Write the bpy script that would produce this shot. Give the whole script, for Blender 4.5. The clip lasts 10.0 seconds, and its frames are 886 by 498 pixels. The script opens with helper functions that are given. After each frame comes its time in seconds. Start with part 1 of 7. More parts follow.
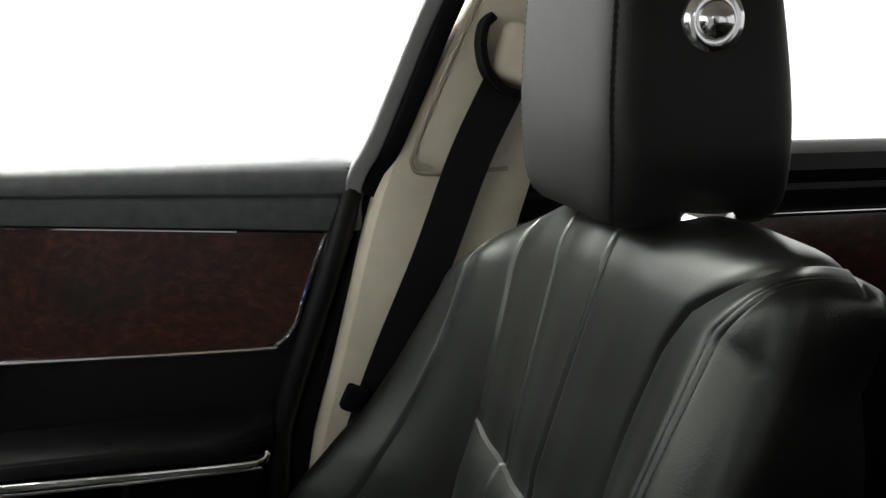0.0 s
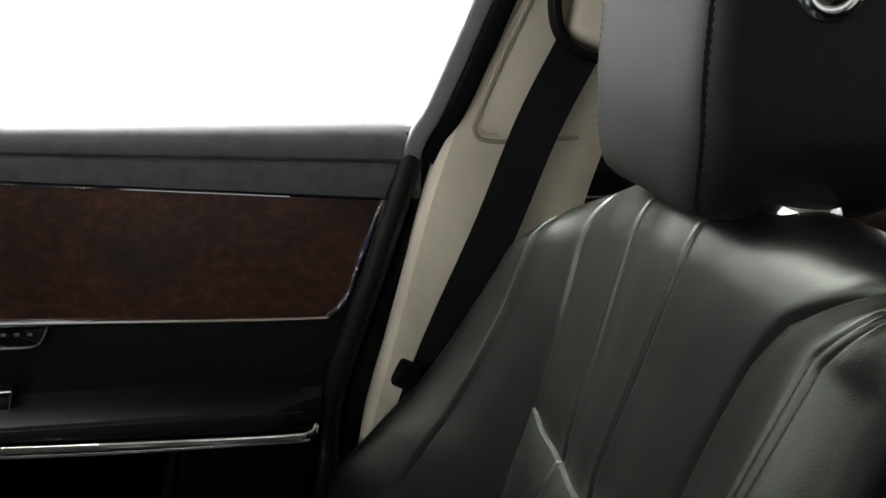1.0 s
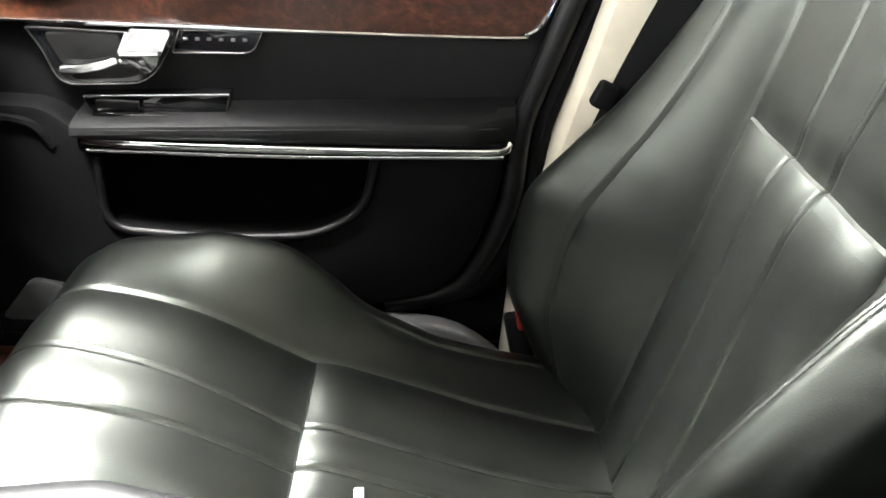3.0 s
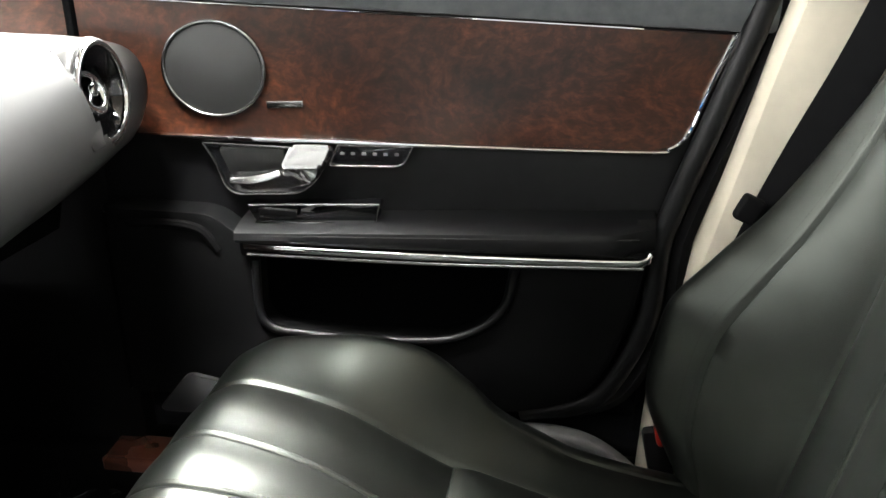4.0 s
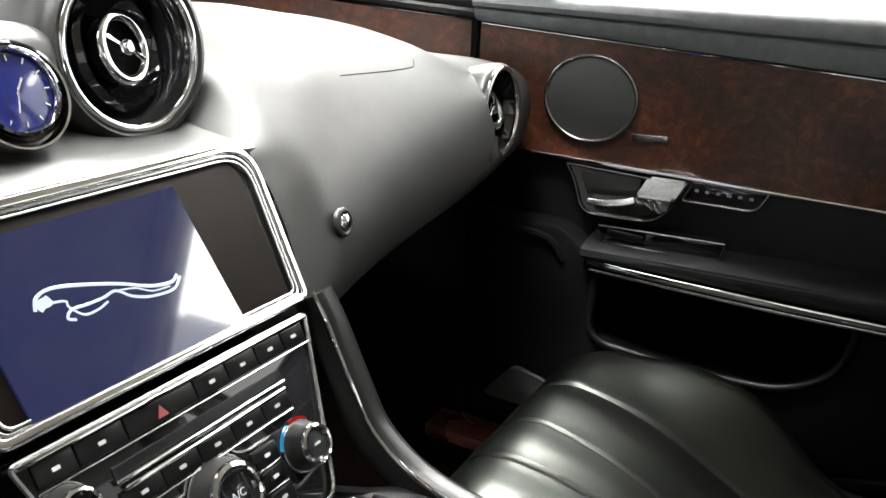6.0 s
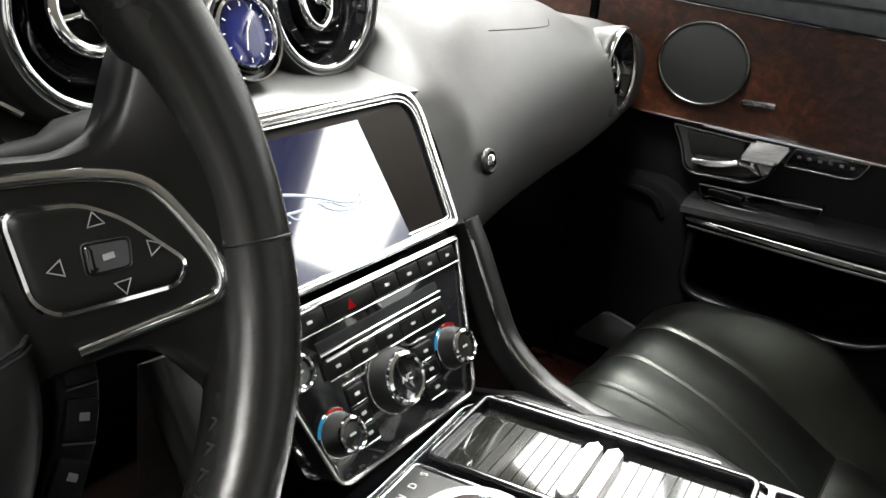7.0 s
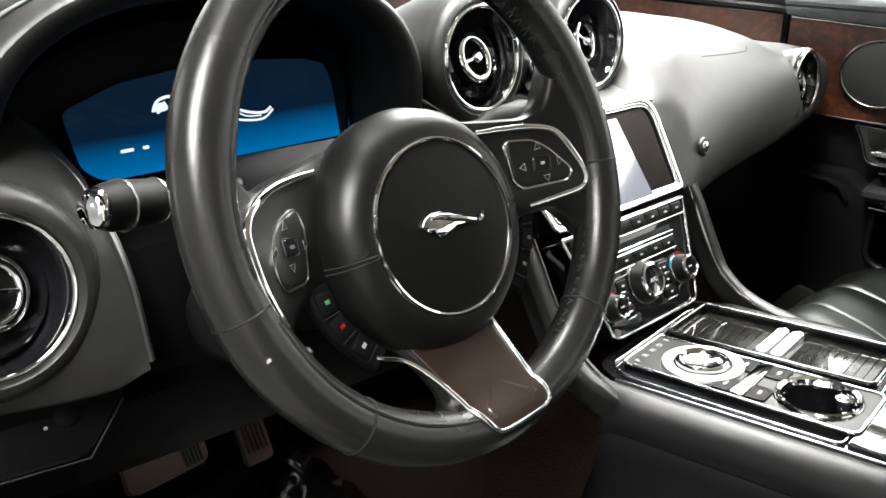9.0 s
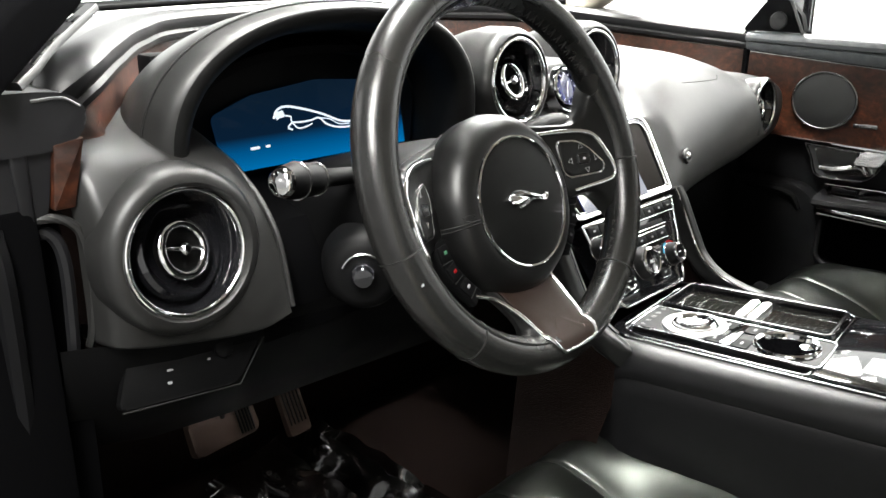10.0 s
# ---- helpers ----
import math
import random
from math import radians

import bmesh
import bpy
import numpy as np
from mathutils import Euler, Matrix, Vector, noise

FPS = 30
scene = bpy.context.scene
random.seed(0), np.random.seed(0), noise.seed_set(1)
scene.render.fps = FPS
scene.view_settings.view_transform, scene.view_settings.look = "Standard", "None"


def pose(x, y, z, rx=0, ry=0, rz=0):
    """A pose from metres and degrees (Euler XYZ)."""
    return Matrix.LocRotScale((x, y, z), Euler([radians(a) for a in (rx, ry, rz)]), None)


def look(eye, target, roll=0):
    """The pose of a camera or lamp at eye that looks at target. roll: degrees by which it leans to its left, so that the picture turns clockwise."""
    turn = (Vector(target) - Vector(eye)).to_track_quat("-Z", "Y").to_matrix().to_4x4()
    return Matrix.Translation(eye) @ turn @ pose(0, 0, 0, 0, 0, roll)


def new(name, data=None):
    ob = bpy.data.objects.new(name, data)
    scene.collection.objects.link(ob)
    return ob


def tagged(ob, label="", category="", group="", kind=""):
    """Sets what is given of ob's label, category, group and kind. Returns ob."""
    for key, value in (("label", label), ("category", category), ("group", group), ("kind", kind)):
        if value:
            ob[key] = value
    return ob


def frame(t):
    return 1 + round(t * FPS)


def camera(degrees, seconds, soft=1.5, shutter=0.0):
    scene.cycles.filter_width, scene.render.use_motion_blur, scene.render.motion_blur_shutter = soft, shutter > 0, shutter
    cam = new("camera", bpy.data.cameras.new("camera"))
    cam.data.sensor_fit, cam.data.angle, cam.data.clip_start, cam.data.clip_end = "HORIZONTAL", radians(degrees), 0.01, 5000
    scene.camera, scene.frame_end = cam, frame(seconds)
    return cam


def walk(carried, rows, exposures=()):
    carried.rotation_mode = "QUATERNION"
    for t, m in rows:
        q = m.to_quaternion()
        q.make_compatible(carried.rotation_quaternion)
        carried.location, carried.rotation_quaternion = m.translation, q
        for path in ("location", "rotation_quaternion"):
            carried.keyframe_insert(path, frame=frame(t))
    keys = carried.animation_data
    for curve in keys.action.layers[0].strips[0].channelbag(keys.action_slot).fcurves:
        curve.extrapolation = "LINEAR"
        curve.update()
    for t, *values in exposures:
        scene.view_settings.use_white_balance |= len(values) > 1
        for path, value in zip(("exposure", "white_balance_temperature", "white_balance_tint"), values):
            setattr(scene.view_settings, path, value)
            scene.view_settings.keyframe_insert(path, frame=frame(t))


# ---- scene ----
cam = camera(56.1, 10.0)
PATH = [
    (0, (-0.191, 0.353, 0.92), (1.727, -0.029, 0.504), -0.3),
    (0.5, (-0.149, 0.344, 0.927), (1.782, 0.051, 0.492), 0.4),
    (1, (-0.136, 0.341, 0.928), (1.78, 0.112, 0.402), 0.7),
    (1.5, (-0.148, 0.368, 0.918), (1.722, 0.157, 0.24), 1.4),
    (2, (-0.162, 0.397, 0.896), (1.648, 0.234, 0.06), 2.1),
    (2.5, (-0.18, 0.446, 0.864), (1.576, 0.323, -0.085), 2.3),
    (2.7, (-0.185, 0.458, 0.854), (1.563, 0.367, -0.114), 2.0),
    (3.8, (-0.201, 0.472, 0.834), (1.634, 0.698, 0.072), -0.5),
    (4, (-0.21, 0.481, 0.846), (1.64, 0.759, 0.141), -0.8),
    (4.5, (-0.238, 0.496, 0.858), (1.614, 0.923, 0.238), -0.6),
    (5, (-0.273, 0.499, 0.868), (1.53, 1.096, 0.242), 0.1),
    (5.5, (-0.29, 0.518, 0.867), (1.453, 1.269, 0.236), 1.3),
    (6, (-0.304, 0.525, 0.873), (1.342, 1.445, 0.204), 2.1),
    (6.2, (-0.311, 0.528, 0.873), (1.292, 1.509, 0.192), 2.3),
    (7.3, (-0.48, 0.524, 0.894), (1.047, 1.546, 0.104), 4.7),
    (7.5, (-0.524, 0.512, 0.901), (1.007, 1.535, 0.119), 4.6),
    (8, (-0.61, 0.468, 0.922), (0.86, 1.594, 0.166), 3.5),
    (8.5, (-0.684, 0.406, 0.925), (0.678, 1.686, 0.211), 0.5),
    (9, (-0.757, 0.352, 0.931), (0.504, 1.733, 0.223), -0.7),
    (9.5, (-0.86, 0.317, 0.943), (0.414, 1.701, 0.264), 0.2),
    (10, (-0.988, 0.281, 0.951), (0.373, 1.597, 0.305), 0.5),
]
walk(cam, [(t, look(eye, target, roll)) for t, eye, target, roll in PATH],
     exposures=[(0.0, -0.90), (1.0, -0.74), (1.6, 0.10), (2.1, 1.05), (2.7, 1.45), (3.8, 1.15), (4.6, 0.48), (5.5, 0.05), (6.2, -0.28), (7.3, -0.48), (8.2, -0.40), (9.0, -0.12), (10.0, -0.12)])

# ---- light: weak even fill and unseen lamps added round the car ----
world = bpy.data.worlds.new("showroom_light")
scene.world = world
world.use_nodes = True
wn = world.node_tree.nodes
wn["Background"].inputs["Color"].default_value = (1.0, 1.0, 0.97, 1)
wn["Background"].inputs["Strength"].default_value = 0.05


def unseen_lamp(name, eye, target, sx, sy, watts):
    """An unseen area lamp, added to light the inside of the car."""
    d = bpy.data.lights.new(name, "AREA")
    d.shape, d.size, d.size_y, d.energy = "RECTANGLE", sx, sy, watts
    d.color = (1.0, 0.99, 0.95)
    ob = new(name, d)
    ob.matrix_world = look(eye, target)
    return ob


# none is in view; placed for the highlights and the screen's reflection
unseen_lamp("unseen_lamp_over_dash", (-0.25, 1.18, 3.2), (-0.05, 1.08, 0.6), 1.5, 0.5, 240)
unseen_lamp("unseen_lamp_front", (2.10, 1.65, 3.2), (0.35, 0.7, 0.5), 1.4, 0.9, 570)
unseen_lamp("unseen_lamp_ahead", (2.4, 2.6, 2.6), (0.1, 0.9, 0.7), 2.2, 0.9, 150)
unseen_lamp("unseen_lamp_side", (3.1, 0.0, 2.75), (0.2, 0.5, 0.6), 3.4, 0.8, 135)
unseen_lamp("unseen_lamp_left", (-2.0, -0.3, 2.9), (-0.6, 0.9, 0.7), 0.8, 1.6, 285)


# ---- materials ----
def material(name, color, rough=0.5, metal=0.0, coat=0.0, spec=0.5):
    m = bpy.data.materials.new(name)
    m.use_nodes = True
    b = m.node_tree.nodes["Principled BSDF"]
    b.inputs["Base Color"].default_value = (*color, 1)
    b.inputs["Roughness"].default_value = rough
    b.inputs["Metallic"].default_value = metal
    b.inputs["Coat Weight"].default_value = coat
    b.inputs["Coat Roughness"].default_value = 0.04
    b.inputs["Specular IOR Level"].default_value = spec
    return m


def node(m, kind, **kw):
    n = m.node_tree.nodes.new(kind)
    for k, v in kw.items():
        n.inputs[k].default_value = v
    return n


def link(m, a, ao, b, bi):
    m.node_tree.links.new(a.outputs[ao], b.inputs[bi])


def ramp(m, src, out, stops):
    r = node(m, "ShaderNodeValToRGB")
    e = r.color_ramp.elements
    while len(e) < len(stops):
        e.new(0.5)
    for el, (p, c) in zip(e, stops):
        el.position = p
        el.color = (*c, 1) if len(c) == 3 else c
    link(m, src, out, r, "Fac")
    return r


def relief(m, layers, distance):
    """Bump from a sum of (texture node, output, weight)."""
    b = m.node_tree.nodes["Principled BSDF"]
    total = None
    for n, out, w in layers:
        k = node(m, "ShaderNodeMath")
        k.operation = "MULTIPLY"
        k.inputs[1].default_value = w
        link(m, n, out, k, 0)
        if total:
            a = node(m, "ShaderNodeMath")
            a.operation = "ADD"
            link(m, total, 0, a, 0)
            link(m, k, 0, a, 1)
            total = a
        else:
            total = k
    bump = node(m, "ShaderNodeBump", Distance=distance, Strength=1.0)
    link(m, total, 0, bump, "Height")
    link(m, bump, "Normal", b, "Normal")


def coords(m):
    return node(m, "ShaderNodeTexCoord")


def leather(name, color, rough, grain=900, depth=0.00012, vary=0.25):
    m = material(name, color, rough)
    b = m.node_tree.nodes["Principled BSDF"]
    tc = coords(m)
    vor = node(m, "ShaderNodeTexVoronoi", Scale=grain)
    noi = node(m, "ShaderNodeTexNoise", Scale=60.0, Detail=6.0, Roughness=0.6)
    big = node(m, "ShaderNodeTexNoise", Scale=9.0, Detail=4.0)
    for n in (vor, noi, big):
        link(m, tc, "Object", n, "Vector")
    relief(m, [(vor, "Distance", 0.5), (noi, "Fac", 1.2), (big, "Fac", 1.0)], depth)
    r = ramp(m, noi, "Fac", [(0.3, [c * (1 - vary) for c in color]), (0.75, [c * (1 + vary) for c in color])])
    link(m, r, "Color", b, "Base Color")
    q = ramp(m, big, "Fac", [(0.3, [rough - 0.015] * 3), (0.7, [rough + 0.02] * 3)])
    link(m, q, "Color", b, "Roughness")
    return m


def veneer_material():
    m = material("burl_walnut_veneer", (0.06, 0.02, 0.01), 0.40, coat=0.35, spec=0.3)
    m.node_tree.nodes["Principled BSDF"].inputs["Coat Roughness"].default_value = 0.13
    b = m.node_tree.nodes["Principled BSDF"]
    tc = coords(m)
    mp = node(m, "ShaderNodeMapping")
    mp.inputs["Scale"].default_value = (1.0, 0.75, 1.0)
    link(m, tc, "Object", mp, "Vector")
    warp = node(m, "ShaderNodeTexNoise", Scale=9.0, Detail=3.0)
    link(m, mp, "Vector", warp, "Vector")
    add = node(m, "ShaderNodeVectorMath")
    add.operation = "MULTIPLY_ADD"
    add.inputs[1].default_value = (0.06, 0.06, 0.06)
    link(m, warp, "Color", add, 0)
    link(m, mp, "Vector", add, 2)
    burl = node(m, "ShaderNodeTexNoise", Scale=95.0, Detail=8.0, Roughness=0.62, Distortion=0.2)
    eyes = node(m, "ShaderNodeTexVoronoi", Scale=62.0)
    patch = node(m, "ShaderNodeTexNoise", Scale=10.0, Detail=3.0)
    for n in (burl, eyes, patch):
        link(m, add, "Vector", n, "Vector")
    c1 = ramp(m, burl, "Fac", [(0.28, (0.010, 0.004, 0.0025)), (0.46, (0.022, 0.0085, 0.005)), (0.58, (0.043, 0.0155, 0.008)), (0.75, (0.080, 0.030, 0.0145))])
    c2 = ramp(m, patch, "Fac", [(0.36, (0.40, 0.36, 0.34)), (0.60, (1.3, 1.05, 0.9))])
    c3 = ramp(m, eyes, "Distance", [(0.0, (0.4, 0.35, 0.3)), (0.22, (1.0, 1.0, 1.0))])
    m1 = node(m, "ShaderNodeMix")
    m1.data_type, m1.blend_type = "RGBA", "MULTIPLY"
    m1.inputs["Factor"].default_value = 1.0
    m.node_tree.links.new(c1.outputs["Color"], m1.inputs[6])
    m.node_tree.links.new(c2.outputs["Color"], m1.inputs[7])
    m2 = node(m, "ShaderNodeMix")
    m2.data_type, m2.blend_type = "RGBA", "MULTIPLY"
    m2.inputs["Factor"].default_value = 0.8
    m.node_tree.links.new(m1.outputs[2], m2.inputs[6])
    m.node_tree.links.new(c3.outputs["Color"], m2.inputs[7])
    m.node_tree.links.new(m2.outputs[2], b.inputs["Base Color"])
    return m


def grained(name, color, rough, scale=700, depth=0.00008, spec=0.4):
    m = material(name, color, rough, spec=spec)
    tc = coords(m)
    noi = node(m, "ShaderNodeTexNoise", Scale=scale, Detail=3.0)
    big = node(m, "ShaderNodeTexNoise", Scale=14.0, Detail=5.0)
    for n in (noi, big):
        link(m, tc, "Object", n, "Vector")
    relief(m, [(noi, "Fac", 1.0), (big, "Fac", 1.0)], depth)
    r = ramp(m, big, "Fac", [(0.3, [c * 0.85 for c in color]), (0.7, [c * 1.15 for c in color])])
    link(m, r, "Color", m.node_tree.nodes["Principled BSDF"], "Base Color")
    q = ramp(m, big, "Fac", [(0.3, [rough - 0.05] * 3), (0.7, [rough + 0.06] * 3)])
    link(m, q, "Color", m.node_tree.nodes["Principled BSDF"], "Roughness")
    return m


def webbing_material():
    m = material("seat_belt_webbing", (0.005, 0.005, 0.006), 0.65, spec=0.2)
    tc = coords(m)
    w = node(m, "ShaderNodeTexWave", Scale=160.0, Distortion=0.3)
    link(m, tc, "Object", w, "Vector")
    relief(m, [(w, "Fac", 1.0)], 0.0003)
    return m


def carpet_material():
    m = material("black_carpet", (0.012, 0.010, 0.010), 0.95, spec=0.1)
    tc = coords(m)
    n = node(m, "ShaderNodeTexNoise", Scale=500.0, Detail=4.0)
    link(m, tc, "Object", n, "Vector")
    relief(m, [(n, "Fac", 1.0)], 0.002)
    r = ramp(m, n, "Fac", [(0.3, (0.0020, 0.0010, 0.0008)), (0.7, (0.0110, 0.0055, 0.0042))])
    link(m, r, "Color", m.node_tree.nodes["Principled BSDF"], "Base Color")
    return m


def glow(name, color, strength):
    m = material(name, (0.0, 0.0, 0.0), 0.08)
    b = m.node_tree.nodes["Principled BSDF"]
    b.inputs["Emission Color"].default_value = (*color, 1)
    b.inputs["Emission Strength"].default_value = strength
    return m


def cluster_screen_material():
    """Dark blue display that fades to bright blue at its foot."""
    m = glow("cluster_display", (0.0, 0.05, 0.2), 1.0)
    b = m.node_tree.nodes["Principled BSDF"]
    tc = coords(m)
    sep = node(m, "ShaderNodeSeparateXYZ")
    link(m, tc, "Object", sep, "Vector")
    mr = node(m, "ShaderNodeMapRange")
    mr.inputs["From Min"].default_value = -0.05
    mr.inputs["From Max"].default_value = 0.05
    link(m, sep, "Z", mr, "Value")
    r = ramp(m, mr, "Result", [(0.0, (0.0, 0.17, 0.45)), (0.22, (0.0, 0.09, 0.26)), (0.38, (0.003, 0.014, 0.036)), (1.0, (0.004, 0.012, 0.024))])
    link(m, r, "Color", b, "Emission Color")
    return m


def film_material():
    """Thin clear foil: see-through, with glossy glints."""
    m = bpy.data.materials.new("clear_plastic_film")
    m.use_nodes = True
    nt = m.node_tree
    nt.nodes.clear()
    out = nt.nodes.new("ShaderNodeOutputMaterial")
    tr = nt.nodes.new("ShaderNodeBsdfTransparent")
    tr.inputs["Color"].default_value = (0.93, 0.93, 0.93, 1)
    gl = nt.nodes.new("ShaderNodeBsdfGlossy")
    gl.inputs["Roughness"].default_value = 0.09
    fr = nt.nodes.new("ShaderNodeFresnel")
    fr.inputs["IOR"].default_value = 2.5
    mx = nt.nodes.new("ShaderNodeMixShader")
    nt.links.new(fr.outputs[0], mx.inputs[0])
    nt.links.new(tr.outputs[0], mx.inputs[1])
    nt.links.new(gl.outputs[0], mx.inputs[2])
    nt.links.new(mx.outputs[0], out.inputs[0])
    return m


def glass_material():
    m = material("window_glass", (0.97, 1.0, 0.98), 0.0)
    b = m.node_tree.nodes["Principled BSDF"]
    b.inputs["Transmission Weight"].default_value = 1.0
    b.inputs["IOR"].default_value = 1.01
    return m


SEAT = leather("black_seat_leather", (0.0028, 0.0031, 0.0028), 0.30)
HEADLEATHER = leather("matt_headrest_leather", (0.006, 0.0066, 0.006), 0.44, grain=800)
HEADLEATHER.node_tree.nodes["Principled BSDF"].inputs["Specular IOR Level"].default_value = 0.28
DASH = leather("charcoal_dash_leather", (0.0108, 0.0107, 0.0105), 0.40, grain=1300, depth=0.00006)
DASH.node_tree.nodes["Principled BSDF"].inputs["Specular IOR Level"].default_value = 0.42
DOORLEATHER = leather("black_door_leather", (0.004, 0.004, 0.0045), 0.42, grain=1100, depth=0.00008)
DOORLEATHER.node_tree.nodes["Principled BSDF"].inputs["Specular IOR Level"].default_value = 0.25
SEAT.node_tree.nodes["Principled BSDF"].inputs["Specular Tint"].default_value = (0.93, 1.0, 0.90, 1)
SEAT.node_tree.nodes["Principled BSDF"].inputs["Specular IOR Level"].default_value = 0.62
# lightened door leather: the light on the belt roll is in the colour
BELTLEATHER = leather("lit_belt_leather", (0.085, 0.090, 0.095), 0.45, grain=1100, depth=0.00006)
RIMLEATHER = leather("black_rim_leather", (0.010, 0.0098, 0.0095), 0.26, grain=1500, depth=0.00009)
PLASTIC = grained("black_soft_plastic", (0.0028, 0.0028, 0.003), 0.55, spec=0.07)
SATIN = grained("satin_grey_plastic", (0.05, 0.05, 0.05), 0.42, depth=0.00003)
BEIGE = grained("beige_pillar_trim", (0.64, 0.585, 0.48), 0.6, depth=0.00006)
HEADLINER = grained("beige_headliner_cloth", (0.5, 0.46, 0.39), 0.9, scale=400)
VENEER = veneer_material()
SPOKEPANEL = grained("satin_brown_black_panel", (0.014, 0.008, 0.006), 0.36, depth=0.00003, spec=0.2)
# reflectionless black: shade of gap, pocket and dash end put into the colour
SHADEBLACK = material("shade_black_trim", (0.002, 0.002, 0.0022), 1.0, spec=0.0)

GROOVESHADE = material("beige_groove_shade", (0.30, 0.27, 0.22), 0.8)
HUBLEATHER = leather("black_hub_leather", (0.004, 0.004, 0.004), 0.34, grain=1500, depth=0.00006)
HUBLEATHER.node_tree.nodes["Principled BSDF"].inputs["Specular IOR Level"].default_value = 0.3
HUBPAD = leather("matt_black_hub_pad", (0.003, 0.003, 0.003), 0.5, grain=1500, depth=0.00004)
HUBPAD.node_tree.nodes["Principled BSDF"].inputs["Specular IOR Level"].default_value = 0.10
SPOKELEATHER = leather("black_spoke_leather", (0.005, 0.005, 0.005), 0.32, grain=1500, depth=0.00006)
SPOKELEATHER.node_tree.nodes["Principled BSDF"].inputs["Specular IOR Level"].default_value = 0.32
PADPLASTIC = grained("black_switch_plastic", (0.004, 0.004, 0.004), 0.38, depth=0.00003, spec=0.3)
THREAD = material("grey_thread", (0.018, 0.018, 0.018), 0.6, spec=0.2)
DARKENEDCHROME = material("darkened_chrome", (0.30, 0.30, 0.30), 0.25, metal=1.0)
DARKMARK = material("dim_grey_marking", (0.06, 0.06, 0.06), 0.5)
GREENMARK = material("green_marking", (0.04, 0.14, 0.07), 0.5)
VENTDARK = material("black_vent_depth", (0.003, 0.003, 0.003), 0.5, spec=0.08)
# darkened leather copy: the rear-facing hood lip's shade is in the colour
LIPLEATHER = leather("shaded_hood_lip_leather", (0.005, 0.005, 0.005), 0.5, grain=1100, depth=0.00006)
LIPLEATHER.node_tree.nodes["Principled BSDF"].inputs["Specular IOR Level"].default_value = 0.12
GREYTRIM = grained("grey_window_frame", (0.20, 0.205, 0.21), 0.45, depth=0.00003)
KICKPLASTIC = grained("dark_grey_kick_plastic", (0.035, 0.035, 0.036), 0.5, depth=0.00004, spec=0.3)
CAPPLASTIC = grained("black_cap_plastic", (0.008, 0.008, 0.009), 0.42, depth=0.00003, spec=0.3)
DARKSATIN = grained("dark_satin_plastic", (0.010, 0.010, 0.010), 0.36, depth=0.00003)
SCREENBAND = material("dark_screen_band", (0.004, 0.003, 0.0025), 0.5, spec=0.03)
CHROME = material("chrome", (0.85, 0.85, 0.86), 0.06, metal=1.0)
POLISHED = material("polished_chrome", (0.85, 0.85, 0.86), 0.14, metal=1.0)
BRUSHED = material("brushed_chrome", (0.7, 0.7, 0.7), 0.22, metal=1.0)
RINGSATIN = material("satin_silver", (0.62, 0.62, 0.61), 0.38, metal=1.0)
GLOSS = material("piano_black", (0.006, 0.006, 0.007), 0.06, coat=0.5)
PANELKEY = grained("black_key_plastic", (0.0030, 0.0030, 0.0032), 0.30, depth=0.00002, spec=0.18)
SLATGLOSS = material("glossy_black_slats", (0.008, 0.008, 0.007), 0.07, coat=0.5)
RUBBER = grained("black_rubber_seal", (0.0035, 0.0035, 0.004), 0.6, spec=0.1)
MESH = grained("black_speaker_mesh", (0.014, 0.014, 0.014), 0.5, scale=1200, depth=0.0004, spec=0.4)
WEB = webbing_material()
CARPET = carpet_material()
STITCH = material("dark_stitching", (0.010, 0.010, 0.010), 0.7, spec=0.2)
WHITEMARK = material("white_marking", (0.30, 0.30, 0.30), 0.5)
GREYMARK = material("grey_marking", (0.10, 0.10, 0.10), 0.5)
SEATTHREAD = material("dark_grey_thread", (0.010, 0.010, 0.010), 0.7, spec=0.2)
# red and blue marks are given a weak glow, unlike the white ones
REDMARK = glow("glowing_red_marking", (0.6, 0.006, 0.010), 0.5)
BLUEMARK = glow("glowing_blue_marking", (0.05, 0.5, 0.9), 0.5)
REDPLASTIC = material("red_buckle_button", (0.35, 0.015, 0.01), 0.35)
CLUSTER = cluster_screen_material()
CLUSTER.node_tree.nodes["Principled BSDF"].inputs["Specular IOR Level"].default_value = 0.02
NAVSCREEN = glow("navigation_display", (0.016, 0.023, 0.10), 1.0)
NAVSCREEN.node_tree.nodes["Principled BSDF"].inputs["Coat Weight"].default_value = 1.0
LITWHITE = glow("lit_white_mark", (0.8, 0.9, 1.0), 1.2)
CLOCKFACE = material("blue_clock_face", (0.006, 0.009, 0.075), 0.15, coat=0.5)
WINEMAT = grained("dark_wine_mat", (0.022, 0.006, 0.005), 0.7, scale=300, depth=0.001, spec=0.2)
GLASS = glass_material()
FILM = film_material()
BODY = material("dark_car_paint", (0.012, 0.012, 0.014), 0.2, coat=1.0)
# the walls round the car emit light themselves; no lamp lights them
FRONTGLOW = glow("glowing_white_wall", (1.0, 1.0, 0.98), 4.5)
WALLGLOW = glow("glowing_right_wall", (1.0, 1.0, 0.98), 3.5)
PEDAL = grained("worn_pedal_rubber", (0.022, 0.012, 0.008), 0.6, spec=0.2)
REARGLOW = glow("glowing_rear_wall", (1.0, 1.0, 0.98), 1.2)
LEFTGLOW = glow("glowing_left_wall", (1.0, 1.0, 0.98), 0.42)
CONCRETE = grained("pale_showroom_floor", (0.14, 0.14, 0.135), 0.35, scale=40, depth=0.0005)
MIRROR = material("mirror_glass", (0.9, 0.9, 0.9), 0.0, metal=1.0)
SILLWOOD = grained("bronze_sill_plate", (0.22, 0.085, 0.062), 0.28)
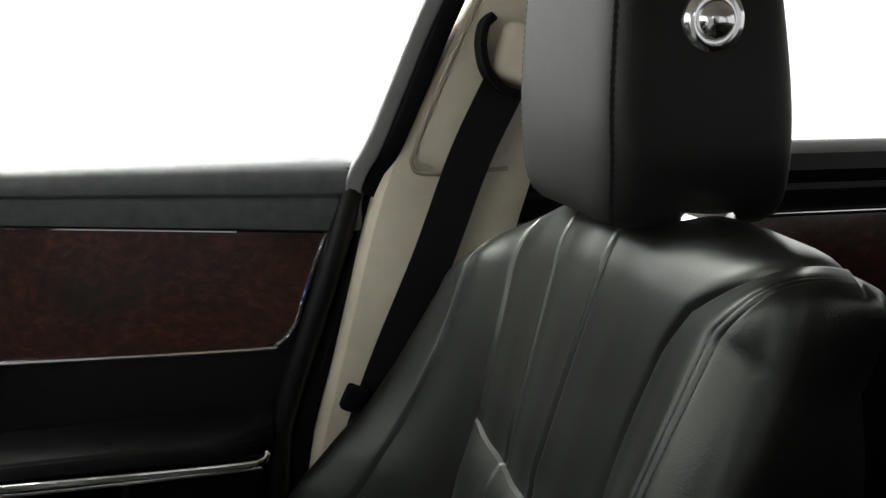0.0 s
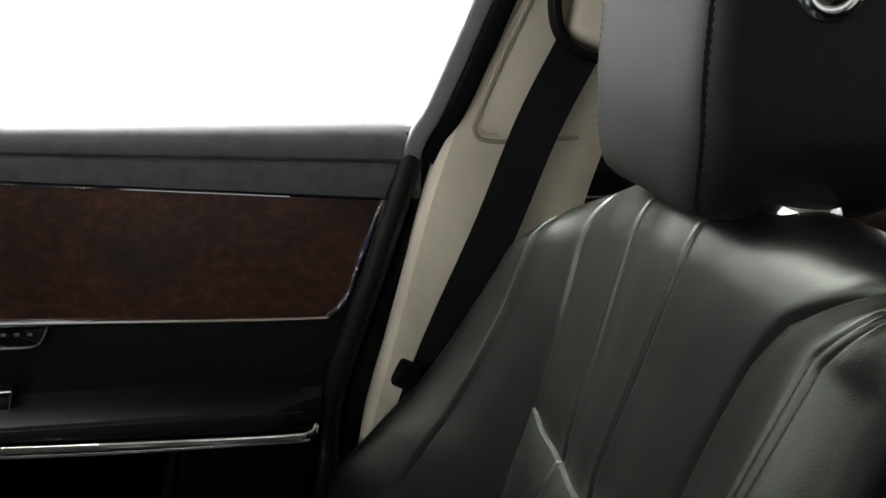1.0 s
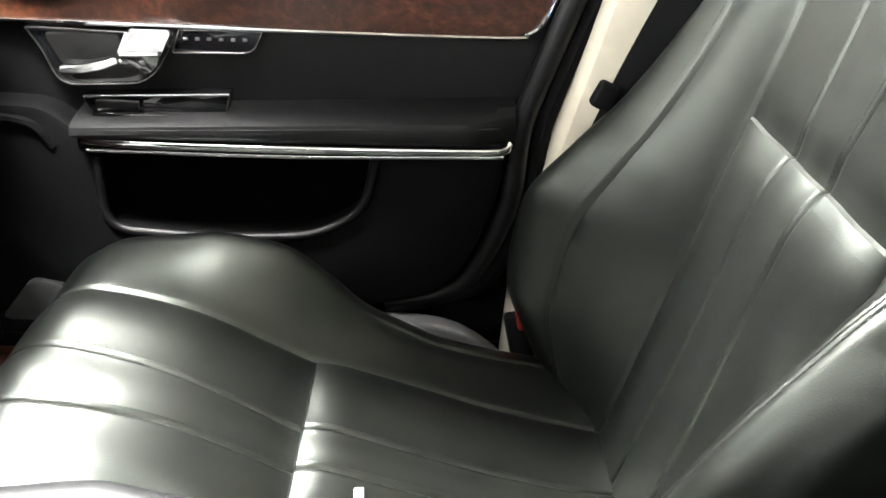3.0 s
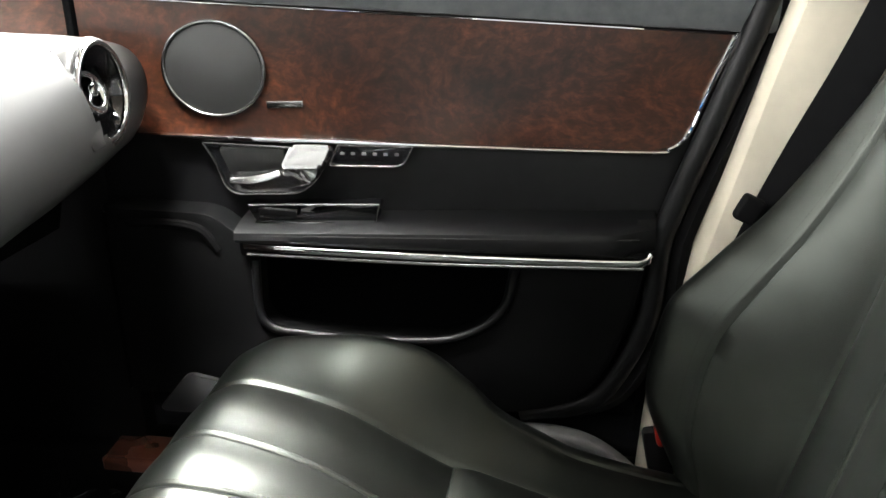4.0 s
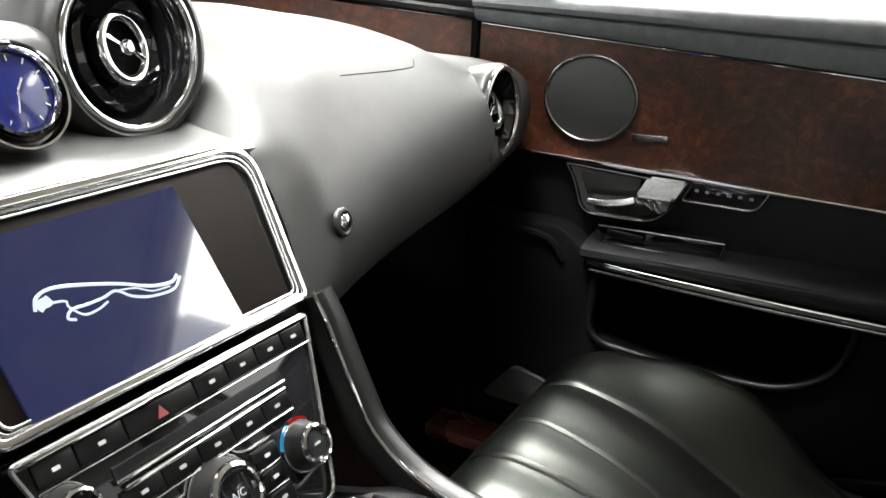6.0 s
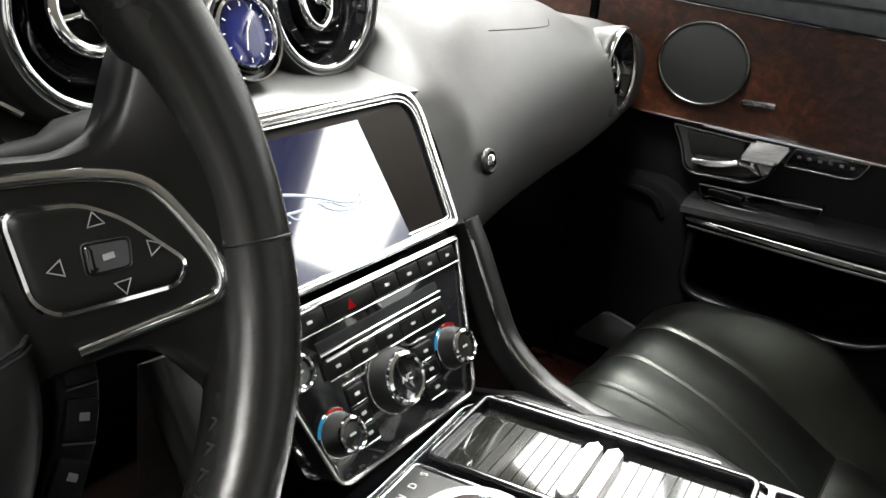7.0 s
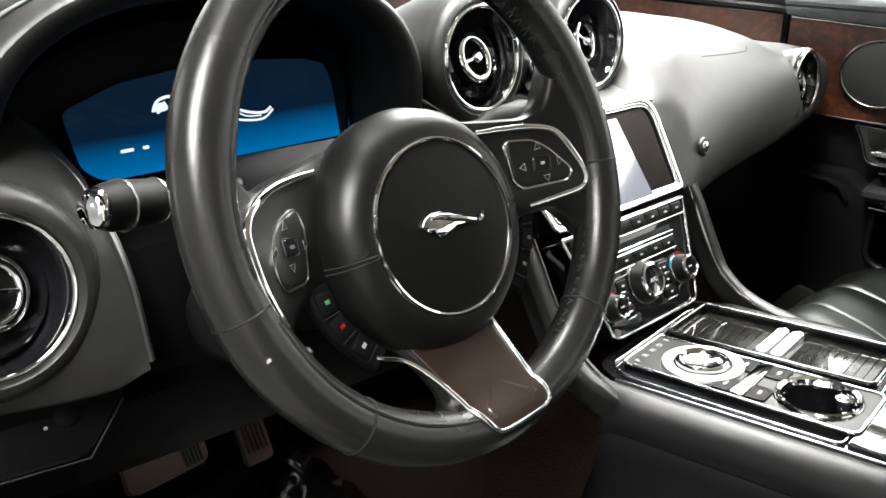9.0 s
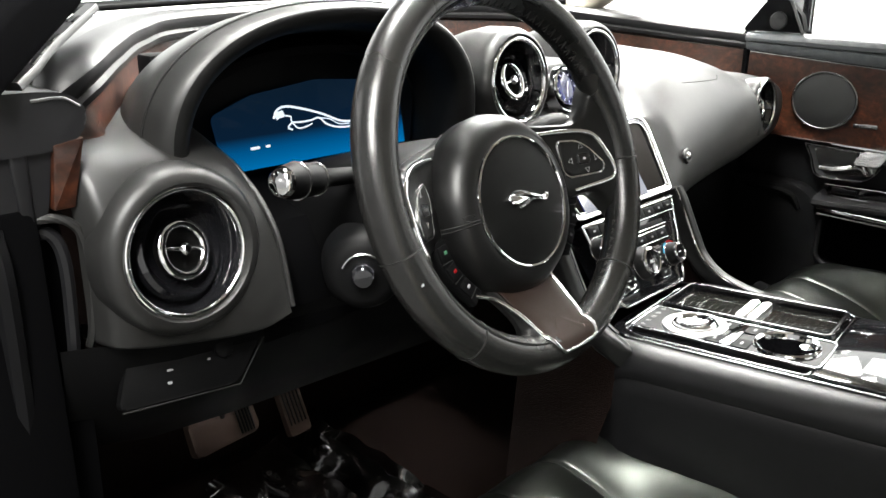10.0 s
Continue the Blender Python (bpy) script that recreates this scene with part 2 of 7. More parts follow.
SILLWOOD.node_tree.nodes["Principled BSDF"].inputs["Metallic"].default_value = 0.7


# ---- mesh helpers ----
def part(name, bm, mat, parent=None, label="", flat=False):
    me = bpy.data.meshes.new(name)
    bmesh.ops.recalc_face_normals(bm, faces=bm.faces)
    bm.to_mesh(me)
    bm.free()
    me.materials.append(mat)
    if not flat:
        me.polygons.foreach_set("use_smooth", [True] * len(me.polygons))
        me.set_sharp_from_angle(angle=radians(38))
    ob = new(name, me)
    ob.parent = parent
    if label:
        tagged(ob, label)
    return ob


def thing(name, place, label, category, group="", kind=""):
    e = new(name)
    e.location = place
    e.empty_display_size = 0.05
    return tagged(e, label, category, group, kind)


def hang(ob):
    """Keep a part where its coordinates put it, under a thing that has a place."""
    ob.matrix_parent_inverse = Matrix.Translation(ob.parent.location).inverted()
    return ob


def world_part(name, bm, mat, parent, label="", flat=False):
    return hang(part(name, bm, mat, parent, label, flat))


def strips(bm, rows, close_u=False, close_v=False, caps=False):
    """Faces over a table of points; rows run along v, points along u."""
    vs = [[bm.verts.new(p) for p in row] for row in rows]
    nv, nu = len(vs), len(vs[0])
    for j in range(nv if close_v else nv - 1):
        for i in range(nu if close_u else nu - 1):
            a, b, c, d = vs[j][i], vs[j][(i + 1) % nu], vs[(j + 1) % nv][(i + 1) % nu], vs[(j + 1) % nv][i]
            bm.faces.new((a, b, c, d))
    if caps:
        bm.faces.new(list(reversed(vs[0])))
        bm.faces.new(vs[-1])
    return vs


def table(rows, **kw):
    bm = bmesh.new()
    strips(bm, rows, **kw)
    return bm


def smooth_path(pts, n=8, closed=False):
    """Catmull-Rom through the points."""
    p = [Vector(q) for q in pts]
    m = len(p)
    out = []
    for i in range(m if closed else m - 1):
        a = p[(i - 1) % m] if closed or i > 0 else 2 * p[0] - p[1]
        b, c = p[i], p[(i + 1) % m]
        d = p[(i + 2) % m] if closed or i + 2 < m else 2 * p[-1] - p[-2]
        for k in range(n):
            t = k / n
            out.append(0.5 * (2 * b + (c - a) * t + (2 * a - 5 * b + 4 * c - d) * t * t + (3 * b - a - 3 * c + d) * t ** 3))
    if not closed:
        out.append(p[-1])
    return out


def sweep(path, section, up=(0, 0, 1), closed=False, scales=None, bm=None):
    """Carry a closed section of (side, up) pairs along a path."""
    own = bm or bmesh.new()
    rows = []
    n = len(path)
    for i, p in enumerate(path):
        a = path[(i - 1) % n] if closed or i > 0 else p
        b = path[(i + 1) % n] if closed or i < n - 1 else p
        d = (Vector(b) - Vector(a)).normalized()
        side = d.cross(Vector(up)).normalized()
        u = side.cross(d).normalized()
        k = scales[i] if scales else 1.0
        rows.append([Vector(p) + (side * s + u * w) * k for s, w in section])
    strips(own, rows, close_u=True, close_v=closed, caps=not closed)
    return own


def circle(r, n=10, rv=None):
    return [(r * math.cos(2 * math.pi * i / n), (rv or r) * math.sin(2 * math.pi * i / n)) for i in range(n)]


def rect(w, h, r=0.002, n=3):
    """Rounded rectangle section."""
    out = []
    for cx, cy, a0 in ((w / 2 - r, h / 2 - r, 0), (-w / 2 + r, h / 2 - r, 90), (-w / 2 + r, -h / 2 + r, 180), (w / 2 - r, -h / 2 + r, 270)):
        for k in range(n + 1):
            a = radians(a0 + 90 * k / n)
            out.append((cx + r * math.cos(a), cy + r * math.sin(a)))
    return out


def lathe(profile, m=None, n=40, bm=None):
    """Turn (radius, height) pairs about local z, and place by m."""
    own = bm or bmesh.new()
    m = m or Matrix()
    rows = []
    for k in range(n):
        a = 2 * math.pi * k / n
        rows.append([m @ Vector((r * math.cos(a), r * math.sin(a), h)) for r, h in profile])
    strips(own, rows, close_v=True)
    bmesh.ops.remove_doubles(own, verts=own.verts, dist=1e-6)
    return own


def disc_profile(r, h, e):
    """Solid disc with rounded rim, from z=0 to h."""
    return [(0, 0), (r, 0), (r, h - e), (r - 0.3 * e, h - 0.3 * e), (r - e, h), (0, h)]


def ring_profile(R, r, n=10, rv=None):
    p = [(R + r * math.cos(2 * math.pi * k / n), (rv or r) * math.sin(2 * math.pi * k / n)) for k in range(n)]
    return p + [p[0]]


def box(cx, cy, cz, sx, sy, sz, bevel=0.004, m=None, seg=2):
    bm = bmesh.new()
    bmesh.ops.create_cube(bm, size=1.0, matrix=Matrix.LocRotScale((cx, cy, cz), None, (sx, sy, sz)))
    if bevel:
        bmesh.ops.bevel(bm, geom=bm.edges[:], offset=bevel, segments=seg, affect="EDGES", profile=0.5)
    if m:
        bmesh.ops.transform(bm, matrix=m, verts=bm.verts)
    return bm


def slab(outline, depth, m, bevel=0.0015, seg=2):
    """A plate: outline in local xy, from z=-depth to z=0, placed by m."""
    bm = bmesh.new()
    top = [bm.verts.new((x, y, 0)) for x, y in outline]
    low = [bm.verts.new((x, y, -depth)) for x, y in outline]
    ft = bm.faces.new(top)
    bm.faces.new(list(reversed(low)))
    n = len(top)
    for i in range(n):
        bm.faces.new((top[i], low[i], low[(i + 1) % n], top[(i + 1) % n]))
    if bevel:
        bmesh.ops.bevel(bm, geom=list(ft.edges), offset=bevel, segments=seg, affect="EDGES", profile=0.5)
    bmesh.ops.transform(bm, matrix=m, verts=bm.verts)
    return bm


def rounded(points, r, n=5):
    """Round the corners of a polygon."""
    out = []
    m = len(points)
    for i in range(m):
        a, b, c = (Vector(points[(i + k) % m]) for k in (-1, 0, 1))
        rr = r[i] if isinstance(r, (list, tuple)) else r
        d1, d2 = (a - b), (c - b)
        rr = min(rr, d1.length * 0.48, d2.length * 0.48)
        p, q = b + d1.normalized() * rr, b + d2.normalized() * rr
        for k in range(n + 1):
            t = k / n
            out.append(tuple((1 - t) ** 2 * p + 2 * t * (1 - t) * b + t * t * q))
    return out


def frame_axes(o, x, y):
    """Matrix with origin o, local x and y along the given directions."""
    x = Vector(x).normalized()
    z = x.cross(Vector(y)).normalized()
    y = z.cross(x)
    return Matrix.Translation(o) @ Matrix((x, y, z)).transposed().to_4x4()


def lerp(a, b, t):
    return a + (b - a) * t


def interp(x, table_):
    """Smooth curve through (x, value) pairs, with no overshoot."""
    if x <= table_[0][0]:
        return table_[0][1]
    n = len(table_)
    slope = [(b[1] - a[1]) / (b[0] - a[0]) for a, b in zip(table_, table_[1:])]
    for i in range(n - 1):
        (x0, v0), (x1, v1) = table_[i], table_[i + 1]
        if x <= x1:
            h, s = x1 - x0, slope[i]
            m = []
            for a, b in ((slope[i - 1] if i else s, s), (s, slope[i + 1] if i + 2 < n else s)):
                m.append(0.0 if a * b <= 0 else 2 * a * b / (a + b))
            t = (x - x0) / h
            return (2 * t ** 3 - 3 * t * t + 1) * v0 + (t ** 3 - 2 * t * t + t) * h * m[0] + (3 * t * t - 2 * t ** 3) * v1 + (t ** 3 - t * t) * h * m[1]
    return table_[-1][1]


def step(a, b, x):
    t = min(max((x - a) / (b - a), 0), 1)
    return t * t * (3 - 2 * t)


def stitches(points, normals, mat, parent, name="stitching", gap=0.0045, length=0.003, r=0.00034):
    """A row of small threads along a line of points."""
    bm = bmesh.new()
    dist, nxt = 0.0, 0.0
    for a, b, nrm in zip(points, points[1:], normals):
        seg = (b - a).length
        if seg < 1e-6:
            continue
        d = (b - a) / seg
        side = d.cross(nrm).normalized()
        while nxt < dist + seg:
            c = a + d * (nxt - dist) + nrm * r * 0.3
            q = [c - d * length / 2, c + side * r * 1.5, c + d * length / 2, c - side * r * 1.5]
            vs = [bm.verts.new(v) for v in q]
            top = bm.verts.new(c + nrm * r * 1.6)
            for k in range(4):
                bm.faces.new((vs[k], vs[(k + 1) % 4], top))
            nxt += gap
        dist += seg
    return world_part(name, bm, mat, parent)


def text_mesh(body, size, m, depth=0.0004):
    cu = bpy.data.curves.new("letters", "FONT")
    cu.body, cu.size, cu.extrude = body, size, depth
    cu.align_x, cu.align_y = "CENTER", "CENTER"
    tmp = bpy.data.objects.new("letters", cu)
    me = bpy.data.meshes.new_from_object(tmp)
    bm = bmesh.new()
    bm.from_mesh(me)
    bmesh.ops.transform(bm, matrix=m, verts=bm.verts)
    bpy.data.objects.remove(tmp)
    return bm

# ==== STRUCTURE ====


def yz(points):
    return [(-y, z) for y, z in points]


def facing_in(x):
    """Plates whose face looks from the right-hand door into the car."""
    return frame_axes((x, 0, 0), (0, -1, 0), (0, 0, 1))


# ground, and the car's shell round the camera
bm = bmesh.new()
bmesh.ops.create_grid(bm, x_segments=2, y_segments=2, size=60, matrix=Matrix.Translation((0, 0, -0.33)))
tagged(part("ground", bm, CONCRETE), "pale polished showroom floor under the car", "floor", kind="structure")

tagged(part("floor", box(0, 0.35, -0.02, 1.50, 2.6, 0.04, 0.006), CARPET), "black carpet of the car's floor", "floor", kind="structure")
tagged(part("wall_front", table([[(-0.76, 1.62, 0.0), (0.76, 1.62, 0.0)], [(-0.76, 1.50, 0.18), (0.76, 1.50, 0.18)], [(-0.76, 1.46, 0.60), (0.76, 1.46, 0.60)],
                                 [(-0.76, 1.52, 0.80), (0.76, 1.52, 0.80)], [(-0.76, 1.56, 0.80), (0.76, 1.56, 0.80)], [(-0.76, 1.66, 0.0), (0.76, 1.66, 0.0)]]), CARPET),
       "black carpeted bulkhead above the footwells", "bulkhead", kind="structure")
tagged(part("ceiling", box(0, -0.05, 1.20, 1.30, 1.75, 0.05, 0.02), HEADLINER), "beige cloth headliner under the roof", "ceiling", kind="structure")
tagged(part("wall_rear", box(0, -0.98, 0.42, 1.50, 0.16, 0.84, 0.03), SEAT), "black leather rear bench and parcel shelf wall", "wall", kind="structure")

# glowing backdrop walls: bright ahead and to the right, unseen added ones behind and left
tagged(part("backdrop_right", box(4.0, 1.0, 2.0, 0.1, 14, 4.7, 0), WALLGLOW), "white backdrop wall that glows to light the car", "wall", kind="structure")
tagged(part("backdrop_front", box(0, 8.0, 2.0, 8.0, 0.1, 4.7, 0), FRONTGLOW), "white backdrop wall ahead that glows to light the car", "wall", kind="structure")
tagged(part("backdrop_rear", box(0, -6.0, 2.0, 8.0, 0.1, 4.7, 0), REARGLOW), "unseen backdrop wall added behind, with a glow for reflections", "wall", kind="structure")
tagged(part("backdrop_left", box(-4.0, 1.0, 2.0, 0.1, 4.4, 4.7, 0), LEFTGLOW), "unseen backdrop wall added on the left, with a faint glow", "wall", kind="structure")
tagged(part("backdrop_left_front", box(-4.0, 5.6, 2.0, 0.1, 4.8, 4.7, 0), FRONTGLOW), "white backdrop wall that glows to light the car", "wall", kind="structure")
tagged(part("backdrop_left_rear", box(-4.0, -3.6, 2.0, 0.1, 4.8, 4.7, 0), REARGLOW), "unseen backdrop wall added behind, with a glow for reflections", "wall", kind="structure")

# roof rails, screen pillars
for sx in (-1, 1):
    rail = smooth_path([(sx * 0.73, 1.50, 0.86), (sx * 0.66, 1.14, 1.04), (sx * 0.60, 0.80, 1.16), (sx * 0.58, 0.30, 1.20), (sx * 0.58, -0.40, 1.19), (sx * 0.60, -0.85, 1.10), (sx * 0.68, -1.2, 0.86)], 8)
    tagged(part("trim_roof_rail", sweep(rail, rect(0.075, 0.06, 0.02)), BEIGE if sx > 0 else PLASTIC), "roof rail and screen pillar trim beside the windscreen", "pillar trim", kind="structure")
# left-hand pillar and rear door, behind the open driver's door
tagged(part("wall_left_pillar", sweep(smooth_path([(-0.74, 0.28, 0.05), (-0.75, 0.26, 0.50), (-0.72, 0.20, 0.80), (-0.60, 0.08, 1.18)], 6), rect(0.12, 0.10, 0.03), up=(0, 1, 0)), BEIGE),
       "beige centre pillar beside the driver's seat", "pillar trim", kind="structure")
tagged(part("wall_left_rear_door", box(-0.75, -0.38, 0.42, 0.06, 1.10, 0.80, 0.02), DOORLEATHER), "black leather rear door lining", "door", kind="structure")
tagged(part("sill_right", box(0.765, 0.62, 0.06, 0.09, 1.9, 0.22, 0.03, None, 3), PLASTIC), "black door sill under the passenger door", "sill", kind="structure")
tagged(part("trim_sill", sweep(smooth_path([(0.716, 0.30, 0.06), (0.716, 0.352, 0.13), (0.716, 0.378, 0.182), (0.716, 0.44, 0.229), (0.716, 0.52, 0.240), (0.720, 0.64, 0.236)], 6), rect(0.03, 0.030, 0.008, 3)), SATIN), "satin grey sill trim along the passenger door", "sill trim", kind="structure")
# unseen panel, added to keep outside light from under the door lining
tagged(part("wall_right_outer", box(0.815, 0.35, 0.38, 0.02, 2.7, 0.84, 0.006), BODY), "unseen dark outer skin added to block light on the right", "body panel", kind="structure")
tagged(part("sill_left", box(-0.75, 0.75, 0.05, 0.10, 1.0, 0.14, 0.03), PLASTIC), "black door sill beneath the open driver's door", "sill", kind="structure")

# ==== PASSENGER DOOR ====
door = thing("passenger_door", (0.76, 0.65, 0.26), "closed passenger door lined in black leather with a burl walnut panel", "car door")
# lining: a plate with a curved rear edge, stepped inboard below the veneer
EDGE = [(0.262, 0.815), (0.281, 0.747), (0.303, 0.68), (0.353, 0.533), (0.362, 0.487), (0.368, 0.41), (0.399, 0.33), (0.436, 0.285), (0.52, 0.262)]
outline = [(1.07, 0.26)] + list(reversed(EDGE)) + [(1.07, 0.815)]
world_part("lining", slab(yz([(y, z) for y, z in outline]), 0.05, facing_in(0.752), 0.004), DOORLEATHER, door)
# rubber and lip along the rear edge
lip = smooth_path([(0.735, y + 0.004, z) for y, z in EDGE], 6)
world_part("edge_lip", sweep(lip, circle(0.014, 10), up=(1, 0, 0)), DOORLEATHER, door, "raised black leather lip along the rear edge")
lip = smooth_path([(0.748, y - 0.022, z - 0.004) for y, z in EDGE], 6)
world_part("seal", sweep(lip, circle(0.013, 8), up=(1, 0, 0)), RUBBER, door, "black rubber seal")
# belt roll above the veneer: two stitched rolls
def belt_rows():
    rows = []
    for k in range(33):
        y = lerp(0.262, 1.068, k / 32)
        zt = lerp(0.826, 0.826, k / 32)
        zb = lerp(0.742, 0.788, k / 32)
        h = zt - zb
        prof = [(0.752, zb), (0.738, zb + 0.002), (0.731, zb + 0.25 * h), (0.729, zb + 0.44 * h), (0.731, zb + 0.475 * h), (0.7325, zb + 0.49 * h), (0.730, zb + 0.505 * h),
                (0.7245, zb + 0.56 * h), (0.722, zb + 0.70 * h), (0.725, zb + 0.85 * h), (0.732, zb + 0.96 * h), (0.745, zt), (0.770, zt), (0.785, zt - 0.01), (0.785, zb)]
        rows.append([(x, y, z) for x, z in prof])
    return rows
world_part("belt_roll", table(belt_rows(), close_u=True, caps=True), BELTLEATHER, door, "padded dark leather roll under the window")

# veneer panel with a curved rear lower corner
VEN = rounded([(1.062, 0.621), (1.062, 0.786), (0.300, 0.742), (0.322, 0.680), (0.352, 0.6135)], [0.002, 0.002, 0.003, 0.06, 0.04], 8)
world_part("veneer_panel", slab(yz(VEN), 0.012, facing_in(0.741), 0.003, 3), VENEER, door, "glossy dark burl walnut veneer")
strip = smooth_path([(0.738, 0.972, 0.6195), (0.738, 0.66, 0.6145), (0.738, 0.395, 0.6115), (0.738, 0.362, 0.6165), (0.738, 0.343, 0.634), (0.738, 0.331, 0.668), (0.738, 0.315, 0.710), (0.738, 0.301, 0.744)], 8)
world_part("veneer_strip", sweep(strip, circle(0.0028, 8), up=(1, 0, 0)), CHROME, door, "thin chrome strip under the veneer")
top_strip = [Vector((0.7385, y, lerp(0.7435, 0.7865, (y - 0.31) / 0.75))) for y in [lerp(0.40, 1.060, k / 12) for k in range(13)]]
world_part("veneer_top_strip", sweep(top_strip, circle(0.0014, 6), up=(1, 0, 0)), CHROME, door, "fine chrome line over the veneer")
# a black strip stands for the shade in the door gap
world_part("door_gap", box(0.752, 1.0705, 0.70, 0.030, 0.010, 0.25, 0.002), SHADEBLACK, door, "black strip in place of the shaded gap ahead of the door")
# speaker
sp = facing_in(0.738) @ Matrix.Translation((-0.896, 0.7015, 0)) @ Matrix.Diagonal((1, 0.885, 1, 1))
speaker = world_part("speaker", lathe([(0, 0.004), (0.03, 0.0035), (0.05, 0.002), (0.060, 0.0005), (0.060, -0.004)], sp, 48), MESH, door, "black mesh speaker grille")
part("ring", lathe(ring_profile(0.0625, 0.0030), sp, 56), DARKENEDCHROME, speaker, "satin chrome ring")
# maker's plate as a plain bar
world_part("badge", slab(rounded([(-0.834, 0.6555), (-0.789, 0.6575), (-0.789, 0.6655), (-0.834, 0.6635)], 0.001, 2), 0.002, facing_in(0.7375), 0.0005), BRUSHED, door, "small silver badge bar")

# handle recess, lever and switch slot
rec = rounded([(0.919, 0.613), (0.905, 0.590), (0.8945, 0.557), (0.882, 0.5485), (0.800, 0.5515), (0.778, 0.567), (0.754, 0.607)], [0.003, 0.02, 0.008, 0.008, 0.02, 0.015, 0.004], 5)
pod = world_part("handle_pod", slab(yz(rec), 0.006, facing_in(0.7375), 0.003), GLOSS, door, "gloss black handle surround")
part("cup", slab(yz(rounded([(0.900, 0.608), (0.884, 0.570), (0.822, 0.568), (0.815, 0.608)], 0.008, 4)), 0.003, facing_in(0.7345), 0.001), DARKSATIN, pod, "dark grey finger cup")
part("surround_edge", sweep([Vector((0.7345, y, z)) for y, z in rec], circle(0.0013, 6), up=(1, 0, 0), closed=True), DARKENEDCHROME, pod)
lev = rounded([(0.8745, 0.5790), (0.850, 0.5790), (0.822, 0.5835), (0.806, 0.5860), (0.786, 0.572), (0.803, 0.5640), (0.860, 0.5600), (0.8715, 0.5640)], [0.004, 0.01, 0.01, 0.006, 0.008, 0.01, 0.008, 0.006], 4)


def tipped(y, z, x, deg):
    """A frame at the door's face, its face turned up by some degrees."""
    return facing_in(x) @ Matrix.Translation((-y, z, 0)) @ pose(0, 0, 0, -deg, 0, 0)


# darkened chrome puts the dark cabin's reflection into the lever's colour
lever = world_part("handle_lever", slab([(-(y - 0.83), z - 0.572) for y, z in lev], 0.012, tipped(0.83, 0.572, 0.712, -14), 0.0045, 4), DARKENEDCHROME, door, "slim door lever, chrome darkened for its dark reflection")
blade = rounded([(0.8750, 0.5715), (0.8755, 0.5790), (0.850, 0.5800), (0.8245, 0.5860), (0.816, 0.5900), (0.812, 0.5830), (0.830, 0.5760), (0.850, 0.5720)], 0.002, 3)
part("lever_blade", slab([(-(y - 0.845), z - 0.578) for y, z in blade], 0.004, tipped(0.845, 0.578, 0.7035, 30), 0.0012, 2), BRUSHED, lever, "bright upper face of the lever")
root = rounded([(0.812, 0.5915), (0.801, 0.6170), (0.752, 0.6170), (0.7635, 0.5925)], 0.0035, 4)
world_part("handle_root", slab([(-(y - 0.783), (z - 0.604) * 1.15) for y, z in root], 0.014, tipped(0.783, 0.604, 0.711, 27), 0.005, 4), BRUSHED, door, "chrome root of the lever")
world_part("root_foot", slab([(-(y - 0.783), z - 0.585) for y, z in rounded([(0.808, 0.578), (0.806, 0.592), (0.765, 0.592), (0.775, 0.572), (0.795, 0.566)], 0.004, 3)], 0.012, tipped(0.783, 0.585, 0.7135, -6), 0.004, 3), CHROME, door, "polished foot of the lever")
slot = rounded([(0.750, 0.6125), (0.761, 0.587), (0.679, 0.5875), (0.668, 0.592), (0.658, 0.6125)], [0.003, 0.004, 0.006, 0.006, 0.003], 5)
memory = world_part("seat_switch_panel", slab(yz(slot), 0.006, facing_in(0.7375), 0.002), GLOSS, door, "gloss black seat switch panel")
part("panel_edge", sweep([Vector((0.7378, y, z)) for y, z in slot], circle(0.0014, 6), up=(1, 0, 0), closed=True), BRUSHED, memory)
for k in range(6):
    part("letter_mark", box(0.7366, 0.744 - 0.0133 * k, 0.603, 0.0014, 0.0050, 0.0036, 0.0006), GREYMARK, memory)

# lower lining, proud of the upper one, with the armrest and the pocket
low = [(1.06, 0.265), (0.53, 0.268), (0.455, 0.290), (0.418, 0.335), (0.390, 0.410), (0.380, 0.470), (0.378, 0.500), (0.872, 0.500), (0.91, 0.53), (1.06, 0.535)]
pk = rounded([(0.856, 0.480), (0.860, 0.376), (0.72, 0.366), (0.605, 0.372), (0.545, 0.408), (0.532, 0.480)], [0.012, 0.035, 0.05, 0.05, 0.05, 0.01], 6)


def holed_plate(outer, inner, x, depth, shrink=0.010):
    """A plate in a plane of constant x with a hole that runs through it, both with softened edges."""
    bm = bmesh.new()
    c = Vector((sum(p[0] for p in outer) / len(outer), sum(p[1] for p in outer) / len(outer)))
    loops = []
    for pts, sign in ((outer, -1), (inner, 1)):
        n = len(pts)
        rings = []
        for off, dx in ((shrink, 0.0), (shrink * 0.35, shrink * 0.25), (0.0, shrink), (0.0, depth)):
            ring = []
            for i in range(n):
                a, b, d = (Vector(pts[(i + k) % n]) for k in (-1, 0, 1))
                t = (d - a).normalized()
                nrm = Vector((t.y, -t.x))
                q = b + nrm * off * sign * turn_of(pts)
                ring.append(bm.verts.new((x + dx, q.x, q.y)))
            rings.append(ring)
        for r0, r1 in zip(rings, rings[1:]):
            for i in range(n):
                bm.faces.new((r0[i], r0[(i + 1) % n], r1[(i + 1) % n], r1[i]))
        loops.append(rings[0])
    edges = []
    for ring in loops:
        for i in range(len(ring)):
            edges.append(bm.edges.get((ring[i], ring[(i + 1) % len(ring)])))
    bmesh.ops.triangle_fill(bm, use_beauty=True, use_dissolve=False, edges=edges)
    return bm


